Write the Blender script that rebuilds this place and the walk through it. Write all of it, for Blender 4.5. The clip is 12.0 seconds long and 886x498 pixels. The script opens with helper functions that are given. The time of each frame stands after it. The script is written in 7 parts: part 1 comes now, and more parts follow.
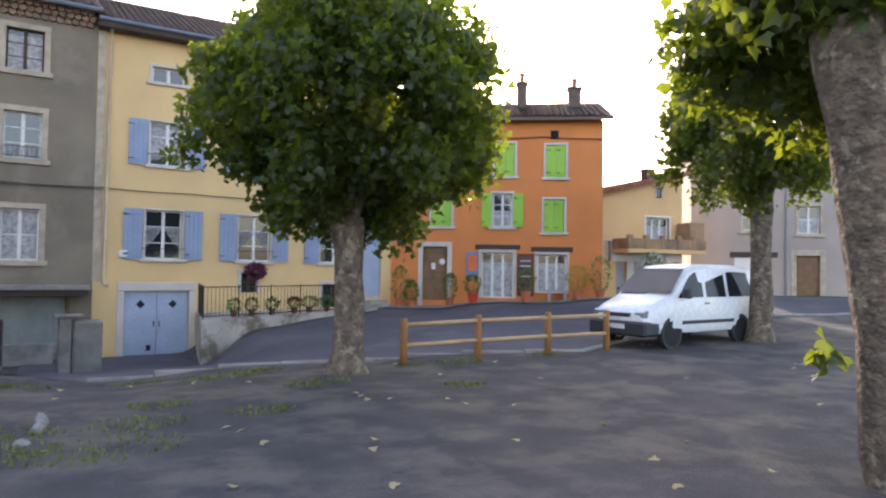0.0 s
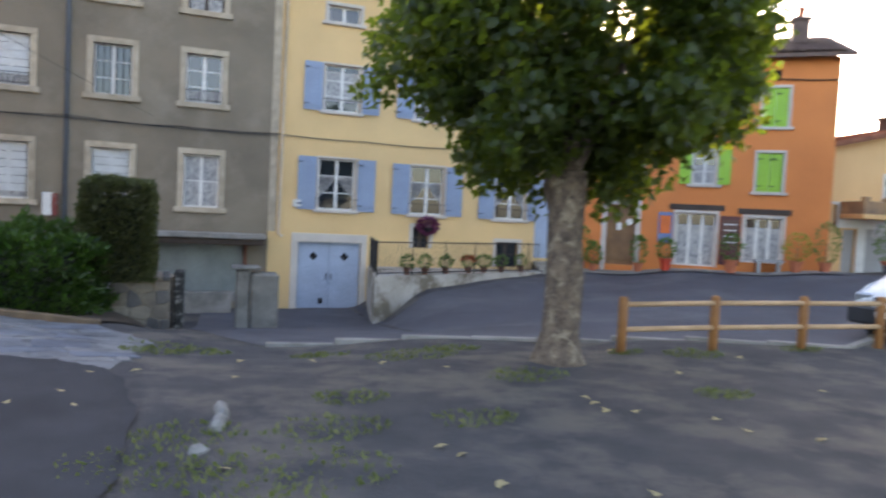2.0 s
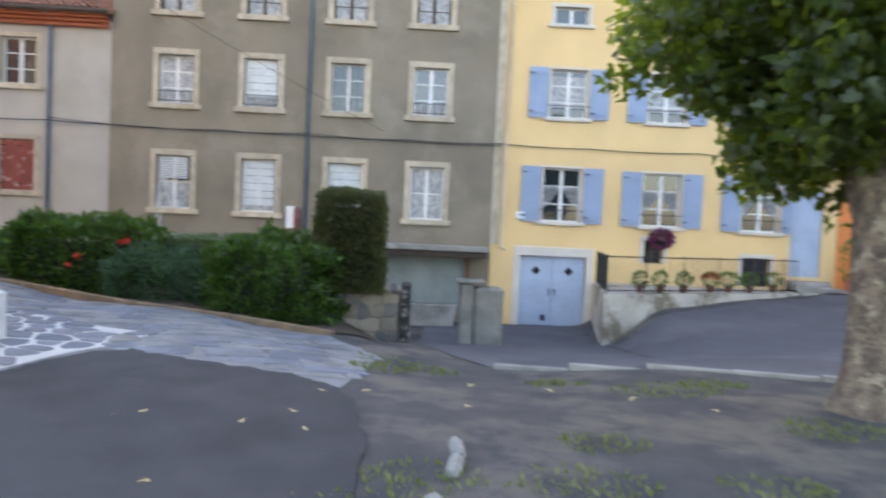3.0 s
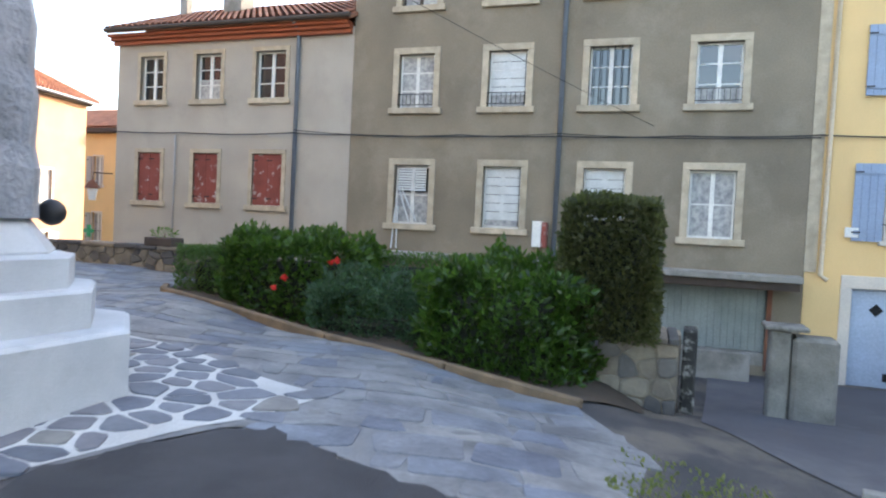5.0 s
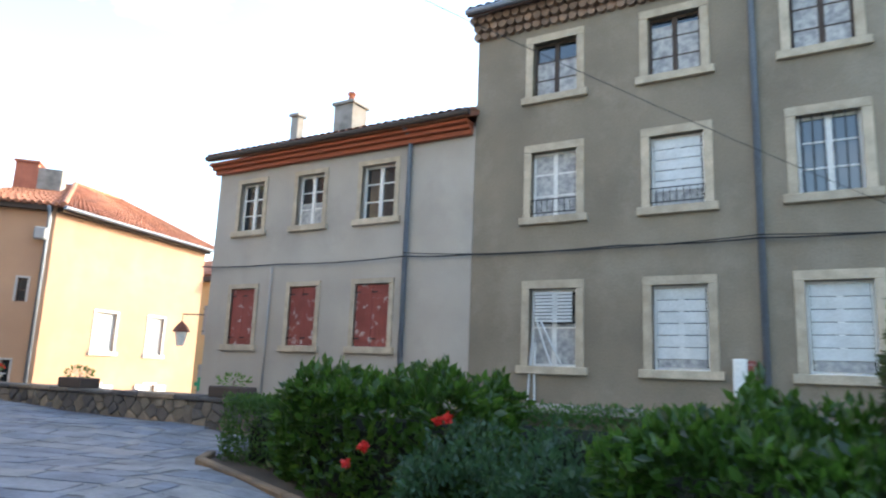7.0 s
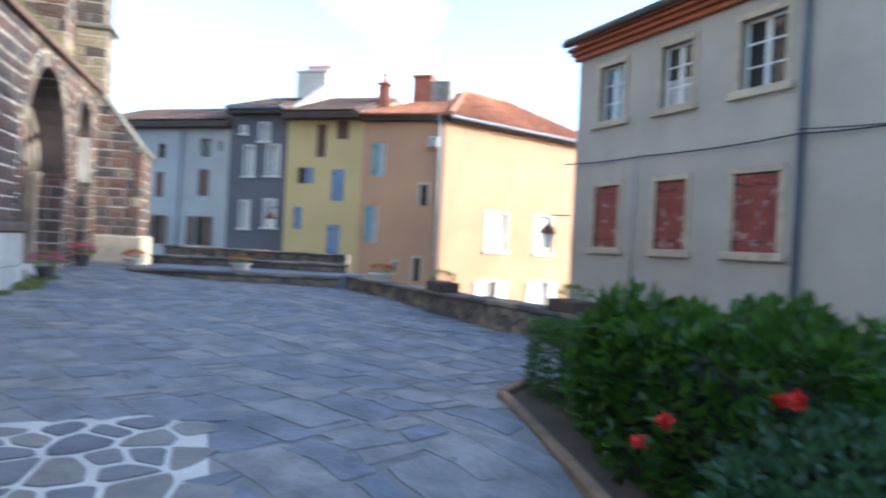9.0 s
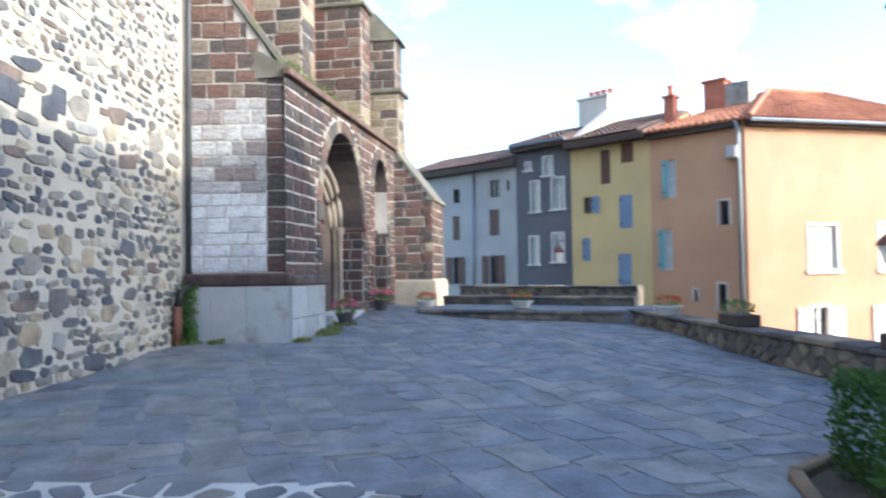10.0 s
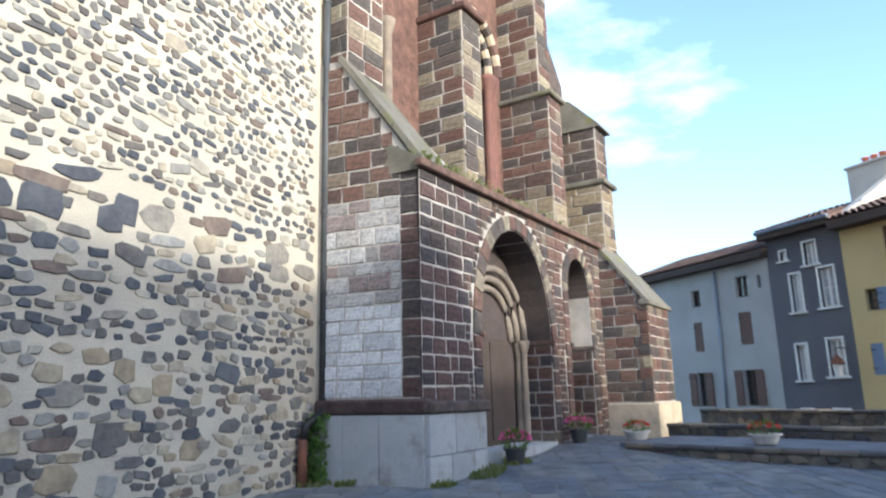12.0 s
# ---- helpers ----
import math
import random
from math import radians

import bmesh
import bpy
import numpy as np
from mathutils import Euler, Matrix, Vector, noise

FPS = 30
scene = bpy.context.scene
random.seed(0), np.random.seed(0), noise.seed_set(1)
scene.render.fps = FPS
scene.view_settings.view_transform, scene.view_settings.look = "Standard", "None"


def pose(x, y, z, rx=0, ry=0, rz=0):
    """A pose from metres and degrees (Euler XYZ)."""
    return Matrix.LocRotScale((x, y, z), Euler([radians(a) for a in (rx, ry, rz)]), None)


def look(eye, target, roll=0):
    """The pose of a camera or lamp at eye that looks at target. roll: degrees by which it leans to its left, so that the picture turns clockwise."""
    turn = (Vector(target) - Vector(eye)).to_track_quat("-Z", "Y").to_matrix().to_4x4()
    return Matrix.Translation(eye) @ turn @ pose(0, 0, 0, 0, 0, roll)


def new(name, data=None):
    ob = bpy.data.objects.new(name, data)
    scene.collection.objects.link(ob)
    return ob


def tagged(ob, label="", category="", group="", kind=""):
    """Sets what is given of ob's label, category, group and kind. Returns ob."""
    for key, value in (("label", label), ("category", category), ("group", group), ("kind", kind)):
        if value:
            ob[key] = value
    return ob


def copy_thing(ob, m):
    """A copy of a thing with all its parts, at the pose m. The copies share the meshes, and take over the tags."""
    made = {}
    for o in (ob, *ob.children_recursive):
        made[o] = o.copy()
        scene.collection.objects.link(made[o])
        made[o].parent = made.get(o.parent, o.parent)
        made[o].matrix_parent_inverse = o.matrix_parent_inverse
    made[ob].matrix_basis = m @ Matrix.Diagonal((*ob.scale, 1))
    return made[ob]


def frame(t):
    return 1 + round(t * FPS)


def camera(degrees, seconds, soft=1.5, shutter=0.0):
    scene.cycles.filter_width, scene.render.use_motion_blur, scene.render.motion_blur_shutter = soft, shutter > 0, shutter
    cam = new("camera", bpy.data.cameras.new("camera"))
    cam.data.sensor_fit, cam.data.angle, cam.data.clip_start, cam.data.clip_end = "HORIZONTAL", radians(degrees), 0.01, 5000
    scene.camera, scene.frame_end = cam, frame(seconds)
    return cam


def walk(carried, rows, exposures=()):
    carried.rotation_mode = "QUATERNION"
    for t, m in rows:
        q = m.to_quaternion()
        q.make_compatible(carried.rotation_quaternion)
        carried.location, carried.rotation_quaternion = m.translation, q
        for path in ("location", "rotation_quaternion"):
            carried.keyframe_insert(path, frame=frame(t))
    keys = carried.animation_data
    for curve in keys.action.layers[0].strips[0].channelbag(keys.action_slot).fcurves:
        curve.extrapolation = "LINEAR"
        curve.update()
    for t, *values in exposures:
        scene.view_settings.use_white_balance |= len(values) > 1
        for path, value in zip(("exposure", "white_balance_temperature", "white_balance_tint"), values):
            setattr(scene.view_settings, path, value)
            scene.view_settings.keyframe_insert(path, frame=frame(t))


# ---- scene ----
cam = camera(66.27, 12.0, 2.1, 0.5)

PATH = [
    (0, (1.196, -4.154, 1.870), (2.253, -2.457, 1.928), 0.85),
    (0.5, (1.216, -3.971, 1.945), (2.205, -2.233, 1.956), 1.24),
    (1, (1.282, -3.230, 2.017), (2.202, -1.454, 1.996), 1.76),
    (1.5, (1.333, -2.458, 2.026), (2.178, -0.646, 1.982), 2.24),
    (2, (1.238, -1.652, 2.017), (1.908, 0.230, 1.921), 2.84),
    (2.5, (1.132, -0.880, 1.953), (1.532, 1.075, 1.812), 3.10),
    (3, (1.094, -0.438, 1.945), (1.157, 1.559, 1.860), 2.66),
    (5, (0.712, 3.154, 1.915), (0.034, 5.034, 1.847), 2.84),
    (5.5, (0.354, 4.112, 1.931), (-0.328, 5.992, 1.905), 2.95),
    (6, (-0.101, 5.187, 1.859), (-0.744, 7.077, 1.979), 2.53),
    (6.5, (-0.732, 6.196, 1.676), (-1.575, 7.972, 2.043), 2.65),
    (8.5, (-1.792, 8.809, 1.875), (-3.298, 10.121, 1.974), 4.22),
    (9, (-1.942, 9.289, 2.059), (-3.747, 10.150, 2.053), 2.93),
    (9.5, (-2.340, 9.769, 2.179), (-4.301, 10.163, 2.183), 1.04),
    (10, (-2.828, 10.394, 2.142), (-4.827, 10.378, 2.210), -0.87),
    (10.5, (-3.450, 10.984, 2.190), (-5.430, 10.736, 2.321), -1.47),
    (11, (-4.380, 11.409, 2.224), (-6.315, 10.950, 2.436), -1.94),
    (11.5, (-5.324, 11.676, 2.232), (-7.196, 11.044, 2.541), -1.91),
    (12, (-6.235, 12.040, 2.216), (-8.035, 11.279, 2.638), -1.43),
]
EXPOSURES = [(0.0, 2.2, 7150, 22), (0.5, 2.05, 7150, 21), (1.0, 1.98, 7100, 20), (1.5, 2.2, 7050, 19), (2.5, 2.48, 7150, 18), (3.0, 2.85, 7250, 17), (5.0, 2.8, 7000, 12), (6.5, 2.6, 6600, 9), (8.5, 2.25, 5750, 7), (10.5, 2.1, 5650, 7), (12.0, 1.72, 5800, 7)]
walk(cam, [(t, look(eye, target, roll)) for t, eye, target, roll in PATH], exposures=EXPOSURES)

# ---- world, sun, exposure ----
SUN_AZ, SUN_EL = 30.0, 19.5        # degrees east of +y, degrees up
world = bpy.data.worlds.new("world")
scene.world = world
world.use_nodes = True
wn, wl = world.node_tree.nodes, world.node_tree.links
sky = wn.new("ShaderNodeTexSky")
sky.sky_type, sky.sun_disc = "NISHITA", False
sky.sun_elevation, sky.sun_rotation = radians(SUN_EL), radians(SUN_AZ)
sky.dust_density, sky.ozone_density = 1.6, 1.2
wtc = wn.new("ShaderNodeTexCoord")
wmap = wn.new("ShaderNodeMapping")
wmap.inputs["Scale"].default_value = (1.0, 1.0, 2.6)
cl = wn.new("ShaderNodeTexNoise")
cl.inputs["Scale"].default_value, cl.inputs["Detail"].default_value = 2.3, 7.0
cl.inputs["Roughness"].default_value = 0.55
cr = wn.new("ShaderNodeValToRGB")
cr.color_ramp.elements[0].position, cr.color_ramp.elements[1].position = 0.55, 0.85
cr.color_ramp.elements[1].color = (0.62, 0.62, 0.62, 1)
wmix = wn.new("ShaderNodeMixRGB")
wmix.inputs[2].default_value = (9.5, 9.6, 10.0, 1)
wl.new(wtc.outputs["Generated"], wmap.inputs["Vector"])
wl.new(wmap.outputs["Vector"], cl.inputs["Vector"])
wl.new(cl.outputs["Fac"], cr.inputs["Fac"])
wl.new(cr.outputs["Color"], wmix.inputs[0])
wl.new(sky.outputs["Color"], wmix.inputs[1])
wl.new(wmix.outputs["Color"], wn["Background"].inputs["Color"])
wn["Background"].inputs["Strength"].default_value = 0.15
sun = new("sun", bpy.data.lights.new("sun", "SUN"))
sun.data.energy, sun.data.angle, sun.data.color = 1.45, radians(1.5), (1.0, 0.90, 0.74)
SUN_DIR = Vector((math.sin(radians(SUN_AZ)) * math.cos(radians(SUN_EL)), math.cos(radians(SUN_AZ)) * math.cos(radians(SUN_EL)), math.sin(radians(SUN_EL))))
sun.matrix_world = look((0, 0, 30), Vector((0, 0, 30)) - SUN_DIR)


# ---- materials ----
def rgb(c):
    return (*c, 1.0)


def mat(name, c1, c2=None, scale=1.2, rough=0.85, bump=0.25, fine=35.0, metal=0.0, rand=0.0, island=0.0, stain=None, stain_scale=0.6, stain_at=(0.5, 0.7), bump_dist=0.02):
    m = bpy.data.materials.new(name)
    m.use_nodes = True
    n, l = m.node_tree.nodes, m.node_tree.links
    bsdf = n["Principled BSDF"]
    bsdf.inputs["Roughness"].default_value, bsdf.inputs["Metallic"].default_value = rough, metal
    tc = n.new("ShaderNodeTexCoord")
    n1, n2 = n.new("ShaderNodeTexNoise"), n.new("ShaderNodeTexNoise")
    n1.inputs["Scale"].default_value, n1.inputs["Detail"].default_value = scale, 6
    n2.inputs["Scale"].default_value, n2.inputs["Detail"].default_value = fine, 4
    l.new(tc.outputs["Object"], n1.inputs["Vector"])
    l.new(tc.outputs["Object"], n2.inputs["Vector"])
    c2 = c2 or tuple(v * 0.78 for v in c1)
    r1 = n.new("ShaderNodeValToRGB")
    r1.color_ramp.elements[0].position, r1.color_ramp.elements[1].position = 0.32, 0.68
    r1.color_ramp.elements[0].color, r1.color_ramp.elements[1].color = rgb(c2), rgb(c1)
    l.new(n1.outputs["Fac"], r1.inputs["Fac"])
    col = r1.outputs["Color"]
    if stain:
        n3 = n.new("ShaderNodeTexNoise")
        n3.inputs["Scale"].default_value, n3.inputs["Detail"].default_value, n3.inputs["Roughness"].default_value = stain_scale, 8, 0.65
        l.new(tc.outputs["Object"], n3.inputs["Vector"])
        r3 = n.new("ShaderNodeValToRGB")
        r3.color_ramp.elements[0].position, r3.color_ramp.elements[1].position = stain_at
        l.new(n3.outputs["Fac"], r3.inputs["Fac"])
        mx = n.new("ShaderNodeMixRGB")
        mx.inputs[2].default_value = rgb(stain)
        l.new(r3.outputs["Color"], mx.inputs[0])
        l.new(col, mx.inputs[1])
        col = mx.outputs["Color"]
    hsv = n.new("ShaderNodeHueSaturation")
    l.new(col, hsv.inputs["Color"])
    add = n.new("ShaderNodeMath")
    add.operation, add.inputs[1].default_value, add.inputs[2].default_value = "MULTIPLY_ADD", 0.5, 0.75
    l.new(n2.outputs["Fac"], add.inputs[0])
    val = add.outputs[0]
    for amount, node, sock in ((rand, "ShaderNodeObjectInfo", "Random"), (island, "ShaderNodeNewGeometry", "Random Per Island")):
        if amount:
            oi = n.new(node)
            ma = n.new("ShaderNodeMath")
            ma.operation, ma.inputs[1].default_value, ma.inputs[2].default_value = "MULTIPLY_ADD", amount, 1 - amount / 2
            l.new(oi.outputs[sock], ma.inputs[0])
            mu = n.new("ShaderNodeMath")
            mu.operation = "MULTIPLY"
            l.new(val, mu.inputs[0])
            l.new(ma.outputs[0], mu.inputs[1])
            val = mu.outputs[0]
    l.new(val, hsv.inputs["Value"])
    l.new(hsv.outputs["Color"], bsdf.inputs["Base Color"])
    if bump:
        b = n.new("ShaderNodeBump")
        b.inputs["Strength"].default_value, b.inputs["Distance"].default_value = bump, bump_dist
        l.new(n2.outputs["Fac"], b.inputs["Height"])
        l.new(b.outputs["Normal"], bsdf.inputs["Normal"])
    return m


def palette_mat(name, colors, rough=0.85, bump=0.35, fine=22.0, source="object", low=0.72, blotch=3.0):
    """Stones of several colours, picked per object or per island, with grain."""
    m = mat(name, (0.5, 0.5, 0.5), None, blotch, rough, bump, fine)
    n, l = m.node_tree.nodes, m.node_tree.links
    info = n.new("ShaderNodeObjectInfo" if source == "object" else "ShaderNodeNewGeometry")
    ramp = n.new("ShaderNodeValToRGB")
    ramp.color_ramp.interpolation = "CONSTANT"
    while len(ramp.color_ramp.elements) < len(colors):
        ramp.color_ramp.elements.new(0.5)
    for i, c in enumerate(colors):
        ramp.color_ramp.elements[i].position = i / len(colors)
        ramp.color_ramp.elements[i].color = rgb(c)
    l.new(info.outputs["Random" if source == "object" else "Random Per Island"], ramp.inputs["Fac"])
    mul = n.new("ShaderNodeMixRGB")
    mul.blend_type, mul.inputs[0].default_value = "MULTIPLY", 1.0
    base = next(x for x in n if x.bl_idname == "ShaderNodeValToRGB" and x != ramp)
    base.color_ramp.elements[0].color, base.color_ramp.elements[1].color = (low, low, low + 0.02, 1), (1.12, 1.12, 1.08, 1)
    hsv = next(x for x in n if x.bl_idname == "ShaderNodeHueSaturation")
    l.new(base.outputs["Color"], mul.inputs[1])
    l.new(ramp.outputs["Color"], mul.inputs[2])
    l.new(mul.outputs["Color"], hsv.inputs["Color"])
    return m


def leaf_mat(name, c1, c2, trans, rough=0.45, thin=0.4):
    m = bpy.data.materials.new(name)
    m.use_nodes = True
    n, l = m.node_tree.nodes, m.node_tree.links
    out, bsdf = n["Material Output"], n["Principled BSDF"]
    bsdf.inputs["Roughness"].default_value = rough
    geo = n.new("ShaderNodeNewGeometry")
    ramp = n.new("ShaderNodeValToRGB")
    ramp.color_ramp.elements[0].color, ramp.color_ramp.elements[1].color = rgb(c1), rgb(c2)
    l.new(geo.outputs["Random Per Island"], ramp.inputs["Fac"])
    l.new(ramp.outputs["Color"], bsdf.inputs["Base Color"])
    tr = n.new("ShaderNodeBsdfTranslucent")
    tr.inputs["Color"].default_value = rgb(trans)
    mix = n.new("ShaderNodeMixShader")
    mix.inputs[0].default_value = thin
    l.new(bsdf.outputs[0], mix.inputs[1])
    l.new(tr.outputs[0], mix.inputs[2])
    l.new(mix.outputs[0], out.inputs["Surface"])
    return m


def glass_mat(name, tint=(0.02, 0.025, 0.03), rough=0.04):
    m = bpy.data.materials.new(name)
    m.use_nodes = True
    b = m.node_tree.nodes["Principled BSDF"]
    b.inputs["Base Color"].default_value = rgb(tint)
    b.inputs["Roughness"].default_value = rough
    b.inputs["IOR"].default_value = 1.52
    b.inputs["Specular IOR Level"].default_value = 0.8
    return m


ASPHALT = mat("asphalt", (0.084, 0.078, 0.077), (0.048, 0.047, 0.05), 1.5, 0.92, 1.0, 38, stain=(0.135, 0.116, 0.097), stain_scale=0.75, stain_at=(0.48, 0.62), bump_dist=0.035)
DARK_ASPHALT = mat("fresh_asphalt", (0.046, 0.046, 0.052), (0.026, 0.026, 0.031), 1.6, 0.9, 1.0, 70)
ROAD = mat("road_asphalt", (0.085, 0.085, 0.10), (0.06, 0.06, 0.072), 0.6, 0.8, 0.4, 70, stain=(0.12, 0.118, 0.125), stain_scale=0.5)
MORTAR = mat("paving_mortar", (0.22, 0.222, 0.228), (0.14, 0.143, 0.15), 1.5, 0.95, 0.5, 50, stain=(0.10, 0.10, 0.10), stain_scale=1.6)
PAVE = palette_mat("paving_stone", [(0.145, 0.16, 0.195), (0.17, 0.18, 0.205), (0.19, 0.195, 0.207), (0.15, 0.168, 0.205), (0.205, 0.206, 0.212), (0.13, 0.147, 0.19), (0.175, 0.18, 0.19)], 0.62, 0.6, 16, "object", 0.52, 2.0)
PAVE_JOINED = palette_mat("paving_stone_far", [(0.145, 0.16, 0.195), (0.17, 0.18, 0.205), (0.19, 0.195, 0.207), (0.15, 0.168, 0.205), (0.205, 0.206, 0.212), (0.13, 0.147, 0.19), (0.175, 0.18, 0.19)], 0.62, 0.6, 16, "island", 0.52, 2.0)
GREY_RENDER = mat("grey_brown_render", (0.252, 0.208, 0.152), (0.178, 0.147, 0.108), 0.6, 0.92, 0.5, 30, stain=(0.28, 0.24, 0.185), stain_scale=0.7, stain_at=(0.5, 0.72))
PALE_RENDER = mat("pale_grey_render", (0.42, 0.38, 0.33), (0.34, 0.305, 0.265), 0.6, 0.92, 0.35, 45, stain=(0.29, 0.265, 0.23), stain_scale=0.5, stain_at=(0.55, 0.8))
YELLOW_RENDER = mat("yellow_render", (0.76, 0.52, 0.25), (0.66, 0.45, 0.22), 0.6, 0.9, 0.3, 50)
ORANGE_RENDER = mat("orange_render", (0.72, 0.24, 0.07), (0.62, 0.20, 0.06), 0.7, 0.9, 0.3, 50)
PEACH_RENDER = mat("peach_render", (0.76, 0.47, 0.22), (0.68, 0.41, 0.19), 0.6, 0.9, 0.3, 50)
SALMON_RENDER = mat("salmon_render", (0.54, 0.32, 0.19), (0.46, 0.27, 0.165), 0.6, 0.9, 0.3, 50)
BEIGE_RENDER = mat("beige_render", (0.42, 0.35, 0.30), (0.34, 0.29, 0.25), 0.5, 0.92, 0.3, 50)
LIGHT_GREY_RENDER = mat("light_grey_render", (0.40, 0.39, 0.38), (0.33, 0.32, 0.31), 0.6, 0.92, 0.3, 50)
DARK_GREY_RENDER = mat("dark_grey_render", (0.13, 0.13, 0.145), (0.10, 0.10, 0.115), 0.6, 0.92, 0.3, 50)
OCHRE_RENDER = mat("ochre_render", (0.60, 0.46, 0.22), (0.52, 0.40, 0.20), 0.6, 0.92, 0.3, 50)
CREAM_STONE = mat("cream_limestone", (0.50, 0.42, 0.315), (0.36, 0.30, 0.22), 3.5, 0.85, 0.3, 30, rand=0.2)
CONCRETE = mat("concrete", (0.34, 0.32, 0.29), (0.23, 0.215, 0.19), 1.6, 0.9, 0.4, 40, stain=(0.12, 0.115, 0.10), stain_scale=1.1)
GREY_STONE = mat("pale_grey_stone", (0.42, 0.43, 0.44), (0.33, 0.34, 0.35), 2.0, 0.75, 0.5, 40, rand=0.25, stain=(0.20, 0.19, 0.17), stain_scale=2.0, stain_at=(0.5, 0.72))
WHITE_PAINT = mat("white_paint", (0.76, 0.75, 0.72), (0.66, 0.65, 0.62), 2.0, 0.5, 0.1, 20)
CURTAIN = mat("net_curtain", (0.50, 0.49, 0.47), (0.24, 0.24, 0.25), 9.0, 0.9, 0.2, 60)
BLIND = mat("white_blind", (0.60, 0.62, 0.62), (0.50, 0.52, 0.52), 3.0, 0.6, 0.1, 30)
BLUE_PAINT = mat("grey_blue_paint", (0.27, 0.34, 0.46), (0.23, 0.29, 0.40), 1.5, 0.6, 0.15, 25)
DOOR_BLUE = mat("pale_blue_door_paint", (0.36, 0.43, 0.55), (0.31, 0.37, 0.48), 1.5, 0.6, 0.15, 25)
GREEN_PAINT = mat("lime_green_paint", (0.30, 0.55, 0.05), (0.26, 0.48, 0.05), 1.5, 0.55, 0.15, 25)
RED_PAINT = mat("flaking_red_paint", (0.27, 0.065, 0.05), (0.20, 0.05, 0.04), 2.0, 0.8, 0.3, 30, stain=(0.42, 0.34, 0.32), stain_scale=3.2, stain_at=(0.56, 0.61))
TEAL_PAINT = mat("teal_paint", (0.22, 0.42, 0.44), None, 1.5, 0.6, 0.15, 25)
SKYBLUE_PAINT = mat("faded_blue_paint", (0.20, 0.28, 0.42), None, 1.5, 0.6, 0.15, 25)
BROWN_PAINT = mat("brown_paint", (0.12, 0.06, 0.045), None, 1.5, 0.6, 0.15, 25)
GREY_GREEN = mat("grey_green_boards", (0.30, 0.33, 0.32), (0.22, 0.25, 0.24), 2.0, 0.8, 0.3, 30)
WOOD = mat("orange_brown_wood", (0.36, 0.16, 0.05), (0.26, 0.11, 0.035), 4.0, 0.65, 0.3, 40)
RAIL_WOOD = mat("pale_rail_wood", (0.55, 0.36, 0.20), (0.44, 0.28, 0.15), 4.0, 0.7, 0.3, 40)
DOOR_WOOD = mat("brown_door_wood", (0.24, 0.13, 0.06), (0.17, 0.09, 0.045), 3.0, 0.7, 0.3, 30)
KERB_WOOD = mat("timber_edging", (0.22, 0.145, 0.085), (0.12, 0.085, 0.055), 3.0, 0.85, 0.4, 40)
DARK_WOOD = mat("dark_timber", (0.07, 0.05, 0.04), None, 3.0, 0.85, 0.3, 40)
TILE_RED = mat("red_roof_tile", (0.42, 0.175, 0.095), (0.29, 0.12, 0.07), 1.5, 0.85, 0.3, 30, island=0.4)
TILE_BROWN = mat("weathered_roof_tile", (0.20, 0.125, 0.10), (0.13, 0.09, 0.075), 2.0, 0.9, 0.3, 30, island=0.4)
GENOISE_TILE = mat("pale_weathered_tile", (0.30, 0.20, 0.14), (0.17, 0.115, 0.085), 4.0, 0.9, 0.4, 30, island=0.4)
EAVE_RED = mat("red_brown_eave_paint", (0.34, 0.085, 0.035), (0.27, 0.07, 0.03), 2.0, 0.7, 0.2, 30)
ZINC = mat("zinc_pipe", (0.22, 0.25, 0.30), (0.17, 0.19, 0.23), 2.0, 0.5, 0.1, 20, metal=0.4)
CREAM_PIPE = mat("cream_pipe", (0.66, 0.53, 0.38), None, 2.0, 0.55, 0.1, 20)
RUST_PIPE = mat("rusty_iron", (0.20, 0.075, 0.04), (0.12, 0.05, 0.035), 4.0, 0.85, 0.3, 40)
BLACK_IRON = mat("black_iron", (0.02, 0.02, 0.022), None, 3.0, 0.55, 0.1, 30, metal=0.3)
CABLE = mat("black_cable", (0.018, 0.018, 0.02), None, 3.0, 0.7, 0.0, 30)
GLASS = glass_mat("window_glass")
# near-black colour that stands in for the unlit depth of openings
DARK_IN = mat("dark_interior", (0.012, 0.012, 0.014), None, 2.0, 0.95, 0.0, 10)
BARK = mat("plane_bark", (0.21, 0.155, 0.11), (0.085, 0.062, 0.048), 7.0, 0.9, 1.0, 16, stain=(0.29, 0.235, 0.17), stain_scale=4.5, stain_at=(0.54, 0.60), bump_dist=0.08)
SOIL = mat("dark_soil", (0.07, 0.05, 0.035), (0.045, 0.034, 0.025), 3.0, 0.95, 0.6, 30)
LEAF = leaf_mat("plane_leaf", (0.008, 0.018, 0.007), (0.026, 0.05, 0.013), (0.34, 0.43, 0.03), 0.45, 0.4)
LAUREL = leaf_mat("laurel_leaf", (0.006, 0.019, 0.004), (0.045, 0.105, 0.014), (0.13, 0.26, 0.035), 0.3)
BOX_LEAF = leaf_mat("clipped_hedge_leaf", (0.012, 0.038, 0.009), (0.05, 0.11, 0.022), (0.12, 0.24, 0.04))
DRY_LEAF = leaf_mat("column_hedge_leaf", (0.020, 0.022, 0.009), (0.085, 0.09, 0.030), (0.12, 0.16, 0.04))
ROSE_LEAF = leaf_mat("rose_leaf", (0.012, 0.038, 0.02), (0.045, 0.10, 0.055), (0.10, 0.20, 0.06))
GRASS = leaf_mat("grass_blade", (0.07, 0.09, 0.03), (0.22, 0.21, 0.09), (0.20, 0.28, 0.05), 0.6)
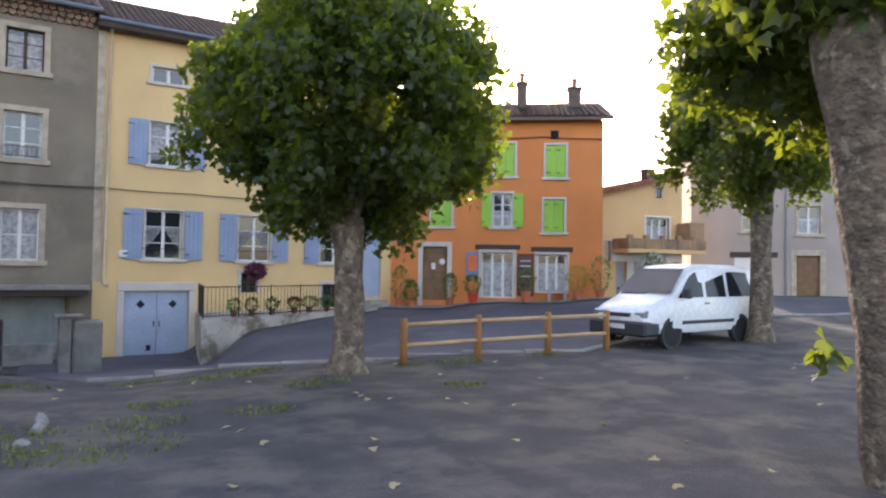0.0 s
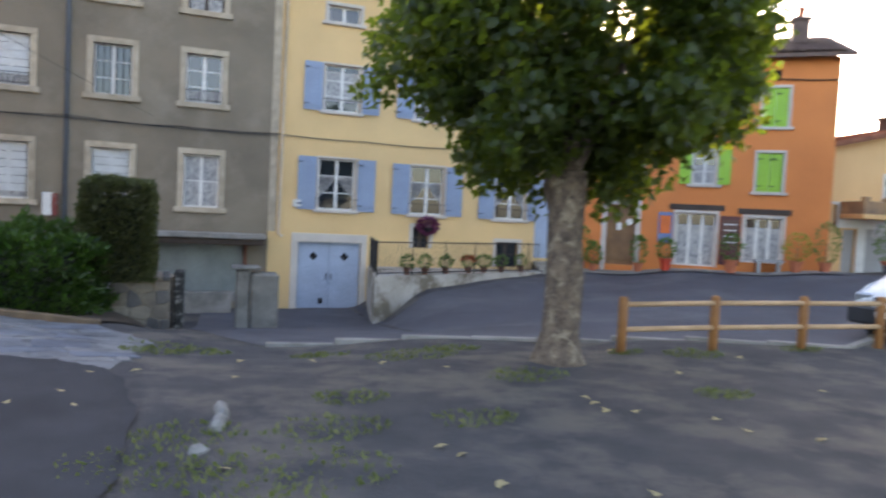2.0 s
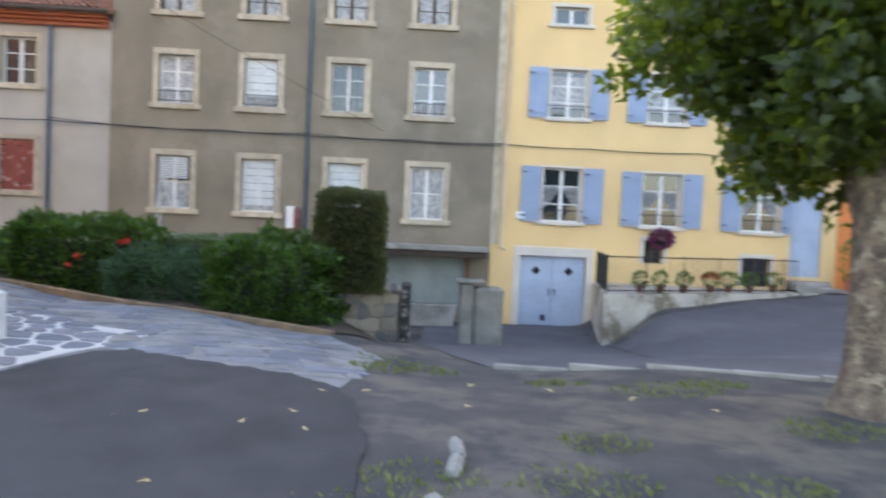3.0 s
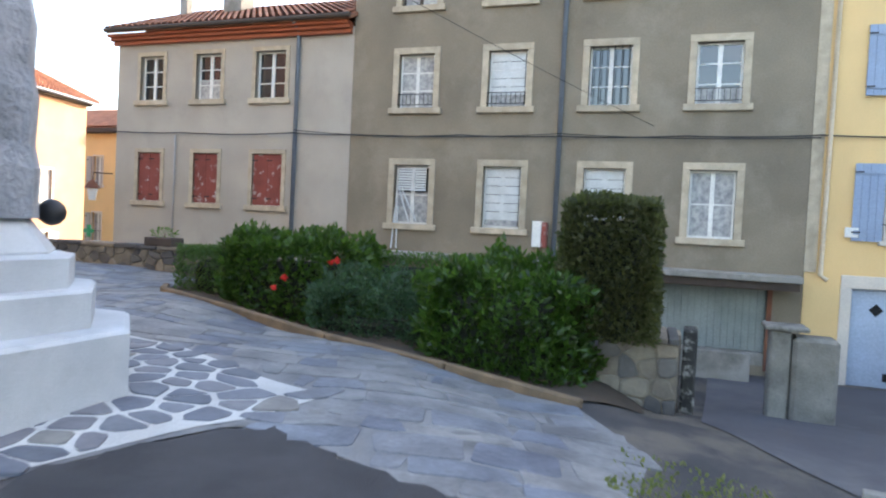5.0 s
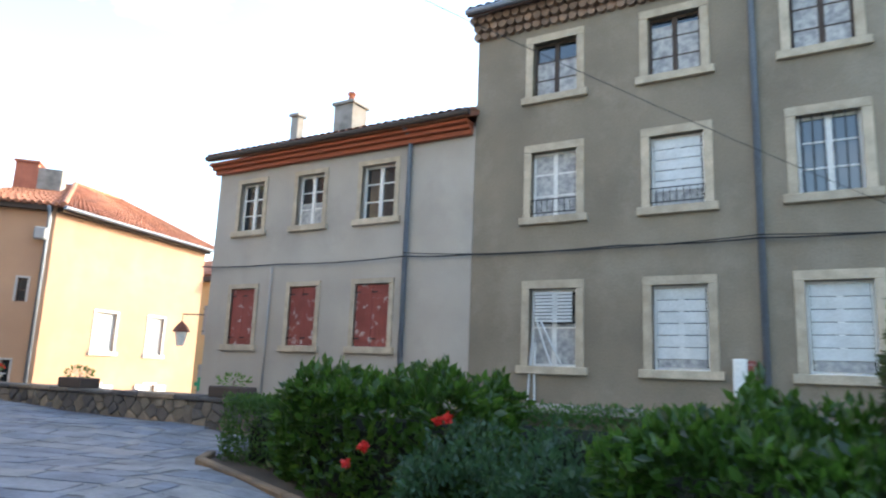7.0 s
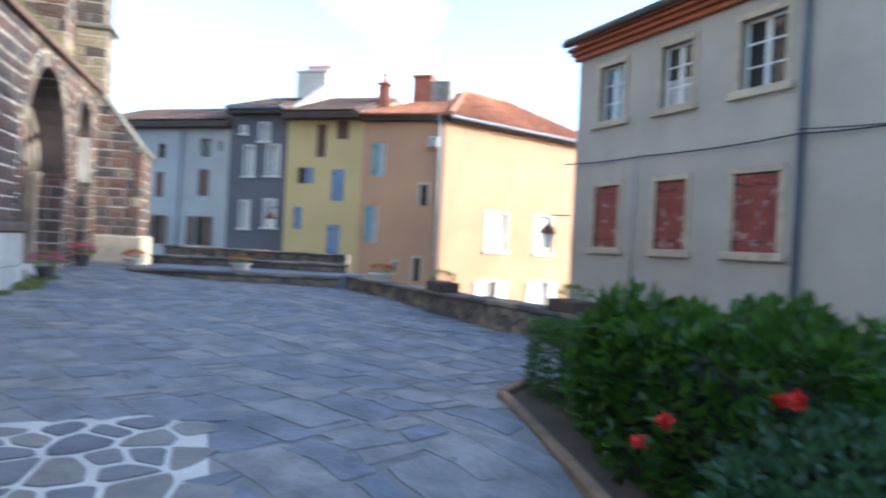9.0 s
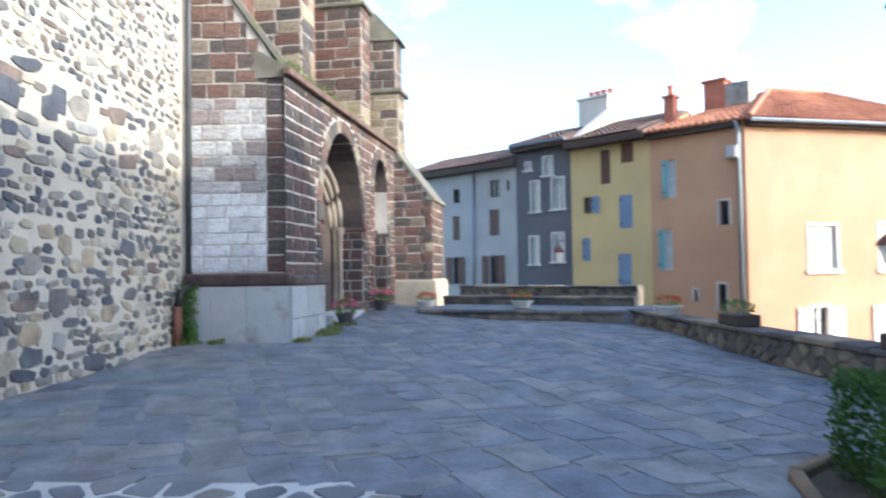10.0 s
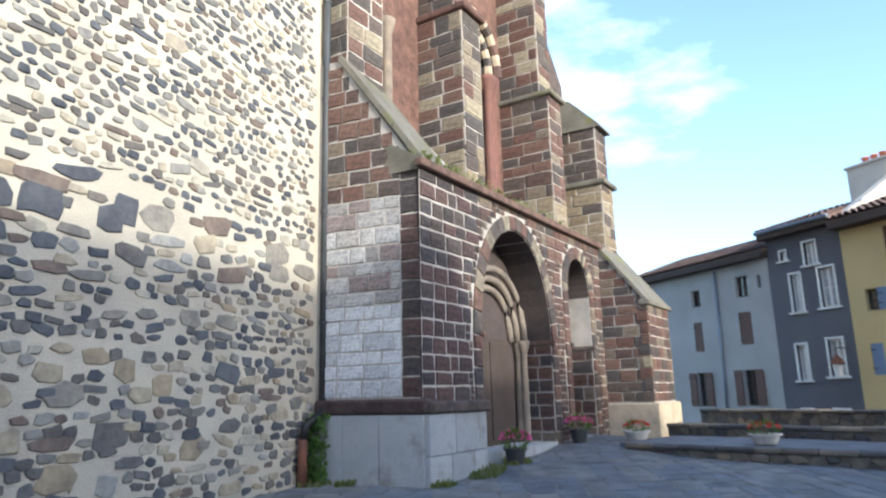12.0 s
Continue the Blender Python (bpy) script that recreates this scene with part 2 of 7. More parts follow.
POT_LEAF = leaf_mat("pot_plant_leaf", (0.03, 0.08, 0.02), (0.12, 0.22, 0.05), (0.18, 0.30, 0.05))
YELLOW_LEAF = leaf_mat("yellow_shrub_leaf", (0.20, 0.22, 0.03), (0.38, 0.36, 0.05), (0.35, 0.35, 0.05))
FALLEN = leaf_mat("fallen_leaf", (0.45, 0.36, 0.18), (0.62, 0.52, 0.32), (0.40, 0.30, 0.10), 0.7)
RED_FLOWER = leaf_mat("red_petal", (0.55, 0.02, 0.02), (0.75, 0.05, 0.04), (0.6, 0.05, 0.03))
PINK_FLOWER = leaf_mat("pink_petal", (0.60, 0.05, 0.22), (0.80, 0.18, 0.40), (0.6, 0.1, 0.25))
BROWN_POT = mat("dull_brown_pot", (0.20, 0.085, 0.05), (0.13, 0.06, 0.04), 3.0, 0.85, 0.2, 30)
TERRACOTTA = mat("terracotta", (0.52, 0.16, 0.075), (0.40, 0.12, 0.06), 3.0, 0.8, 0.2, 30)
RED_POT = mat("red_plastic_pot", (0.60, 0.06, 0.03), None, 3.0, 0.45, 0.05, 30)
WHITE_POT = mat("white_pot", (0.62, 0.59, 0.55), None, 3.0, 0.7, 0.1, 30)
VAN_WHITE = mat("white_car_paint", (0.78, 0.79, 0.80), (0.75, 0.76, 0.77), 1.0, 0.22, 0.0, 10)
VAN_BLACK = mat("grey_black_plastic", (0.045, 0.045, 0.05), None, 3.0, 0.6, 0.1, 60)
RUBBER = mat("tyre_rubber", (0.02, 0.02, 0.02), None, 3.0, 0.85, 0.1, 60)
RIM = mat("steel_rim", (0.50, 0.51, 0.53), None, 3.0, 0.4, 0.0, 60, metal=0.7)
LAMP_GLASS = mat("headlamp_glass", (0.55, 0.57, 0.60), None, 3.0, 0.08, 0.0, 60, metal=0.5)
BASALT = palette_mat("church_stone", [(0.075, 0.048, 0.046), (0.095, 0.056, 0.052), (0.062, 0.05, 0.05), (0.11, 0.066, 0.058), (0.07, 0.06, 0.062), (0.085, 0.066, 0.06)], 0.88, 0.8, 16, "object", 0.5, 4.0)
RED_STONE = palette_mat("red_church_stone", [(0.125, 0.066, 0.054), (0.145, 0.08, 0.064), (0.10, 0.062, 0.054), (0.16, 0.094, 0.074), (0.095, 0.072, 0.064), (0.075, 0.064, 0.062), (0.19, 0.15, 0.115)], 0.88, 0.8, 16, "object", 0.5, 4.0)
MIX_STONE = palette_mat("mixed_church_stone", [(0.13, 0.07, 0.056), (0.085, 0.072, 0.066), (0.24, 0.20, 0.15), (0.075, 0.066, 0.064), (0.15, 0.09, 0.07), (0.30, 0.26, 0.19), (0.11, 0.085, 0.075)], 0.88, 0.8, 16, "object", 0.55, 4.0)
LIME_MORTAR = mat("lime_mortar", (0.52, 0.48, 0.43), (0.34, 0.31, 0.28), 2.0, 0.95, 0.5, 40)
RUBBLE_MORTAR = mat("cream_rubble_mortar", (0.60, 0.545, 0.44), (0.49, 0.44, 0.35), 0.9, 0.95, 0.7, 40, stain=(0.45, 0.40, 0.33), stain_scale=1.1, stain_at=(0.48, 0.72))
RUBBLE = palette_mat("rubble_stone", [(0.46, 0.41, 0.33), (0.40, 0.34, 0.25), (0.33, 0.32, 0.30), (0.12, 0.125, 0.14), (0.17, 0.165, 0.16), (0.085, 0.09, 0.105), (0.22, 0.205, 0.185), (0.14, 0.13, 0.125), (0.36, 0.29, 0.20), (0.10, 0.105, 0.12), (0.27, 0.245, 0.21), (0.19, 0.145, 0.12)], 0.8, 0.6, 12)
RUBBLE_JOINED = palette_mat("rubble_stone_small", [(0.46, 0.42, 0.34), (0.30, 0.285, 0.26), (0.42, 0.365, 0.28), (0.16, 0.14, 0.125), (0.12, 0.125, 0.14), (0.17, 0.165, 0.16), (0.085, 0.09, 0.105), (0.22, 0.205, 0.185), (0.14, 0.13, 0.125), (0.10, 0.105, 0.12), (0.19, 0.145, 0.12)], 0.85, 0.8, 14, "island", 0.6)
WALL_STONE = palette_mat("field_stone", [(0.16, 0.135, 0.11), (0.115, 0.105, 0.10), (0.21, 0.18, 0.145), (0.09, 0.085, 0.085), (0.25, 0.20, 0.15)], 0.9, 0.6, 14)
WALL_STONE_JOINED = palette_mat("field_stone_far", [(0.16, 0.135, 0.11), (0.115, 0.105, 0.10), (0.21, 0.18, 0.145), (0.09, 0.085, 0.085)], 0.9, 0.6, 14, "island")
BRICK_RED = mat("chimney_brick", (0.42, 0.15, 0.09), (0.32, 0.11, 0.07), 3.0, 0.9, 0.4, 25)
POSTER_RED = mat("poster_orange", (0.75, 0.16, 0.03), None, 3.0, 0.5, 0.0, 20)
POSTER_BLUE = mat("poster_blue", (0.16, 0.22, 0.40), None, 3.0, 0.5, 0.0, 20)
SIGN_DARK = mat("sign_dark_red", (0.12, 0.03, 0.03), None, 3.0, 0.5, 0.0, 20)
GREEN_SIGN = mat("green_sign", (0.02, 0.40, 0.18), None, 3.0, 0.5, 0.0, 20)


# ---- building helpers ----
def mesh_of(name, bm, material, smooth=False):
    me = bpy.data.meshes.new(name)
    bmesh.ops.recalc_face_normals(bm, faces=bm.faces)
    bm.to_mesh(me)
    bm.free()
    for mm in (material if isinstance(material, (list, tuple)) else [material]):
        me.materials.append(mm)
    if smooth:
        for p in me.polygons:
            p.use_smooth = True
    return me


def part(name, bm, material, parent=None, label="", at=None, smooth=False):
    ob = new(name, mesh_of(name, bm, material, smooth))
    if parent is not None:
        ob.parent = parent
    if at is not None:
        ob.matrix_basis = at
    if label:
        ob["label"] = label
    return ob


def thing(name, label, category, group="", at=None, kind=""):
    ob = new(name)
    ob.empty_display_size = 0.2
    if at is not None:
        ob.matrix_basis = at
    return tagged(ob, label, category, group, kind)


def solid(name, bm, material, label, category, group="", kind="", at=None, smooth=False):
    ob = part(name, bm, material, None, "", at, smooth)
    return tagged(ob, label, category, group, kind)


def box(bm, x0, x1, y0, y1, z0, z1, bevel=0.0, m=None, mat_index=0):
    vs = [bm.verts.new((x, y, z)) for z in (z0, z1) for y in (y0, y1) for x in (x0, x1)]
    fs = [bm.faces.new([vs[i] for i in f]) for f in ((0, 2, 3, 1), (4, 5, 7, 6), (0, 1, 5, 4), (2, 6, 7, 3), (0, 4, 6, 2), (1, 3, 7, 5))]
    for f in fs:
        f.material_index = mat_index
    if bevel:
        es = list({e for f in fs for e in f.edges})
        out = bmesh.ops.bevel(bm, geom=es, offset=bevel, segments=1, affect="EDGES")
        vs = list({v for v in vs if v.is_valid} | set(out["verts"]))
    if m is not None:
        bmesh.ops.transform(bm, matrix=m, verts=[v for v in vs if v.is_valid])
    return bm


def boxes(*rows, bevel=0.0):
    bm = bmesh.new()
    for r in rows:
        box(bm, *r, bevel=bevel)
    return bm


def tube(bm, pts, r, sides=10, caps=True):
    """A tube along points; r a number or a list of radii."""
    pts = [Vector(p) for p in pts]
    rs = r if isinstance(r, (list, tuple)) else [r] * len(pts)
    rings = []
    for i, p in enumerate(pts):
        d = (pts[min(i + 1, len(pts) - 1)] - pts[max(i - 1, 0)]).normalized()
        a = d.cross(Vector((0, 0, 1)) if abs(d.z) < 0.9 else Vector((1, 0, 0))).normalized()
        b = d.cross(a).normalized()
        rings.append([bm.verts.new(p + rs[i] * (math.cos(2 * math.pi * k / sides) * a + math.sin(2 * math.pi * k / sides) * b)) for k in range(sides)])
    for q, w in zip(rings, rings[1:]):
        for k in range(sides):
            bm.faces.new((q[k], q[(k + 1) % sides], w[(k + 1) % sides], w[k]))
    if caps:
        bm.faces.new(rings[0][::-1])
        bm.faces.new(rings[-1])
    return bm


def lathe(bm, profile, sides=20, m=None):
    rings = [[bm.verts.new((r * math.cos(2 * math.pi * k / sides), r * math.sin(2 * math.pi * k / sides), z)) for k in range(sides)] for r, z in profile]
    for q, w in zip(rings, rings[1:]):
        for k in range(sides):
            bm.faces.new((q[k], q[(k + 1) % sides], w[(k + 1) % sides], w[k]))
    bm.faces.new(rings[0][::-1])
    bm.faces.new(rings[-1])
    if m is not None:
        bmesh.ops.transform(bm, matrix=m, verts=[v for ring in rings for v in ring])
    return bm


def wall_bm(width, z0, z1, holes, depth=0.35, back=6.0, top=None):
    """A house's walls: the front at y = 0 with openings that go depth deep, and plain sides and back."""
    bm = bmesh.new()
    us = sorted({0.0, width, *[v for h in holes for v in h[:2]]})
    vs = sorted({z0, z1, *[v for h in holes for v in h[2:4]]})
    inside = lambda u, v: any(h[0] < u < h[1] and h[2] < v < h[3] for h in holes)
    grid = {}
    def at(i, j, y):
        key = (i, j, y)
        if key not in grid:
            grid[key] = bm.verts.new((us[i], y, vs[j]))
        return grid[key]
    for i in range(len(us) - 1):
        for j in range(len(vs) - 1):
            hole = inside((us[i] + us[i + 1]) / 2, (vs[j] + vs[j + 1]) / 2)
            y = depth if hole else 0.0
            if not hole:
                bm.faces.new((at(i, j, 0.0), at(i + 1, j, 0.0), at(i + 1, j + 1, 0.0), at(i, j + 1, 0.0)))
            for (di, dj, a, b) in ((-1, 0, (i, j), (i, j + 1)), (1, 0, (i + 1, j), (i + 1, j + 1)), (0, -1, (i, j), (i + 1, j)), (0, 1, (i, j + 1), (i + 1, j + 1))):
                ii, jj = i + di, j + dj
                if hole and 0 <= ii < len(us) - 1 and 0 <= jj < len(vs) - 1 and not inside((us[ii] + us[ii + 1]) / 2, (vs[jj] + vs[jj + 1]) / 2):
                    bm.faces.new((at(*a, 0.0), at(*b, 0.0), at(*b, depth), at(*a, depth)))
    return bm


def window(house, u0, u1, z0, z1, label="", surround=None, frame_mat=None, depth=0.16, curtain=None, mullions=(1, 2), sill=True, ow=0.17, sh=0.16, glass=None, clear=False):
    """A casement window in an opening of a house: frame, panes behind it, a curtain or blind, a stone surround and a sill."""
    frame_mat = frame_mat or WHITE_PAINT
    w = 0.05
    bm = bmesh.new()
    ring = [[bm.verts.new(p) for p in ((u0 + e, y, z0 + e), (u1 - e, y, z0 + e), (u1 - e, y, z1 - e), (u0 + e, y, z1 - e))] for e, y in ((0, depth), (w, depth), (w, depth + 0.06), (0, depth + 0.06))]
    for q, o in zip(ring, ring[1:] + ring[:1]):
        for k in range(4):
            bm.faces.new((q[k], q[(k + 1) % 4], o[(k + 1) % 4], o[k]))
    nm, nr = mullions
    win = part("window", bm, frame_mat, house, label)
    for k in range(1, nm + 1):
        c = u0 + (u1 - u0) * k / (nm + 1)
        part("mullion", boxes((c - 0.05, c + 0.05, depth - 0.012, depth + 0.055, z0 + w, z1 - w)), frame_mat, win)
    for k in range(1, nr + 1):
        c = z0 + (z1 - z0) * k / (nr + 1)
        part("glazing_bar", boxes((u0 + w, u1 - w, depth + 0.006, depth + 0.05, c - 0.016, c + 0.016)), frame_mat, win)
    for k in range(nm + 1):
        a, b = u0 + (u1 - u0) * k / (nm + 1) + 0.03, u0 + (u1 - u0) * (k + 1) / (nm + 1) - 0.03
        part("pane", boxes((a, b, depth + 0.024, depth + 0.030, z0 + 0.03, z1 - 0.03)), glass or GLASS, win)
    if curtain:
        cm, ca, cb = curtain
        za, zb = z0 + 0.05 + ca * (z1 - z0 - 0.1), z0 + 0.05 + cb * (z1 - z0 - 0.1)
        if cm is BLIND and z1 - z0 > 1.3 and surround is CREAM_STONE:
            # a roller blind in broad bands over a strip of lace, set before the glass bars
            n = max(3, round((zb - za) / 0.21))
            for k in range(n):
                a, b = za + (zb - za) * k / n, za + (zb - za) * (k + 1) / n
                part("blind_band", boxes((u0 + 0.06, u1 - 0.06, depth - 0.03, depth - 0.018, a + 0.006, b - 0.006), bevel=0.004), BLIND, win)
            part("lace_strip", boxes((u0 + 0.07, u1 - 0.07, depth - 0.016, depth - 0.013, z0 + 0.05, za + 0.06)), CURTAIN, win)
        else:
            part("curtain", boxes((u0 + 0.05, u1 - 0.05, depth + 0.012, depth + 0.021, za, zb)), cm, win)
    if surround:
        k, p = ow, -0.035
        part("jamb", boxes((u0 - k, u0, p, 0.06, z0, z1), bevel=0.008), surround, win)
        part("jamb", boxes((u1, u1 + k, p, 0.06, z0, z1), bevel=0.008), surround, win)
        part("lintel", boxes((u0 - k, u1 + k, p - 0.004, 0.06, z1, z1 + k), bevel=0.008), surround, win)
        if sill:
            part("sill", boxes((u0 - k - 0.08, u1 + k + 0.08, p - 0.06, 0.12, z0 - sh, z0), bevel=0.012), surround, win)
    return win


def shutter(house, u0, u1, z0, z1, material, label="", slats=False, y=-0.075):
    """A board shutter folded open on the wall, or closed in its opening."""
    bm = bmesh.new()
    n = 4
    for k in range(n):
        a, b = u0 + (u1 - u0) * k / n, u0 + (u1 - u0) * (k + 1) / n
        box(bm, a + 0.003, b - 0.003, y, y + 0.035, z0, z1)
    box(bm, u0 + 0.004, u1 - 0.004, y + 0.034, y + 0.05, z0 + 0.1, z1 - 0.1)
    for zz in (z0 + 0.14, z1 - 0.22):
        box(bm, u0 + 0.03, u1 - 0.03, y - 0.02, y, zz, zz + 0.09)
    if slats:
        k = z0 + 0.35
        while k < z1 - 0.3:
            box(bm, u0 + 0.06, u1 - 0.06, y - 0.014, y, k, k + 0.03)
            k += 0.07
    s = part("shutter", bm, material, house, label)
    for zz in (z0 + 0.17, z1 - 0.2):
        part("hinge", boxes((u0 - 0.01, u0 + 0.16, y - 0.032, y - 0.021, zz, zz + 0.03)), BLACK_IRON, s)
    return s


def tile_field(bm, u0, u1, y0, z0, y1, z1, step=0.22, row=0.33, r=0.085, cap=2400):
    """Rounded roof tiles in courses from the eave (y0, z0) to the ridge (y1, z1)."""
    length = math.hypot(y1 - y0, z1 - z0)
    d = Vector((0, (y1 - y0) / length, (z1 - z0) / length))
    nrm = Vector((0, -d.z, d.y))
    rows, cols = int(length / row), int((u1 - u0) / step)
    while rows * cols > cap:
        step, row = step * 1.25, row * 1.25
        rows, cols = int(length / row), int((u1 - u0) / step)
    for j in range(rows):
        for i in range(cols):
            c = Vector((u0 + (i + 0.5) * step, y0, z0)) + d * (j * row)
            ring = []
            for e, lift in ((0.0, 0.03), (row * 1.08, 0.0)):
                ring.append([bm.verts.new(c + d * e + nrm * (lift + r * 0.75 * math.sin(a)) + Vector((step * 0.5 * math.cos(a), 0, 0))) for a in (math.pi, 2.2, 1.57, 0.94, 0.0)])
            for k in range(4):
                bm.faces.new((ring[0][k], ring[0][k + 1], ring[1][k + 1], ring[1][k]))
    return bm


def gable_roof(house, width, depth, z, rise, tile, over=0.35, eave=None, gutter=None, side=0.25):
    """A two-sided roof along the house's width: deck, tiles, eave board and gutter."""
    bm = bmesh.new()
    y0, y1, yr = -over, depth + over, depth / 2
    prof = [(y0, z), (yr, z + rise), (y1, z), (y1, z - 0.12), (yr, z + rise - 0.14), (y0, z - 0.12)]
    va = [bm.verts.new((-side, a, b)) for a, b in prof]
    vb = [bm.verts.new((width + side, a, b)) for a, b in prof]
    for k in range(6):
        bm.faces.new((va[k], va[(k + 1) % 6], vb[(k + 1) % 6], vb[k]))
    for v in (va, vb):
        bm.faces.new((v[0], v[1], v[4], v[5]))
        bm.faces.new((v[1], v[2], v[3], v[4]))
    roof = part("roof", bm, tile, house)
    t = bmesh.new()
    tile_field(t, -side, width + side, y0 - 0.04, z + 0.01, yr, z + rise + 0.01)
    part("roof_tiles", t, tile, roof)
    if eave:
        part("eave_board", boxes((-side + 0.02, width + side - 0.02, y0 - 0.02, 0.0, z - 0.27, z - 0.02), bevel=0.02), eave, roof)
    if gutter:
        g = bmesh.new()
        tube(g, [(-side, y0 - 0.06, z - 0.03), (width + side, y0 - 0.06, z - 0.03)], 0.07, 8)
        part("gutter", g, gutter, roof)
    for s, x in ((1, 0.01), (1, width - 0.31)):
        gb = bmesh.new()
        a = [gb.verts.new((x + e, yy, zz)) for e in (0, 0.3) for yy, zz in ((0.0, z - 0.13), (depth / 2, z + rise - 0.16), (depth, z - 0.13))]
        gb.faces.new(a[:3]); gb.faces.new(a[3:])
        for i, j in ((0, 1), (1, 2), (2, 0)):
            gb.faces.new((a[i], a[j], a[j + 3], a[i + 3]))
        part("gable", gb, house["wall_mat_name"] and bpy.data.materials[house["wall_mat_name"]], house)
    return roof


def genoise(house, u0, u1, z, rows, tile, step=0.21, h=0.15, out=0.11):
    """Rows of half-round tiles corbelled out under an eave."""
    b = bmesh.new()
    for j in range(rows):
        y = -out * (j + 1)
        n = int((u1 - u0) / step)
        for i in range(n):
            c = u0 + (i + (0.5 if j % 2 else 0.25)) * step
            tube(b, [(c, y, z + h * (j + 0.45)), (c, 0.02, z + h * (j + 0.45))], step * 0.46, 8)
        box(b, u0, u1, y + 0.03, 0.01, z + h * (j + 0.8), z + h * (j + 1))
    return part("tile_cornice", b, tile, house, "corbelled rows of weathered half-round tiles")


def lace(house, u0, u1, c, d):
    """A pair of short lace curtains drawn apart, hung behind the glazing bars."""
    m, y = (u0 + u1) / 2, 0.132
    for e, g in ((u0 + 0.06, m - 0.06), (u1 - 0.06, m + 0.06)):
        b = bmesh.new()
        n, v = 10, []
        for k in range(n + 1):
            x = e + (g - e) * k / n
            low = d - (d - c) * (0.74 - 0.34 * (k / n) ** 1.4)
            w = 0.006 * math.sin(k * 2.4)
            v.append([b.verts.new((x, y + w, zz)) for zz in (d - (d - c) * 0.34, low)])
        for p, q in zip(v, v[1:]):
            b.faces.new((p[0], q[0], q[1], p[1]))
        bmesh.ops.solidify(b, geom=b.faces[:], thickness=0.004)
        part("curtain", b, CURTAIN, house)


def house_at(name, label, x, y, angle, width, z0, z1, depth, holes, material):
    h = thing(name, label, "house", at=pose(x, y, 0, 0, 0, angle))
    h["wall_mat_name"] = material.name
    part("front_wall", wall_bm(width, z0, z1, holes, 0.35, depth), material, h)
    # added sheet behind the front, near-black so the rooms look unlit
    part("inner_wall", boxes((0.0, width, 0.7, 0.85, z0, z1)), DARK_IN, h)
    part("side_wall", boxes((0.0, 0.3, 0.002, depth, z0, z1 - 0.002)), material, h)
    part("side_wall", boxes((width - 0.3, width, 0.002, depth, z0, z1 - 0.002)), material, h)
    part("back_wall", boxes((0.3, width - 0.3, depth - 0.3, depth, z0, z1 - 0.004)), material, h)
    return h


def pipe(parent, pts, r, material, name="downpipe", label=""):
    b = bmesh.new()
    tube(b, pts, r, 10)
    return part(name, b, material, parent, label, smooth=True)


def chimney(house, u, y, z0, z1, w, material, pots=1):
    b = boxes((u - w / 2, u + w / 2, y - w / 2, y + w / 2, z0, z1), (u - w / 2 - 0.06, u + w / 2 + 0.06, y - w / 2 - 0.06, y + w / 2 + 0.06, z1, z1 + 0.1), bevel=0.01)
    c = part("chimney", b, material, house)
    for k in range(pots):
        pb = bmesh.new()
        lathe(pb, [(0.12, z1 + 0.1), (0.1, z1 + 0.4), (0.13, z1 + 0.42), (0.13, z1 + 0.5), (0.08, z1 + 0.5)], 12, Matrix.Translation((u + (k - (pots - 1) / 2) * 0.32, y, 0)))
        part("chimney_pot", pb, TERRACOTTA, c)
    return c


# ---- ground ----
CONTROL = [(1, -4, 0), (8, -3, 0), (-6, -4, .1), (5, 2, 0), (6, 6.8, 0), (1.5, 4.2, -.05), (9, 7.2, .05), (12.3, 6.7, .1), (17, 6, .15), (24, 5, .35), (30, 0, .4),
           (13.9, 19.4, .35), (17.2, 16.6, .6), (20.6, 14.0, .82), (26, 14, .9), (31, 11, .9), (6.5, 13.2, -.4), (9, 15, -.2), (12, 17.6, .1), (13, 12, .25), (2.2, 10.4, -.35), (7, 9.3, -.15),
           (-.4, 11.2, -.12), (-4.4, 12.6, .12), (-9, 14, .45), (-2.5, 9, .2), (-5, 8.5, .33), (-8, 11, .5), (-10, 9.5, .45), (-14, 9.5, .52), (-17, 7.4, .68), (-17, 4.7, .7), (-12, 5, .6),
           (-20, 12, .8), (-20, 8, .85), (-24, 9.2, 1.05), (-27.5, 10.6, 1.35), (-12.6, 15.4, .62), (-18, 15, .75), (0, 2, .05), (-2, 5.5, .15), (-30, 8, 1.4), (20, -10, .2), (-20, -10, .6)]
CTRL = np.array(CONTROL, dtype=float)


def lift(x, y):
    d2 = (CTRL[:, 0] - x) ** 2 + (CTRL[:, 1] - y) ** 2
    w = 1.0 / (d2 + 0.6) ** 1.6
    z = float((w * CTRL[:, 2]).sum() / w.sum())
    # the lane that falls to the two garage doors
    f = min(1.0, max(0.0, (y - 9.5) / 8.0)) * min(1.0, max(0.0, (x + 0.7) / 1.0)) * min(1.0, max(0.0, (7.6 - x) / 1.8))
    z += f * f * (3 - 2 * f) * (-1.12 - z)
    # the street below the terrace wall
    if x < -11.6 and y > 15.95 + max(0.0, (-20.3 - x)) * -1.45:
        z = -2.2
    if y > 20.2 and x < 3.5:
        z = min(z, -1.2)
    return z


def axis(lo, hi, step, far):
    a = list(np.arange(lo, hi + 1e-6, step))
    return [-far, -far / 3, lo - 25] + a + [hi + 25, far / 3, far]


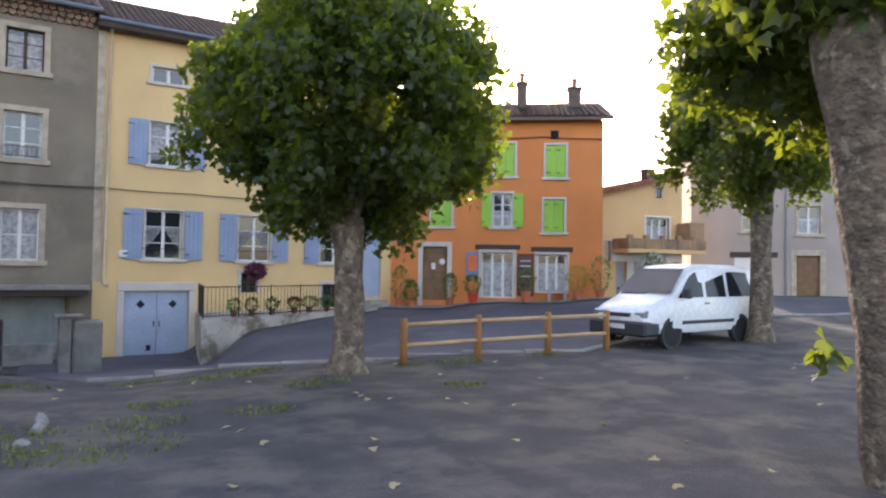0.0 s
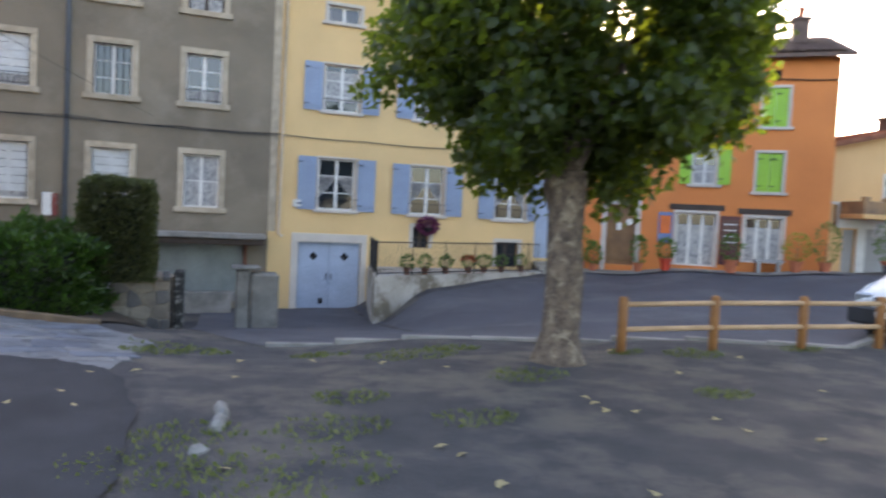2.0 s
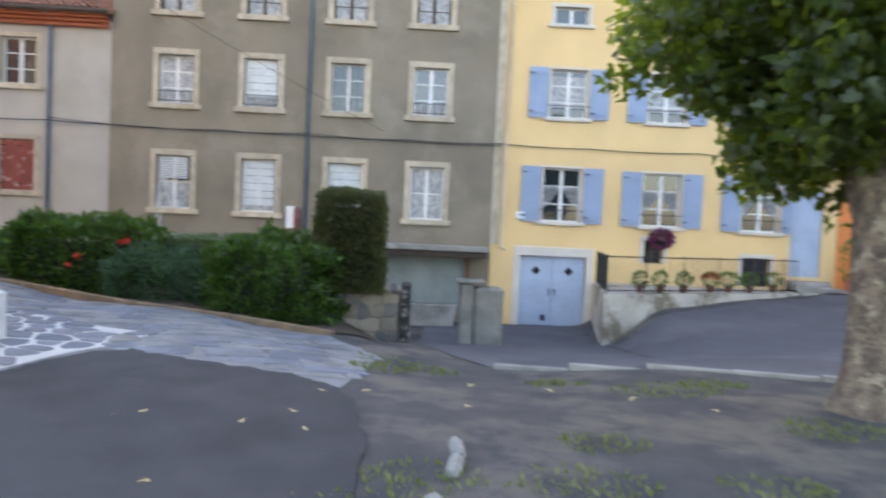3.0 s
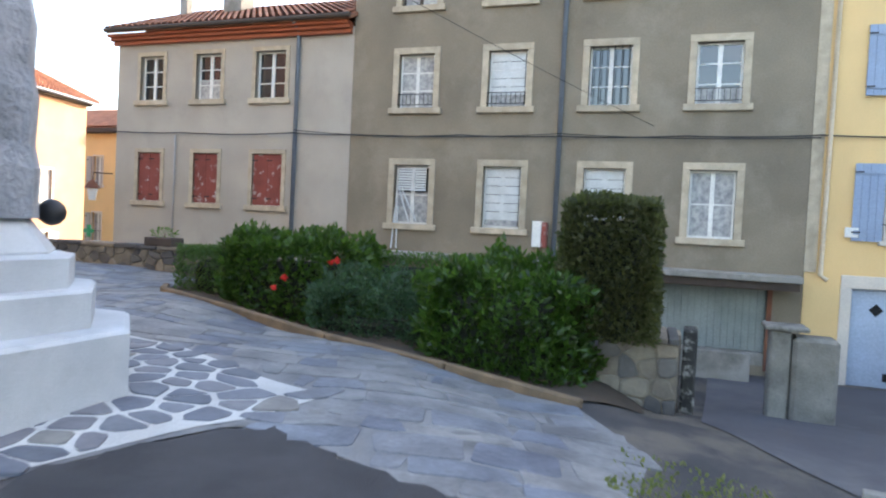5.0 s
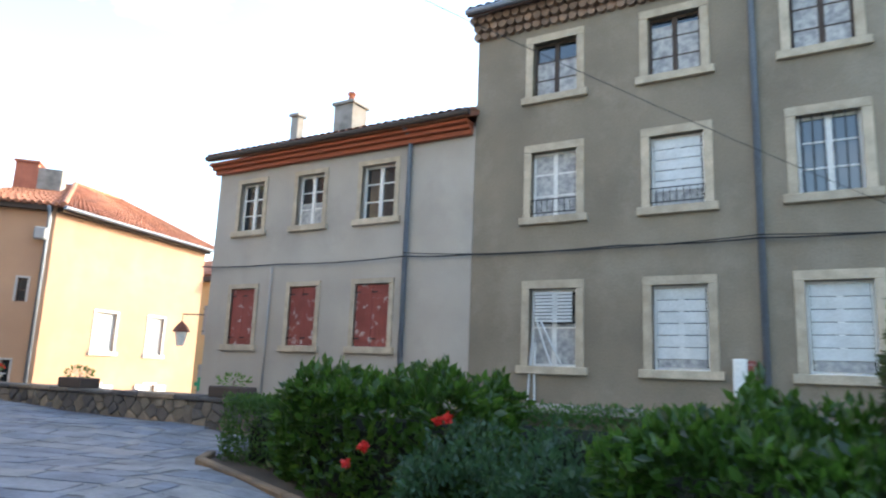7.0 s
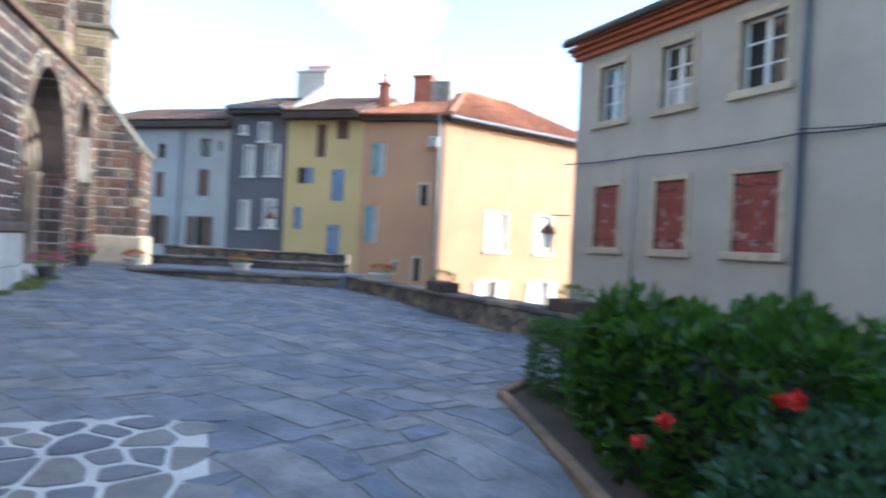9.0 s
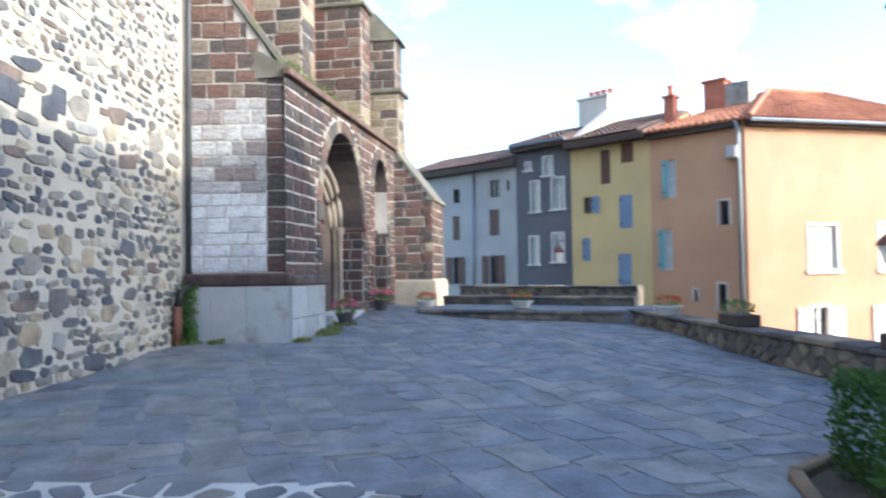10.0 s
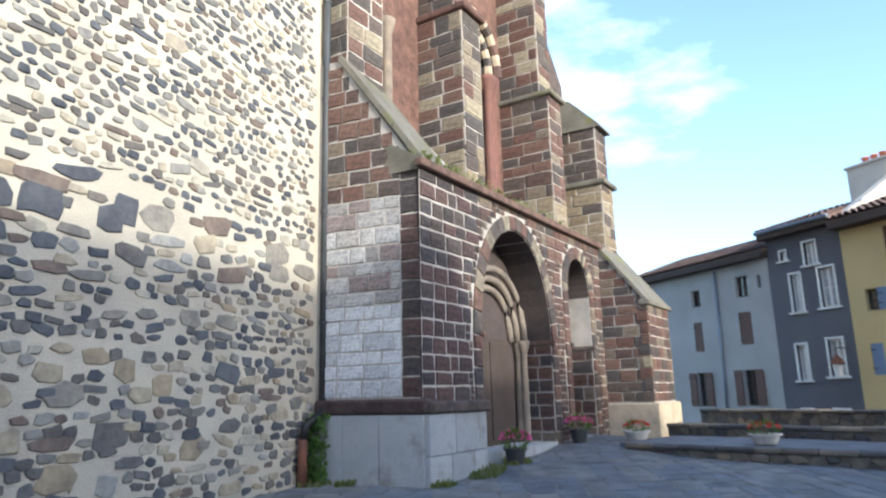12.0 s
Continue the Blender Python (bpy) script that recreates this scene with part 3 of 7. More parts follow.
gx, gy = axis(-46, 42, 0.4, 900.0), axis(-14, 30, 0.4, 900.0)
gv = [(x, y, lift(x, y) + 0.008 * noise.noise(Vector((x * 1.7, y * 1.7, 0)))) for y in gy for x in gx]
nx = len(gx)
gf = [(j * nx + i, j * nx + i + 1, (j + 1) * nx + i + 1, (j + 1) * nx + i) for j in range(len(gy) - 1) for i in range(nx - 1)]
gm = bpy.data.meshes.new("ground")
gm.from_pydata(gv, [], gf)
gm.materials.append(ASPHALT)
for p in gm.polygons:
    p.use_smooth = True
tagged(new("ground", gm), "worn grey asphalt and gravel square with dusty patches", "ground", kind="structure")


def strip(name, poly, material, label, category, h=0.012, step=0.35, kind="structure"):
    """A sheet that follows the ground inside a polygon."""
    xs, ys = [p[0] for p in poly], [p[1] for p in poly]
    bm = bmesh.new()
    vs = [bm.verts.new((x, y, 0)) for x, y in poly]
    bm.faces.new(vs)
    for lo, hi, ax in ((min(xs), max(xs), 0), (min(ys), max(ys), 1)):
        k = lo + step
        while k < hi:
            co, no = (Vector((k, 0, 0)), Vector((1, 0, 0))) if ax == 0 else (Vector((0, k, 0)), Vector((0, 1, 0)))
            bmesh.ops.bisect_plane(bm, geom=bm.verts[:] + bm.edges[:] + bm.faces[:], plane_co=co, plane_no=no)
            k += step
    for v in bm.verts:
        v.co.z = lift(v.co.x, v.co.y) + h
    return solid(name, bm, material, label, category, kind=kind, smooth=True)


# kerb line, road and the fresh asphalt patch
EDGE = [(2.3, 10.15), (4.6, 9.75), (7.0, 9.2), (9.4, 8.2), (11.8, 6.9), (14.5, 8.2), (20, 9.6), (27, 8.0), (33, 3.5)]
strip("road", EDGE + [(33, 9.5), (26, 14.4), (20.9, 14.0), (17.2, 16.7), (13.5, 19.2), (9.5, 17.6), (6.0, 16.0), (6.2, 19.8), (1.3, 19.6), (1.0, 12.5)], ROAD, "blue-grey asphalt village street", "road", 0.014)
rng = random.Random(5)
patch = [(-1.5, 3.0), (-2.6, 4.6), (-3.2, 6.3), (-2.95, 7.0), (-2.65, 7.6), (-2.4, 7.85), (-1.7, 7.55), (-1.0, 7.4), (-0.35, 7.3), (0.28, 6.9), (0.6, 6.0), (0.7, 4.3), (0.6, 2.4), (0.0, 1.6)]
patch = [(x + rng.uniform(-.06, .06), y + rng.uniform(-.06, .06)) for (x0, y0), (x1, y1) in zip(patch, patch[1:] + patch[:1]) for k in range(6) for x, y in [(x0 + (x1 - x0) * k / 6, y0 + (y1 - y0) * k / 6)]]
strip("asphalt_patch", patch, DARK_ASPHALT, "patch of fresh dark asphalt with a ragged edge", "asphalt patch", 0.03)
kb = bmesh.new()
for (x0, y0), (x1, y1) in zip(EDGE, EDGE[1:]):
    n = max(1, int(math.hypot(x1 - x0, y1 - y0) / 1.0))
    for k in range(n):
        a, b = (k + 0.01) / n, (k + 0.99) / n
        ax, ay, bx, by = x0 + (x1 - x0) * a, y0 + (y1 - y0) * a, x0 + (x1 - x0) * b, y0 + (y1 - y0) * b
        ang = math.atan2(by - ay, bx - ax)
        ln = math.hypot(bx - ax, by - ay)
        za, zb = lift(ax, ay), lift(bx, by)
        box(kb, 0, ln, -0.07, 0.07, -0.1, 0.055, 0.012, Matrix.Translation((ax, ay, (za + zb) / 2)) @ Matrix.Rotation(ang, 4, "Z"))
solid("kerb", kb, CONCRETE, "low worn concrete kerb stones along the street", "kerb", kind="structure")

# ---- grey house, three storeys ----
GX0, GX1 = -8.25, 3.15
G_U = [(-6.86, -5.86), (-4.36, -3.36), (-1.80, -0.80), (0.66, 1.66)]
holes = [(a - GX0, b - GX0, z0, z1) for a, b in G_U for z0, z1 in ((1.93, 3.5), (5.02, 6.45), (7.72, 8.98))]
gar = (0.05 - GX0, 2.45 - GX0, -0.9, 0.82)
grey = house_at("grey_house", "grey-brown rendered three-storey house with cream stone window surrounds", GX0, 20, 0, GX1 - GX0, -1.3, 9.75, 8, holes + [gar], GREY_RENDER)
for i, (a, b) in enumerate(G_U):
    u0, u1 = a - GX0, b - GX0
    c_a = [(CURTAIN, 0, .55), (BLIND, 0.1, 1), (BLIND, 0.12, 1), (CURTAIN, 0, 1)][i]
    window(grey, u0, u1, 1.93, 3.5, "", CREAM_STONE, None, 0.14, c_a, (1, 1))
    window(grey, u0, u1, 5.02, 6.45, "", CREAM_STONE, None, 0.14, [(CURTAIN, 0, 1), (BLIND, .2, 1), None, (CURTAIN, 0, .25)][i], (1, 2))
    window(grey, u0, u1, 7.72, 8.98, "", CREAM_STONE, DARK_WOOD, 0.14, (CURTAIN, 0, .9) if i else (CURTAIN, 0, .7), (1, 2))
gable_roof(grey, GX1 - GX0, 8, 9.86, 2.3, TILE_BROWN, 0.5, None, ZINC, 0.05)
genoise(grey, -0.04, GX1 - GX0, 9.36, 3, GENOISE_TILE)
pipe(grey, [(-2.43 - GX0, -0.5, 9.5), (-2.43 - GX0, -0.09, 9.2), (-2.43 - GX0, -0.09, 1.3)], 0.06, ZINC)
# slab over the cellar front and the garage boards
led = part("ledge", boxes((0.0, 11.3, -0.8, -0.002, 1.05, 1.2), bevel=0.02), CONCRETE, grey, "weathered concrete ledge")
part("beam", boxes((8.0, 11.25, -0.7, -0.02, 0.88, 1.05)), DARK_WOOD, led)
door_g = part("garage_door", boxes((gar[0], gar[1], 0.165, 0.2, -0.6, 0.85)), GREY_GREEN, grey, "pale grey-green plank garage door")
k = gar[0]
while k < gar[1] - 0.05:
    pl = bmesh.new()
    box(pl, k, k + 0.14, 0.12, 0.16, -0.6, 0.85, 0.006)
    part("plank", pl, GREY_GREEN, door_g)
    k += 0.148
part("threshold", boxes((gar[0], gar[1], 0.02, 0.3, -1.0, -0.61), bevel=0.015), CONCRETE, grey)
part("jamb", boxes((gar[1] + 0.002, gar[1] + 0.1, -0.06, 0.2, -1.0, 0.86)), RUST_PIPE, grey)

# ---- pale house with red shutters ----
RX0 = -16.6
R_U = [(-15.68, -14.80), (-13.55, -12.66), (-11.42, -10.42)]
holes = [(a - RX0, b - RX0, z0, z1) for a, b in R_U for z0, z1 in ((2.25, 3.75), (5.36, 6.72))]
red = house_at("red_shutter_house", "pale grey rendered two-storey house with flaking red shutters", RX0, 20, 0, GX0 - RX0 - 0.01, -2.5, 7.3, 8, holes, PALE_RENDER)
for i, (a, b) in enumerate(R_U):
    u0, u1 = a - RX0, b - RX0
    window(red, u0, u1, 5.36, 6.72, "", CREAM_STONE, None, 0.14, (CURTAIN, 0, .45) if i == 1 else None, (1, 2), True, 0.13)
    w = window(red, u0, u1, 2.25, 3.75, "", CREAM_STONE, None, 0.2, None, (1, 1), True, 0.13)
    m0 = (u0 + u1) / 2
    shutter(red, u0 + 0.01, m0 - 0.004, 2.26, 3.74, RED_PAINT, "closed louvred shutter with flaking red paint", i > 0, 0.03)
    shutter(red, m0 + 0.004, u1 - 0.01, 2.26, 3.74, RED_PAINT, "closed louvred shutter with flaking red paint", i > 0, 0.03)
gable_roof(red, GX0 - RX0 - 0.05, 8, 7.5, 1.9, TILE_RED, 0.42, None, DARK_WOOD, 0.12)
for k, (ext, out, z0, z1) in enumerate(((0.10, 0.14, 7.08, 7.196), (0.14, 0.24, 7.2, 7.296), (0.18, 0.34, 7.3, 7.39))):
    part("cornice_course", boxes((-ext, GX0 - RX0 - 0.06, -out, -0.002, z0, z1), bevel=0.015), EAVE_RED, red, "red-brown painted cornice course")
pipe(red, [(-9.98 - RX0, -0.5, 7.5), (-9.98 - RX0, -0.08, 7.2), (-9.98 - RX0, -0.08, 0.6)], 0.06, ZINC)
pipe(red, [(-14.25 - RX0, -0.03, 4.3), (-14.25 - RX0, -0.03, 0.9)], 0.025, LIGHT_GREY_RENDER, "conduit")
chimney(red, 0.3, 2.6, 7.5, 9.75, 0.3, CONCRETE, 0)
chimney(red, 2.5, 2.6, 7.5, 9.7, 0.72, CONCRETE, 1)

# ---- yellow house ----
YX0, YX1 = 3.16, 13.75
Y_A = [(4.66, 5.82, 2.05, 3.67), (7.72, 8.86, 2.04, 3.64), (10.80, 11.95, 2.02, 3.65)]
Y_B = [(4.75, 5.86, 5.17, 6.62), (7.75, 8.86, 5.17, 6.62), (10.80, 11.92, 5.17, 6.62)]
Y_C = [(4.77, 5.79, 7.95, 8.46), (7.8, 8.8, 7.95, 8.46), (10.85, 11.85, 7.95, 8.46)]
Y_S = [(7.85, 8.42, 0.92, 1.62), (10.9, 11.75, 0.35, 1.22)]
gar = (4.10 - YX0, 6.10 - YX0, -1.13, 1.0)
ydoor = (12.35 - YX0, 13.35 - YX0, 0.7, 3.5)
yel = house_at("yellow_house", "warm yellow rendered house with grey-blue shutters and garage", YX0, 20, 0, YX1 - YX0, -1.5, 9.45, 8, [(a - YX0, b - YX0, c, d) for a, b, c, d in Y_A + Y_B + Y_C + Y_S] + [gar, ydoor], YELLOW_RENDER)
PALE_SURROUND = mat("pale_painted_surround", (0.60, 0.54, 0.48), (0.52, 0.47, 0.42), 2.0, 0.8, 0.15, 30)
for a, b, c, d in Y_A + Y_B:
    u0, u1 = a - YX0, b - YX0
    window(yel, u0, u1, c, d, "", PALE_SURROUND, None, 0.12, None if d < 4 else (CURTAIN, .2, .9), (1, 2), True, 0.06, 0.1)
    if d < 4:
        lace(yel, u0, u1, c, d)
    shutter(yel, u0 - 0.66, u0 - 0.08, c - 0.02, d + 0.03, BLUE_PAINT, "open grey-blue board shutter")
    shutter(yel, u1 + 0.08, u1 + (0.66 if a < 10 or c > 4 else 0.36), c - 0.02, d + 0.03, BLUE_PAINT, "open grey-blue board shutter")
    bar = bmesh.new()
    tube(bar, [(u0 - 0.1, -0.1, c + 0.35), (u1 + 0.1, -0.1, c + 0.35)], 0.012, 6)
    part("window_bar", bar, BLACK_IRON, yel)
for a, b, c, d in Y_C:
    window(yel, a - YX0, b - YX0, c, d, "", PALE_SURROUND, None, 0.12, None, (1, 0), True, 0.1, 0.1)
for a, b, c, d in Y_S:
    window(yel, a - YX0, b - YX0, c, d, "", PALE_SURROUND, DARK_WOOD, 0.15, None, (1, 1), False, 0.12)
gd = bmesh.new()
mid = (gar[0] + gar[1]) / 2
box(gd, gar[0], mid - 0.006, 0.1, 0.15, -1.12, 1.0, 0.006)
box(gd, mid + 0.006, gar[1], 0.1, 0.15, -1.12, 1.0, 0.006)
gdoor = part("garage_door", gd, DOOR_BLUE, yel, "pale grey-blue double garage door")
# vents and cat hole are near-black plates: their inner shade is painted, not cut
for c in (mid - 0.5, mid + 0.5):
    b = boxes((-0.1, 0.1, 0.092, 0.099, -0.1, 0.1))
    bmesh.ops.transform(b, matrix=Matrix.Translation((c, 0, 0.55)) @ Matrix.Rotation(radians(45), 4, "Y"), verts=b.verts)
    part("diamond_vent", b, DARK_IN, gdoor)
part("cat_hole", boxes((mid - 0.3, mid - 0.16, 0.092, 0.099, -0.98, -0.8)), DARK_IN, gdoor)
part("handle", boxes((mid - 0.1, mid - 0.07, 0.06, 0.099, -0.2, 0.0), (mid + 0.07, mid + 0.1, 0.06, 0.099, -0.2, 0.0)), BLACK_IRON, gdoor)
part("garage_surround", boxes((gar[0] - 0.22, gar[0], -0.03, 0.08, -1.3, 1.0), (gar[1], gar[1] + 0.2, -0.03, 0.08, -1.3, 1.0), (gar[0] - 0.22, gar[1] + 0.2, -0.034, 0.08, 1.0, 1.28), bevel=0.01), PALE_SURROUND, yel)
dd = part("door", boxes((ydoor[0], ydoor[1], 0.1, 0.16, 0.7, 3.5), (ydoor[0] + 0.12, ydoor[1] - 0.12, 0.085, 0.1, 0.9, 1.7), (ydoor[0] + 0.12, ydoor[1] - 0.12, 0.085, 0.1, 1.85, 3.3), bevel=0.006), DOOR_BLUE, yel, "tall pale blue house door")
part("quoin", boxes((-0.02, 0.22, -0.03, 0.1, 1.3, 9.4)), CREAM_STONE, yel)
gable_roof(yel, YX1 - YX0, 8, 9.62, 2.2, TILE_BROWN, 0.5, DARK_WOOD, ZINC, 0.06)
pipe(yel, [(0.34, -0.5, 9.5), (0.34, -0.09, 9.2), (0.30, -0.09, 1.25), (0.42, -0.16, 1.15)], 0.05, CREAM_PIPE)
part("meter_box", boxes((0.72, 0.98, -0.08, 0.0, 2.1, 2.32), bevel=0.01), WHITE_PAINT, yel)

# ---- orange house ----
ow, oa = math.hypot(6.8, 5.3), math.degrees(math.atan2(-5.3, 6.8))
O_W = [(6.10, 6.86, 5.5, 6.78), (4.10, 4.88, 5.55, 6.85), (6.04, 6.82, 3.35, 4.64), (4.04, 4.80, 3.55, 4.87), (1.6, 2.4, 3.55, 4.95), (1.6, 2.4, 5.6, 6.95)]
O_G = [(3.62, 4.88, .75, 2.55), (5.8, 6.92, .98, 2.48)]
O_D = (1.28, 2.26, .62, 2.75)
orange = house_at("orange_house", "bright orange rendered house with lime green shutters", 13.8, 20.0, oa, 8.3, -0.5, 7.75, 8, [O_D, (6.27, 6.59, 7.02, 7.36)] + O_W + O_G, ORANGE_RENDER)
for k, (a, b, c, d) in enumerate(O_W):
    window(orange, a, b, c, d, "", PALE_SURROUND, None, 0.14, (CURTAIN, 0, .5), (1, 2), True, 0.09, 0.1)
    if k == 3:
        shutter(orange, a - 0.44, a - 0.05, c, d, GREEN_PAINT, "open lime green shutter")
        shutter(orange, b + 0.05, b + 0.44, c, d, GREEN_PAINT, "open lime green shutter")
    else:
        shutter(orange, a + 0.01, (a + b) / 2 - 0.004, c + 0.01, d - 0.01, GREEN_PAINT, "closed lime green shutter", False, 0.02)
        shutter(orange, (a + b) / 2 + 0.004, b - 0.01, c + 0.01, d - 0.01, GREEN_PAINT, "closed lime green shutter", False, 0.02)
for a, b, c, d in O_G:
    window(orange, a, b, c, d, "", PALE_SURROUND, WHITE_PAINT, 0.14, (CURTAIN, 0, .8), (2, 0), False, 0.1)
    part("lintel", boxes((a - 0.25, b + 0.25, -0.05, 0.04, d + 0.11, d + 0.3), bevel=0.01), DARK_WOOD, orange)
part("door", boxes((O_D[0], O_D[1], 0.12, 0.18, O_D[2], O_D[3]), (O_D[0] + 0.1, O_D[1] - 0.1, 0.1, 0.12, O_D[2] + 0.15, O_D[2] + 0.95), (O_D[0] + 0.1, O_D[1] - 0.1, 0.1, 0.12, O_D[2] + 1.1, O_D[3] - 0.15), bevel=0.006), DOOR_WOOD, orange, "brown wooden front door")
part("door_surround", boxes((O_D[0] - 0.18, O_D[0], -0.03, 0.06, 0.3, O_D[3]), (O_D[1], O_D[1] + 0.18, -0.03, 0.06, 0.3, O_D[3]), (O_D[0] - 0.18, O_D[1] + 0.18, -0.034, 0.06, O_D[3], O_D[3] + 0.18), bevel=0.01), PALE_SURROUND, orange)
# near-black plate paints the darkness inside the vent
part("vent_grille", boxes((6.29, 6.57, 0.05, 0.08, 7.04, 7.34)), DARK_IN, orange)
gable_roof(orange, 8.3, 8, 7.8, 1.6, TILE_BROWN, 0.45, None, None, 0.35)
BROWN_BRICK = mat("sooty_brown_brick", (0.16, 0.105, 0.085), (0.10, 0.07, 0.06), 3.0, 0.9, 0.4, 25)
chimney(orange, 5.15, 2.2, 8.2, 9.75, 0.42, BROWN_BRICK, 1)
chimney(orange, 7.35, 2.2, 8.2, 9.5, 0.52, BROWN_BRICK, 1)

part("party_wall", boxes((-0.9, 0.0, 0.01, 7.5, -0.5, 9.0)), YELLOW_RENDER, orange)

# ---- peach house and beige house ----
pa = math.degrees(math.atan2(-0.8, 4.4))
P_H = [(1.6, 3.29, .76, 2.3), (2.2, 3.4, 3.1, 4.16), (2.7, 3.0, 5.02, 5.5), (3.6, 3.98, 1.3, 2.3), (0.12, 0.42, 2.3, 3.1), (0.7, 1.22, .76, 2.25)]
peach = house_at("peach_house", "low peach rendered house with a balcony over its garage", 21.3, 15.9, pa, 4.1, 0.3, 4.95, 6, [h for h in P_H if h[3] < 4.9], PEACH_RENDER)
window(peach, 2.2, 3.4, 3.1, 4.16, "", WHITE_PAINT, None, 0.14, (CURTAIN, 0, .7), (2, 0), False, 0.08)
window(peach, 3.6, 3.98, 1.3, 2.3, "", WHITE_PAINT, DARK_WOOD, 0.14, None, (0, 1), False, 0.08)
window(peach, 0.12, 0.42, 2.3, 3.1, "", PALE_SURROUND, None, 0.14, None, (0, 1), False, 0.08)
for u0, u1 in ((1.6, 3.29), (0.7, 1.22)):
    door_p = part("garage_door", boxes((u0, u1, 0.1, 0.15, 0.76, 2.3), bevel=0.005), LIGHT_GREY_RENDER, peach, "pale grey up-and-over door")
    for k in range(4):
        part("door_panel", boxes((u0 + 0.05, u1 - 0.05, 0.085, 0.1, 0.86 + 0.36 * k, 1.14 + 0.36 * k), bevel=0.006), LIGHT_GREY_RENDER, door_p)
part("garage_surround", boxes((0.5, 4.1, -0.03, -0.002, 2.3, 2.62), (1.24, 1.58, -0.03, -0.002, 0.5, 2.3), (3.31, 3.52, -0.03, -0.002, 0.5, 2.3)), WHITE_PAINT, peach, "whitewashed garage surround")
balcony = part("balcony", boxes((0.5, 4.4, -1.1, -0.032, 2.62, 2.78), bevel=0.01), PEACH_RENDER, peach, "weathered rendered balcony with a low parapet")
WEATHERED_PEACH = mat("weathered_peach_render", (0.42, 0.25, 0.13), (0.28, 0.17, 0.10), 2.0, 0.9, 0.4, 30, stain=(0.16, 0.11, 0.08), stain_scale=1.2)
part("parapet", boxes((0.5, 4.4, -1.1, -0.98, 2.78, 3.2), (0.5, 0.62, -0.98, -0.032, 2.78, 3.2), bevel=0.01), WEATHERED_PEACH, balcony)
for u in (0.6, 1.4, 2.2, 3.0, 3.8):
    part("parapet_post", boxes((u - 0.11, u + 0.11, -1.13, -0.95, 2.78, 3.34), bevel=0.015), WEATHERED_PEACH, balcony)
part("side_pier", boxes((3.75, 4.5, -0.9, -0.1, 2.78, 3.95), bevel=0.02), WEATHERED_PEACH, peach)
# the raking front wall over the eave, and the single slope that climbs along it
rake = bmesh.new()
front, back = [[rake.verts.new((u, y, z)) for u, z in ((0.0, 4.95), (4.1, 4.95), (4.1, 5.95), (0.0, 5.0))] for y in (0.0, 5.9)]
rake.faces.new(front); rake.faces.new(back[::-1])
for k in range(4):
    rake.faces.new((front[k], front[(k + 1) % 4], back[(k + 1) % 4], back[k]))
part("raking_wall", rake, PEACH_RENDER, peach)
window(peach, 2.72, 2.98, 5.0, 5.42, "", PALE_SURROUND, DARK_WOOD, -0.03, None, (0, 1), False, 0.07)
deck = bmesh.new()
front, back = [[deck.verts.new((u, y, z)) for u, z in ((-0.25, 4.96), (4.4, 6.04), (4.4, 6.14), (-0.25, 5.06))] for y in (-0.35, 6.2)]
deck.faces.new(front); deck.faces.new(back[::-1])
for k in range(4):
    deck.faces.new((front[k], front[(k + 1) % 4], back[(k + 1) % 4], back[k]))
roof_p = part("roof", deck, TILE_RED, peach)
rolls = bmesh.new()
for k in range(24):
    u = -0.2 + 0.19 * k
    tube(rolls, [(u, -0.4, 5.09 + (u + 0.25) * 0.2323), (u, 6.2, 5.09 + (u + 0.25) * 0.2323)], 0.075, 6)
part("roof_tiles", rolls, TILE_RED, roof_p)
chimney(peach, 3.45, 1.5, 5.7, 6.35, 0.42, BROWN_BRICK, 0)
ba = math.degrees(math.atan2(-8.4, 8.2))
B_H = [(2.25, 3.1, 3.85, 5.1), (4.6, 5.5, 3.7, 4.95), (8.0, 9.0, 3.8, 5.05), (2.4, 3.3, 6.9, 8.2), (5.0, 6.0, 6.9, 8.2)]
beige = house_at("beige_house", "tall beige rendered house with a wooden door", 27.95, 16.75, ba, 12, 0.2, 10.2, 8, B_H + [(4.53, 5.5, .76, 2.7), (1.9, 3.5, 1.0, 2.6)], BEIGE_RENDER)
for a, b, c, d in B_H:
    window(beige, a, b, c, d, "", CREAM_STONE, None, 0.14, (CURTAIN, 0, .6) if a > 4 else None, (1, 1), True, 0.1)
part("door", boxes((4.53, 5.5, 0.12, 0.18, 0.76, 2.7), (4.62, 4.98, 0.1, 0.12, 0.9, 2.55), (5.05, 5.4, 0.1, 0.12, 0.9, 2.55), bevel=0.006), DOOR_WOOD, beige, "brown wooden plank door")
part("door_surround", boxes((4.3, 4.53, -0.03, 0.06, 0.5, 2.7), (5.5, 5.73, -0.03, 0.06, 0.5, 2.7), (4.3, 5.73, -0.034, 0.06, 2.7, 2.95), bevel=0.01), CREAM_STONE, beige)
part("bricked_doorway", boxes((1.9, 2.6, 0.04, 0.1, 1.0, 2.6), (2.62, 3.5, 0.06, 0.12, 1.0, 2.45)), WHITE_PAINT, beige, "doorway partly boarded in white")
part("lintel", boxes((1.7, 3.75, -0.04, 0.06, 2.6, 2.85), bevel=0.02), DARK_WOOD, beige)
part("downpipe", boxes((4.05, 4.13, -0.1, -0.002, 0.5, 10.0), bevel=0.02), ZINC, beige)
gable_roof(beige, 12, 8, 10.3, 2.0, TILE_BROWN, 0.5, DARK_WOOD, None, 0.3)

# ---- far houses beyond the terrace ----
fa = 47.33
FO = Vector((-36.11, 9.17, 0))
FD = Vector((math.cos(radians(fa)), math.sin(radians(fa)), 0))


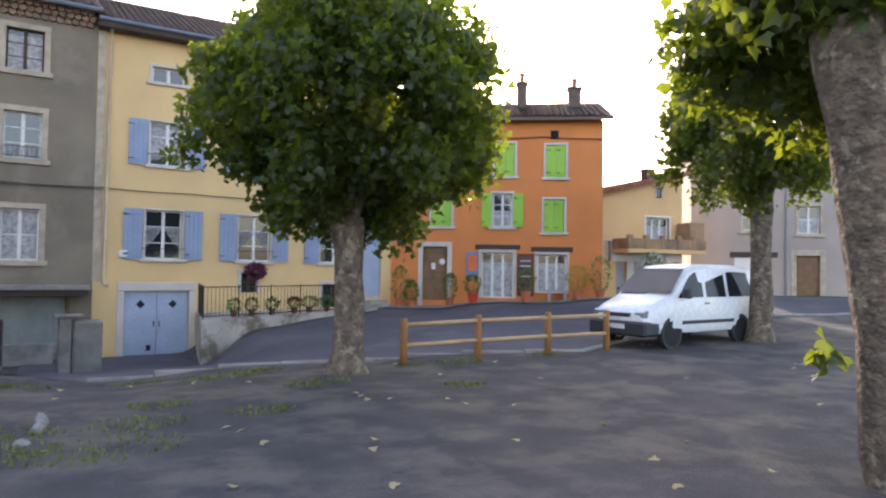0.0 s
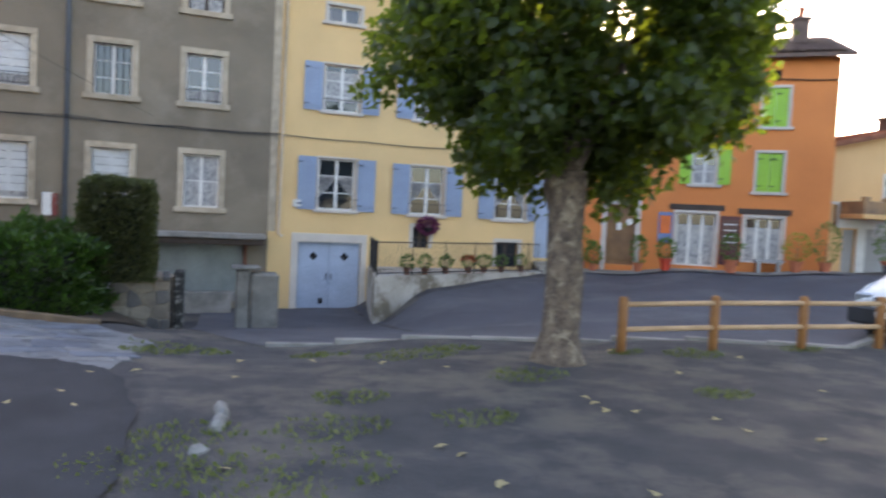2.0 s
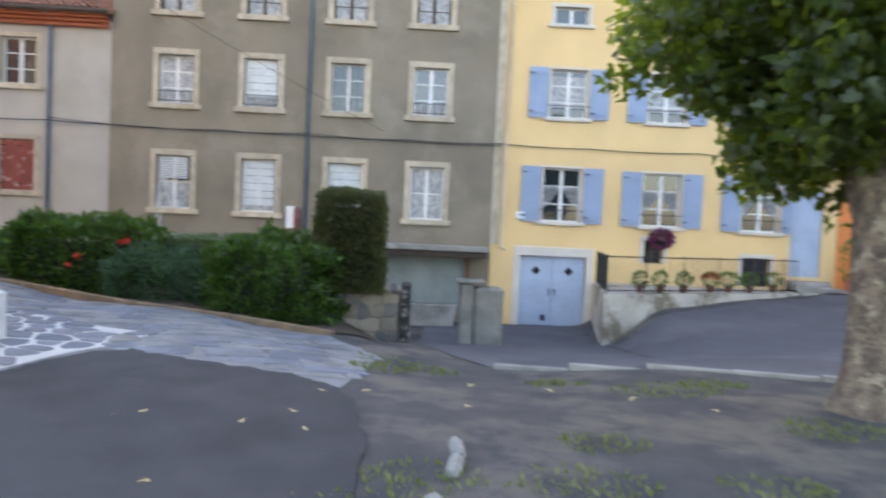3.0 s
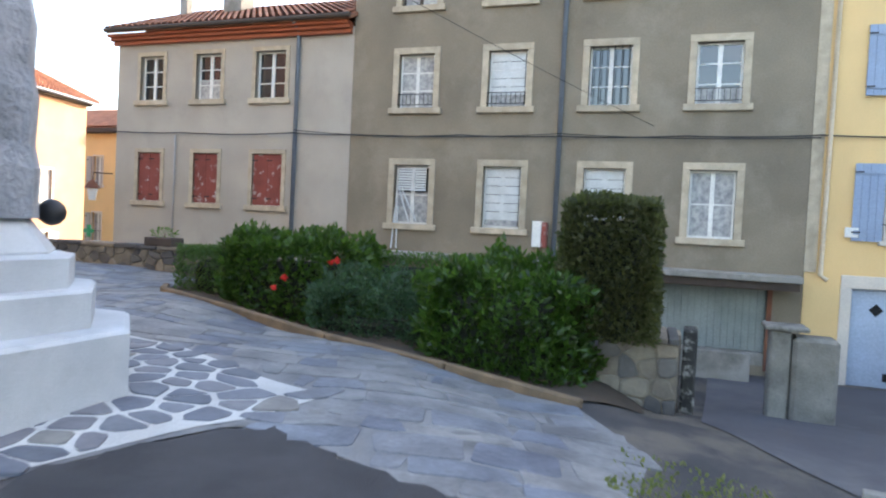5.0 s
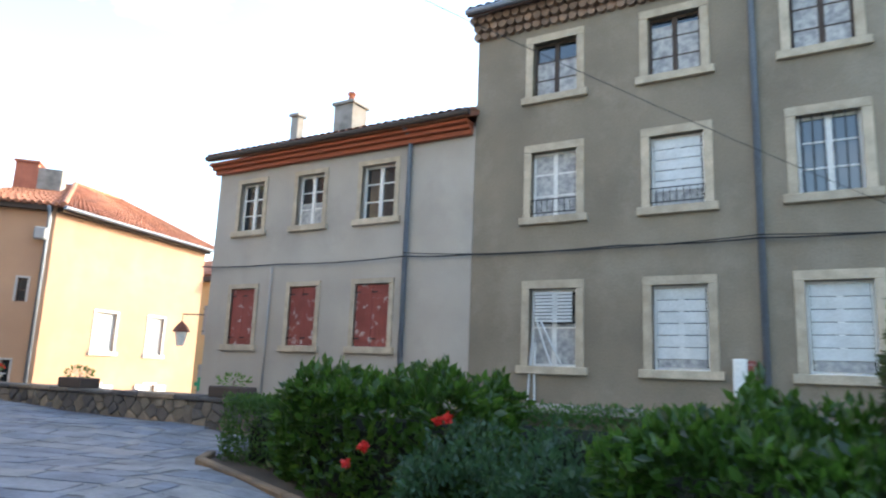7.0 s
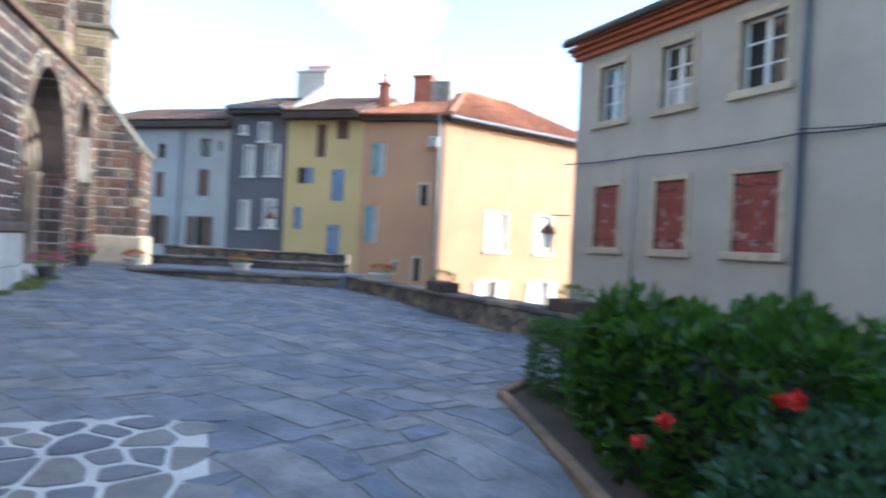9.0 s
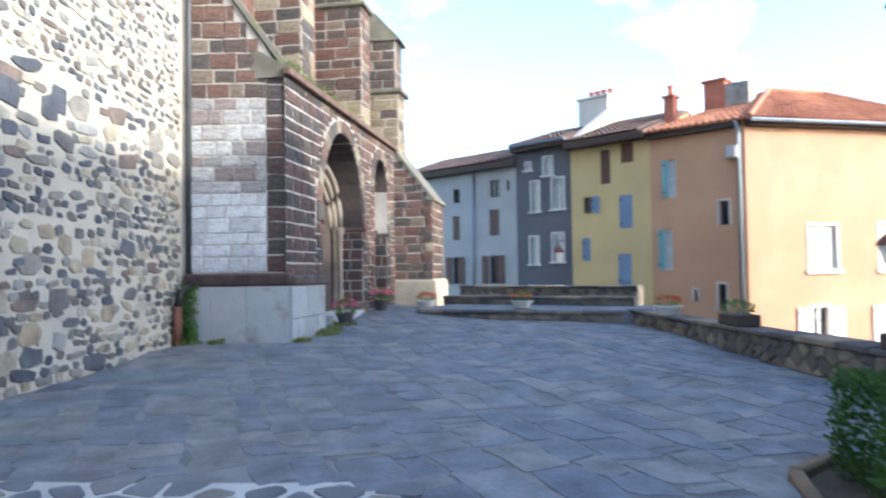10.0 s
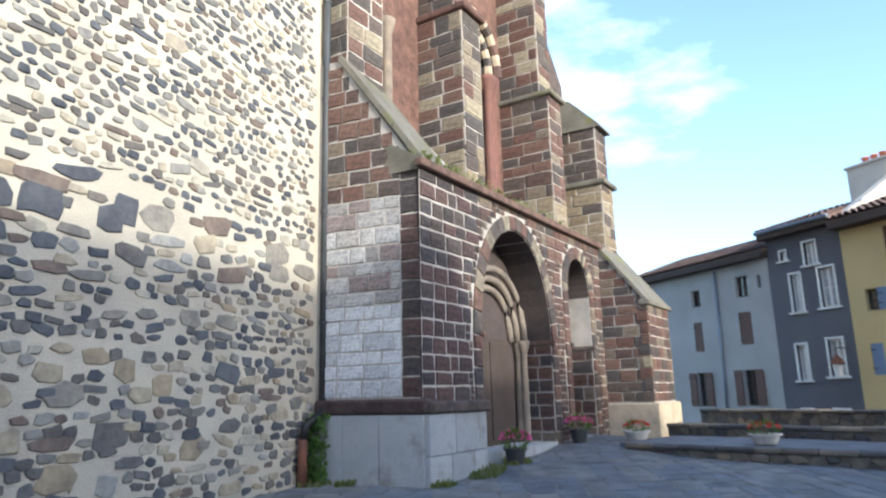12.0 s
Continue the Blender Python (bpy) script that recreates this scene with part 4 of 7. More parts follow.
def far_house(name, label, s0, s1, z1, material, holes, depth=7, z0=-2.4):
    p = FO + FD * s0
    return house_at(name, label, p.x, p.y, fa, s1 - s0, z0, z1, depth, [(a - s0, b - s0, c, d) for a, b, c, d in holes], material)


def s_of(x, y):
    return (Vector((x, y, 0)) - FO).dot(FD)


LG = [(1.99, 2.43, 5.37, 6.02), (4.22, 4.81, 5.45, 6.22), (1.96, 2.41, 3.63, 4.76), (4.19, 4.76, 3.74, 4.9), (1.9, 2.34, 1.57, 2.83), (4.13, 4.67, 1.6, 2.85), (5.18, 5.35, 5.68, 6.14)]
lg = far_house("light_grey_house", "light grey rendered house with brown shutters", -1.5, 5.72, 6.85, LIGHT_GREY_RENDER, LG)
for k, (a, b, c, d) in enumerate(LG):
    a, b = a + 1.5, b + 1.5
    if k in (2, 3):
        shutter(lg, a, b, c, d, BROWN_PAINT, "closed brown shutter", False, 0.03)
    else:
        window(lg, a, b, c, d, "", None, DARK_WOOD, 0.14, None, (1, 1))
    if k in (4, 5):
        shutter(lg, a - 0.36, a - 0.02, c, d, BROWN_PAINT, "open brown shutter")
        shutter(lg, b + 0.02, b + 0.36, c, d, BROWN_PAINT, "open brown shutter")
pipe(lg, [(4.85, -0.06, 6.6), (4.7, -0.06, -1)], 0.05, ZINC)
gable_roof(lg, 7.22, 7, 6.95, 1.3, TILE_BROWN, 0.35, DARK_WOOD, None, 0.1)
DG = [(7.19, 7.6, 6.12, 6.87), (6.28, 6.48, 6.43, 6.75), (6.54, 6.9, 4.64, 5.9), (7.6, 8.12, 4.67, 5.94), (6.44, 6.8, 2.42, 3.56), (7.58, 8.07, 2.5, 3.65), (6.36, 6.74, .3, 1.47), (7.51, 7.99, .3, 1.47)]
dg = far_house("dark_grey_house", "dark grey rendered house with white window surrounds", 5.73, 8.49, 7.4, DARK_GREY_RENDER, DG)
for a, b, c, d in DG:
    window(dg, a - 5.73, b - 5.73, c, d, "", WHITE_PAINT, WHITE_PAINT, 0.12, (CURTAIN, 0, 1), (1, 1), True, 0.07, 0.07)
gable_roof(dg, 2.76, 7, 7.5, 1.2, TILE_BROWN, 0.4, DARK_WOOD, ZINC, 0.02)
OC = [(9.84, 10.28, 5.49, 6.83), (10.73, 11.27, 6.22, 6.98), (9.03, 9.43, 4.39, 5.04), (10.62, 11.18, 3.71, 4.99), (8.95, 9.33, 2.5, 3.42), (10.52, 11.08, 1.54, 2.73), (8.92, 9.29, .5, 1.44)]
oc = far_house("ochre_house", "narrow ochre yellow house with faded blue shutters", 8.5, 11.92, 7.1, OCHRE_RENDER, OC)
for k, (a, b, c, d) in enumerate(OC):
    a, b = a - 8.5, b - 8.5
    if k < 2:
        part("shutter", boxes((a, b, 0.05, 0.1, c, d)), BROWN_PAINT, oc)
    elif k in (2, 6):
        window(oc, a, b, c, d, "", None, DARK_WOOD, 0.14, None, (0, 1))
        shutter(oc, b + 0.02, b + 0.36, c, d, SKYBLUE_PAINT, "open faded blue shutter")
    else:
        shutter(oc, a, b, c, d, SKYBLUE_PAINT, "closed faded blue shutter", False, 0.02)
gable_roof(oc, 3.42, 7, 7.25, 1.4, TILE_BROWN, 0.55, DARK_WOOD, None, 0.02)
FS = [(12.51, 12.92, 4.73, 6.09), (12.31, 12.72, 2.1, 3.57), (14.45, 14.77, 3.62, 4.45), (14.33, 14.6, .67, 1.58), (13.48, 13.6, 1.0, 1.38)]
sal = far_house("salmon_house", "salmon orange rendered house with a red hipped roof", 11.93, 15.33, 7.1, SALMON_RENDER, FS, 6)
for k, (a, b, c, d) in enumerate(FS):
    a, b = a - 11.93, b - 11.93
    if k < 2:
        window(sal, a, b, c, d, "", None, WHITE_PAINT, 0.1, (BLIND, 0, 1), (0, 1))
        shutter(sal, a - 0.1, a + 0.12, c, d, TEAL_PAINT, "teal shutter")
    else:
        window(sal, a, b, c, d, "", PALE_SURROUND, DARK_WOOD, 0.14, None, (0, 1), False, 0.07)
# the side towards the sun, with its own openings
sp = FO + FD * 15.33
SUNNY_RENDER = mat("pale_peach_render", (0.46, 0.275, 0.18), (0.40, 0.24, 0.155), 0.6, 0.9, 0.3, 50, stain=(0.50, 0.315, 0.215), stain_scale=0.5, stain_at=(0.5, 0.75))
S_H = [(2.4, 3.5, 2.04, 3.55), (5.3, 6.25, 2.03, 3.6), (2.45, 3.05, -1.0, .75), (5.5, 6.1, -1.0, .75)]
side = house_at("corner_house", "sunlit peach-rendered house side with white-framed windows", sp.x + 0.02, sp.y + 0.02, 103, 8.6, -2.4, 7.1, 5, S_H, SUNNY_RENDER)
for k, (a, b, c, d) in enumerate(S_H):
    window(side, a, b, c, d, "", WHITE_PAINT, WHITE_PAINT, 0.1, (BLIND, 0, 1) if k != 2 else None, (1, 0), True, 0.09)
    if k > 1:
        shutter(side, a - 0.62, a - 0.1, c, d, WHITE_PAINT, "open white board shutter")
        shutter(side, b + 0.1, b + 0.62, c, d, WHITE_PAINT, "open white board shutter")
rb = bmesh.new()
q = [Vector(v) for v in ((-0.12, -0.42, 7.12), (8.95, -0.42, 7.12), (8.95, 6.2, 7.12), (-2.2, 6.2, 7.12), (-2.35, 2.6, 7.12), (3.2, 2.8, 8.95), (5.8, 2.9, 8.95))]
vv = [rb.verts.new(v) for v in q]
for f in ((0, 1, 6, 5), (1, 2, 6), (2, 3, 5, 6), (3, 4, 5), (4, 0, 5), (0, 4, 3, 2, 1)):
    rb.faces.new([vv[i] for i in f])
roof_s = part("roof", rb, TILE_RED, side, "red tiled hipped roof")


def slope_tiles(p0, p1, p2, p3, name="roof_tiles"):
    """Rolls of tiles that run down a roof face from its ridge p3-p2 to its eave p0-p1."""
    b = bmesh.new()
    n = max(4, int((p1 - p0).length / 0.24))
    for k in range(n + 1):
        lo, hi = p0.lerp(p1, k / n), p3.lerp(p2, k / n)
        nr = (p1 - p0).cross(p3 - p0).normalized()
        for j in range(12):
            tube(b, [lo.lerp(hi, j / 12) + nr * 0.03, lo.lerp(hi, (j + 1.05) / 12) + nr * 0.005], [0.085, 0.07], 6)
    return part(name, b, TILE_RED, roof_s)


slope_tiles(q[0], q[1], q[6], q[5])
slope_tiles(q[4], q[0], q[5], q[5])
hip = bmesh.new()
tube(hip, [q[0] + Vector((0, 0, 0.05)), q[5] + Vector((0, 0, 0.08)), q[6] + Vector((0, 0, 0.08)), q[1] + Vector((0, 0, 0.05))], 0.11, 8)
part("hip_tiles", hip, TILE_RED, roof_s)
part("gutter", tube(bmesh.new(), [(-0.1, -0.48, 7.06), (8.9, -0.48, 7.06)], 0.07, 8), ZINC, side)
part("eave_board", boxes((0.0, 8.6, -0.3, -0.002, 6.92, 7.1)), DARK_WOOD, side)
part("eave_board", boxes((0.0, 3.3, -0.3, -0.002, 6.92, 7.09)), DARK_WOOD, sal)
pipe(sal, [(3.25, -0.4, 7.05), (3.25, -0.1, 6.7), (3.25, -0.1, -1)], 0.07, ZINC)
chimney(sal, 0.15, 1.6, 7.0, 8.75, 0.42, BRICK_RED, 1)
big = chimney(sal, 1.7, 2.3, 7.0, 9.15, 0.8, BRICK_RED, 0)
part("rendered_flue", boxes((2.1, 2.95, 1.95, 2.65, 7.0, 9.0), bevel=0.01), CONCRETE, big)
PALE_PARTY = mat("pale_party_wall", (0.60, 0.54, 0.46), (0.48, 0.43, 0.37), 1.2, 0.9, 0.3, 35)
wedge = bmesh.new()
prof = [(0.0, 7.0), (0.0, 7.5), (3.6, 9.6), (3.6, 7.0)]
va, vb = [wedge.verts.new((0.0, y, z)) for y, z in prof], [wedge.verts.new((0.28, y, z)) for y, z in prof]
for k in range(4):
    wedge.faces.new((va[k], va[(k + 1) % 4], vb[(k + 1) % 4], vb[k]))
wedge.faces.new(va); wedge.faces.new(vb[::-1])
part("party_wall", wedge, PALE_PARTY, oc, "pale rendered fire wall between two roofs")
chimney(oc, -0.6, 3.6, 7.6, 9.75, 1.5, PALE_PARTY, 4)

# a house down the street, seen past the corner
street = house_at("street_house", "yellow rendered house down the street with pale shutters", -35.0, 31.0, 0, 8.6, -2.4, 6.1, 6, [(5.6, 6.2, 3.2, 4.7), (3.2, 3.9, 3.2, 4.7), (5.6, 6.2, 0.2, 1.7)], YELLOW_RENDER)
for a, b, c, d in ((5.6, 6.2, 3.2, 4.7), (3.2, 3.9, 3.2, 4.7), (5.6, 6.2, 0.2, 1.7)):
    window(street, a, b, c, d, "", PALE_SURROUND, WHITE_PAINT, 0.12, (CURTAIN, 0, 1), (1, 1), True, 0.08)
    shutter(street, a - 0.42, a - 0.1, c, d, LIGHT_GREY_RENDER, "open pale grey shutter")
gable_roof(street, 8.6, 6, 6.2, 1.5, TILE_RED, 0.4, DARK_WOOD, None, 0.2)
cross = thing("pharmacy_cross", "small green cross sign on a bracket", "sign", at=pose(-28.75, 30.2, 0.75))
part("upright", boxes((-0.1, 0.1, -0.05, 0.05, -0.32, 0.32), bevel=0.01), GREEN_SIGN, cross)
part("cross_arm", boxes((-0.32, -0.101, -0.05, 0.05, -0.1, 0.1), (0.101, 0.32, -0.05, 0.05, -0.1, 0.1), bevel=0.01), GREEN_SIGN, cross)
part("bracket", boxes((-0.02, 0.02, 0.05, 0.8, -0.02, 0.02)), BLACK_IRON, cross)

# ---- stone pieces ----
def clip(poly, px, py, nx_, ny_):
    out = []
    for (ax, ay), (bx, by) in zip(poly, poly[1:] + poly[:1]):
        da, db = (ax - px) * nx_ + (ay - py) * ny_, (bx - px) * nx_ + (by - py) * ny_
        if da <= 0:
            out.append((ax, ay))
        if (da < 0 < db) or (db < 0 < da):
            f = da / (da - db)
            out.append((ax + (bx - ax) * f, ay + (by - ay) * f))
    return out


def cells(w, h, sx, sy, jit, rg, brick=0.5, drop=0.0):
    """Irregular stones that fill a rectangle: jittered points, each with the ground nearest to it."""
    cols, rows = max(1, round(w / sx)), max(1, round(h / sy))
    sx, sy = w / cols, h / rows
    pt = {}
    for j in range(-2, rows + 2):
        for i in range(-2, cols + 2):
            if rg.random() >= drop:
                pt[i, j] = ((i + 0.5 + (brick if j % 2 else 0) + rg.uniform(-jit, jit)) * sx, (j + 0.5 + rg.uniform(-jit, jit) * 0.8) * sy)
    out = []
    for (i, j), (x, y) in pt.items():
        if not (0 <= i < cols and 0 <= j < rows):
            continue
        poly = [(x - 3 * sx, y - 3 * sy), (x + 3 * sx, y - 3 * sy), (x + 3 * sx, y + 3 * sy), (x - 3 * sx, y + 3 * sy)]
        for dj in (-2, -1, 0, 1, 2):
            for di in (-2, -1, 0, 1, 2):
                o = pt.get((i + di, j + dj))
                if o and (di or dj):
                    poly = clip(poly, (x + o[0]) / 2, (y + o[1]) / 2, o[0] - x, o[1] - y)
        for c in ((0, 0, -1, 0), (w, 0, 1, 0), (0, 0, 0, -1), (0, h, 0, 1)):
            poly = clip(poly, *c) if poly else poly
        if len(poly) >= 3:
            out.append(poly)
    return out


def soften(poly, cut=0.22):
    out = []
    for (ax, ay), (bx, by) in zip(poly, poly[1:] + poly[:1]):
        out += [(ax + (bx - ax) * cut, ay + (by - ay) * cut), (bx + (ax - bx) * cut, by + (ay - by) * cut)]
    return out


def shrink(poly, gap):
    cx, cy = sum(p[0] for p in poly) / len(poly), sum(p[1] for p in poly) / len(poly)
    res = []
    for x, y in poly:
        d = math.hypot(x - cx, y - cy) or 1
        f = max(0.15, (d - gap) / d)
        res.append((cx + (x - cx) * f, cy + (y - cy) * f))
    return res


def piece_bm(bm, poly, put, depth, bevel, bulge=0.0):
    """One stone: outline at the wall, a smaller face standing proud of it. put maps (a, b, height) to a place."""
    top = shrink(poly, bevel)
    v0 = [bm.verts.new(put(x, y, -0.02)) for x, y in poly]
    v1 = [bm.verts.new(put(x, y, depth * 0.7)) for x, y in poly]
    v2 = [bm.verts.new(put(x, y, depth + bulge)) for x, y in top]
    n = len(poly)
    for k in range(n):
        bm.faces.new((v0[k], v0[(k + 1) % n], v1[(k + 1) % n], v1[k]))
        bm.faces.new((v1[k], v1[(k + 1) % n], v2[(k + 1) % n], v2[k]))
    bm.faces.new(v2)
    return bm


def ashlar(w, h, course, length, rg, vary=0.35):
    """Squared stones in courses, as rectangles."""
    out, y = [], 0.0
    while y < h - 0.02:
        c = min(course * rg.uniform(1 - vary * 0.5, 1 + vary * 0.5), h - y)
        if h - y - c < course * 0.4:
            c = h - y
        x = 0.0
        while x < w - 0.02:
            l = min(length * rg.uniform(1 - vary, 1 + vary), w - x)
            if w - x - l < length * 0.35:
                l = w - x
            out.append((x, x + l, y, y + c))
            x += l
        y += c
    return out


UNIT = {}
WORN = random.Random(91)


def brick_obj(name, material, parent, frame_m, x0, x1, z0, z1, proud, gap=0.018):
    """A squared stone as an object on a shared bevelled block; its face stands proud of y = 0 in the frame."""
    key = (material.name, WORN.randrange(6))
    if key not in UNIT:
        # a worn block: eight points a ring, each a little off the square
        bm = bmesh.new()
        base = ((-.5, -.5), (0, -.5), (.5, -.5), (.5, 0), (.5, .5), (0, .5), (-.5, .5), (-.5, 0))
        off = [(WORN.uniform(-.035, .02) * (1 if a else 0), WORN.uniform(-.05, .02)) for a, b in base]
        vs = []
        for y, e in ((1.0, 1.0), (0.3, 1.0), (0.0, 0.90)):
            vs.append([bm.verts.new((0.5 + e * a * (1 + 2 * dx), y + (0.0 if e == 1.0 else WORN.uniform(-.12, .12)), 0.5 + e * b * (1 + 2 * dz))) for (a, b), (dx, dz) in zip(base, off)])
        for q, w in zip(vs, vs[1:]):
            for k in range(8):
                bm.faces.new((q[k], q[(k + 1) % 8], w[(k + 1) % 8], w[k]))
        mid = bm.verts.new((0.5, -0.05, 0.5))
        for k in range(8):
            bm.faces.new((vs[-1][k], vs[-1][(k + 1) % 8], mid))
        UNIT[key] = mesh_of("stone", bm, material)
    ob = new(name, UNIT[key])
    ob.parent = parent
    g = gap / 2
    ob.matrix_basis = frame_m @ Matrix.Translation((x0 + g, -proud, z0 + g)) @ Matrix.Rotation(radians(WORN.uniform(-1.1, 1.1)), 4, "Y") @ Matrix.Diagonal((x1 - x0 - gap, proud + 0.05, z1 - z0 - gap, 1))
    return ob


# ---- the church: rubble wall ----
rg = random.Random(11)
RUB_Y = 4.7
nave = thing("church_nave_wall", "tall rubble stone church wall with cream mortar joints", "church wall", kind="structure")
part("mortar_wall", boxes((-17.35, -5.5, RUB_Y - 0.9, RUB_Y, -0.3, 13.5)), RUBBLE_MORTAR, nave)
count = 0
joined = bmesh.new()
for (xa, xb, za, zb, sx, sy, fill, blocks) in ((-17.2, -9.6, 0.45, 3.0, .28, .155, 1.06, .08), (-17.2, -9.6, 3.0, 4.0, .27, .145, 1.0, .05), (-17.2, -9.6, 4.0, 5.2, .34, .19, 1.04, .22), (-17.2, -9.6, 5.2, 11.8, .24, .14, .95, .03)):
    rows_, cols_ = round((zb - za) / sy), round((xb - xa) / sx)
    used = set()
    for jr in range(rows_):
        for ic in range(cols_):
            if (ic, jr) in used or rg.random() < 0.06:
                continue
            wide = tall = 1
            if rg.random() < blocks and ic < cols_ - 1 and jr < rows_ - 1:
                wide, tall = 2, 2
            elif rg.random() < 0.12 and ic < cols_ - 1:
                wide = 2
            used.update((ic + a, jr + c) for a in range(wide) for c in range(tall))
            cx = xa + (ic + wide / 2 + (0.5 if jr % 2 else 0)) * sx + rg.uniform(-.16, .16) * sx
            cz = za + (jr + tall / 2) * sy + rg.uniform(-.2, .2) * sy
            if cx > xb - 0.1 or cx < xa + 0.12:
                continue
            hw, hh = sx * wide * 0.5 * fill * rg.uniform(0.62, 1.1), sy * tall * 0.5 * fill * rg.uniform(0.62, 1.12)
            tilt_, nn_, ph = rg.gauss(0, 0.13), rg.randint(6, 9), rg.uniform(0, 6.28)
            square_ = rg.uniform(0.35, 0.9)
            poly = []
            for q in range(nn_):
                a = ph + 2 * math.pi * q / nn_ + rg.uniform(-.2, .2)
                ca_, sa_ = math.cos(a), math.sin(a)
                px, pz = hw * math.copysign(abs(ca_) ** square_, ca_) * rg.uniform(.72, 1.14), hh * math.copysign(abs(sa_) ** square_, sa_) * rg.uniform(.72, 1.14)
                poly.append((px - pz * tilt_, pz + px * tilt_))
            put = lambda a, c, hgt, cx=cx, cz=cz: (cx - a, RUB_Y + hgt, cz + c)
            dep = rg.uniform(0.008, 0.026)
            if count < 300 and za < 5 and cx > -17.3 and (wide > 1 or rg.random() < 0.35):
                count += 1
                b = bmesh.new()
                piece_bm(b, poly, put, dep, 0.016, 0.004)
                part("stone", b, RUBBLE, nave)
            else:
                piece_bm(joined, poly, put, dep, 0.016, 0.004)
tagged(part("small_stones", joined, RUBBLE_JOINED, nave), kind="stuff")
pb = thing("rain_pipe", "tall grey zinc rain pipe with a rusty foot", "rain pipe")
DARK_ZINC = mat("dark_zinc", (0.085, 0.09, 0.095), (0.06, 0.063, 0.068), 2.0, 0.6, 0.15, 20, metal=0.3)
pipe(pb, [(-17.28, 4.85, 13.0), (-17.28, 4.85, 2.1)], 0.075, DARK_ZINC, "pipe")
pipe(pb, [(-17.28, 4.85, 2.12), (-17.1, 4.95, 1.95), (-16.75, 4.86, 1.75), (-16.68, 4.84, 1.5)], 0.075, BLACK_IRON, "elbow")
pipe(pb, [(-16.68, 4.84, 1.52), (-16.68, 4.84, lift(-16.68, 4.84) - 0.02)], 0.085, RUST_PIPE, "foot")
for zz in (3.6, 5.8, 8.2, 10.4):
    b = bmesh.new()
    tube(b, [(-17.28, 4.85, zz), (-17.28, 4.85, zz + 0.07)], 0.088, 10)
    part("collar", b, DARK_ZINC, pb)

# ---- the church: porch, in its own frame: x to -9.4 along the face, y outwards ----
PM = pose(-17.2, 6.95, 0, 0, 0, -9.56)
porch = thing("church_porch", "dark red volcanic stone church porch with round arches", "church", at=PM, kind="structure")


def arch_profile(s0, s1, spring, crown, n=14):
    """Points of a slightly pointed arch from the left foot over the crown to the right foot."""
    c, a, r = (s0 + s1) / 2, (s1 - s0) / 2, crown - spring
    return [(c - a * math.cos(math.pi * k / n), spring + r * math.sin(math.pi * k / n) ** 0.92) for k in range(n + 1)]


ARCHES = [(2.15, 5.65, 3.40, 5.92, 1.0), (6.85, 8.45, 4.85, 5.82, 1.0)]
PL, PT = 9.4, 6.42


def arched_face(L, z0, z1, arches, depth):
    """The porch front: a wall with arched openings and their soffits, facing +y at y = 0 (local x is minus the run)."""
    bm = bmesh.new()
    def quad(a, b, c, d):
        bm.faces.new([bm.verts.new(p) for p in (a, b, c, d)])
    x = 0.0
    for s0, s1, sp, cr, zb in arches:
        quad((-x, 0, z0), (-s0, 0, z0), (-s0, 0, z1), (-x, 0, z1))
        pr = [(s0, zb - 0.6)] + arch_profile(s0, s1, sp, cr) + [(s1, zb - 0.6)]
        for (a, az), (b, bz) in zip(pr, pr[1:]):
            if b > a + 1e-6:
                quad((-a, 0, az), (-b, 0, bz), (-b, 0, z1), (-a, 0, z1))
            quad((-a, 0, az), (-b, 0, bz), (-b, -depth, bz), (-a, -depth, az))
        x = s1
    quad((-x, 0, z0), (-L, 0, z0), (-L, 0, z1), (-x, 0, z1))
    return bm


part("porch_wall", arched_face(PL, 0.2, PT, ARCHES, 0.85), LIME_MORTAR, porch)
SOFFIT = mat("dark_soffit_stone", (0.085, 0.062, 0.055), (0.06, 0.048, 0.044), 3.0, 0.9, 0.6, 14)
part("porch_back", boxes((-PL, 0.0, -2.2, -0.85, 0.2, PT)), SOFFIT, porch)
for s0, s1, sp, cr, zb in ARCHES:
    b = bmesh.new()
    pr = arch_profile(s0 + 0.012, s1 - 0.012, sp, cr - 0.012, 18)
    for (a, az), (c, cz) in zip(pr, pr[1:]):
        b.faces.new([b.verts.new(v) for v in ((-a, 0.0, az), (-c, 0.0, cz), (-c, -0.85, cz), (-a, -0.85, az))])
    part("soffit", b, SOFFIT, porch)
part("porch_floor", boxes((-PL, -0.1, -2.0, 0.02, 0.3, 1.08)), GREY_STONE, porch)
b = bmesh.new()
for k, (ya, za, yb, zb) in enumerate(((0.14, PT - 0.02, 0.0, PT + 0.14),)):
    box(b, -PL - 0.1, 0.12, -0.02, 0.16, PT - 0.02, PT + 0.14, 0.02)
part("cornice", b, MIX_STONE, porch)
lean = bmesh.new()
pts = [(0.12, PT + 0.14), (-2.0, PT + 1.35), (-2.0, PT - 0.05), (0.0, PT - 0.05)]
va, vb = [lean.verts.new((0.05, y, z)) for y, z in pts], [lean.verts.new((-PL, y, z)) for y, z in pts]
for k in range(4):
    lean.faces.new((va[k], va[(k + 1) % 4], vb[(k + 1) % 4], vb[k]))
lean.faces.new(va); lean.faces.new(vb)
MOSSY = mat("mossy_stone_slabs", (0.19, 0.175, 0.145), (0.12, 0.11, 0.085), 2.0, 0.9, 0.5, 25, stain=(0.16, 0.17, 0.05), stain_scale=1.4, stain_at=(0.55, 0.68))
part("lean_to_roof", lean, MOSSY, porch)

FLIP = Matrix.Rotation(math.pi, 4, "Z")     # stones face +y
rs = random.Random(21)


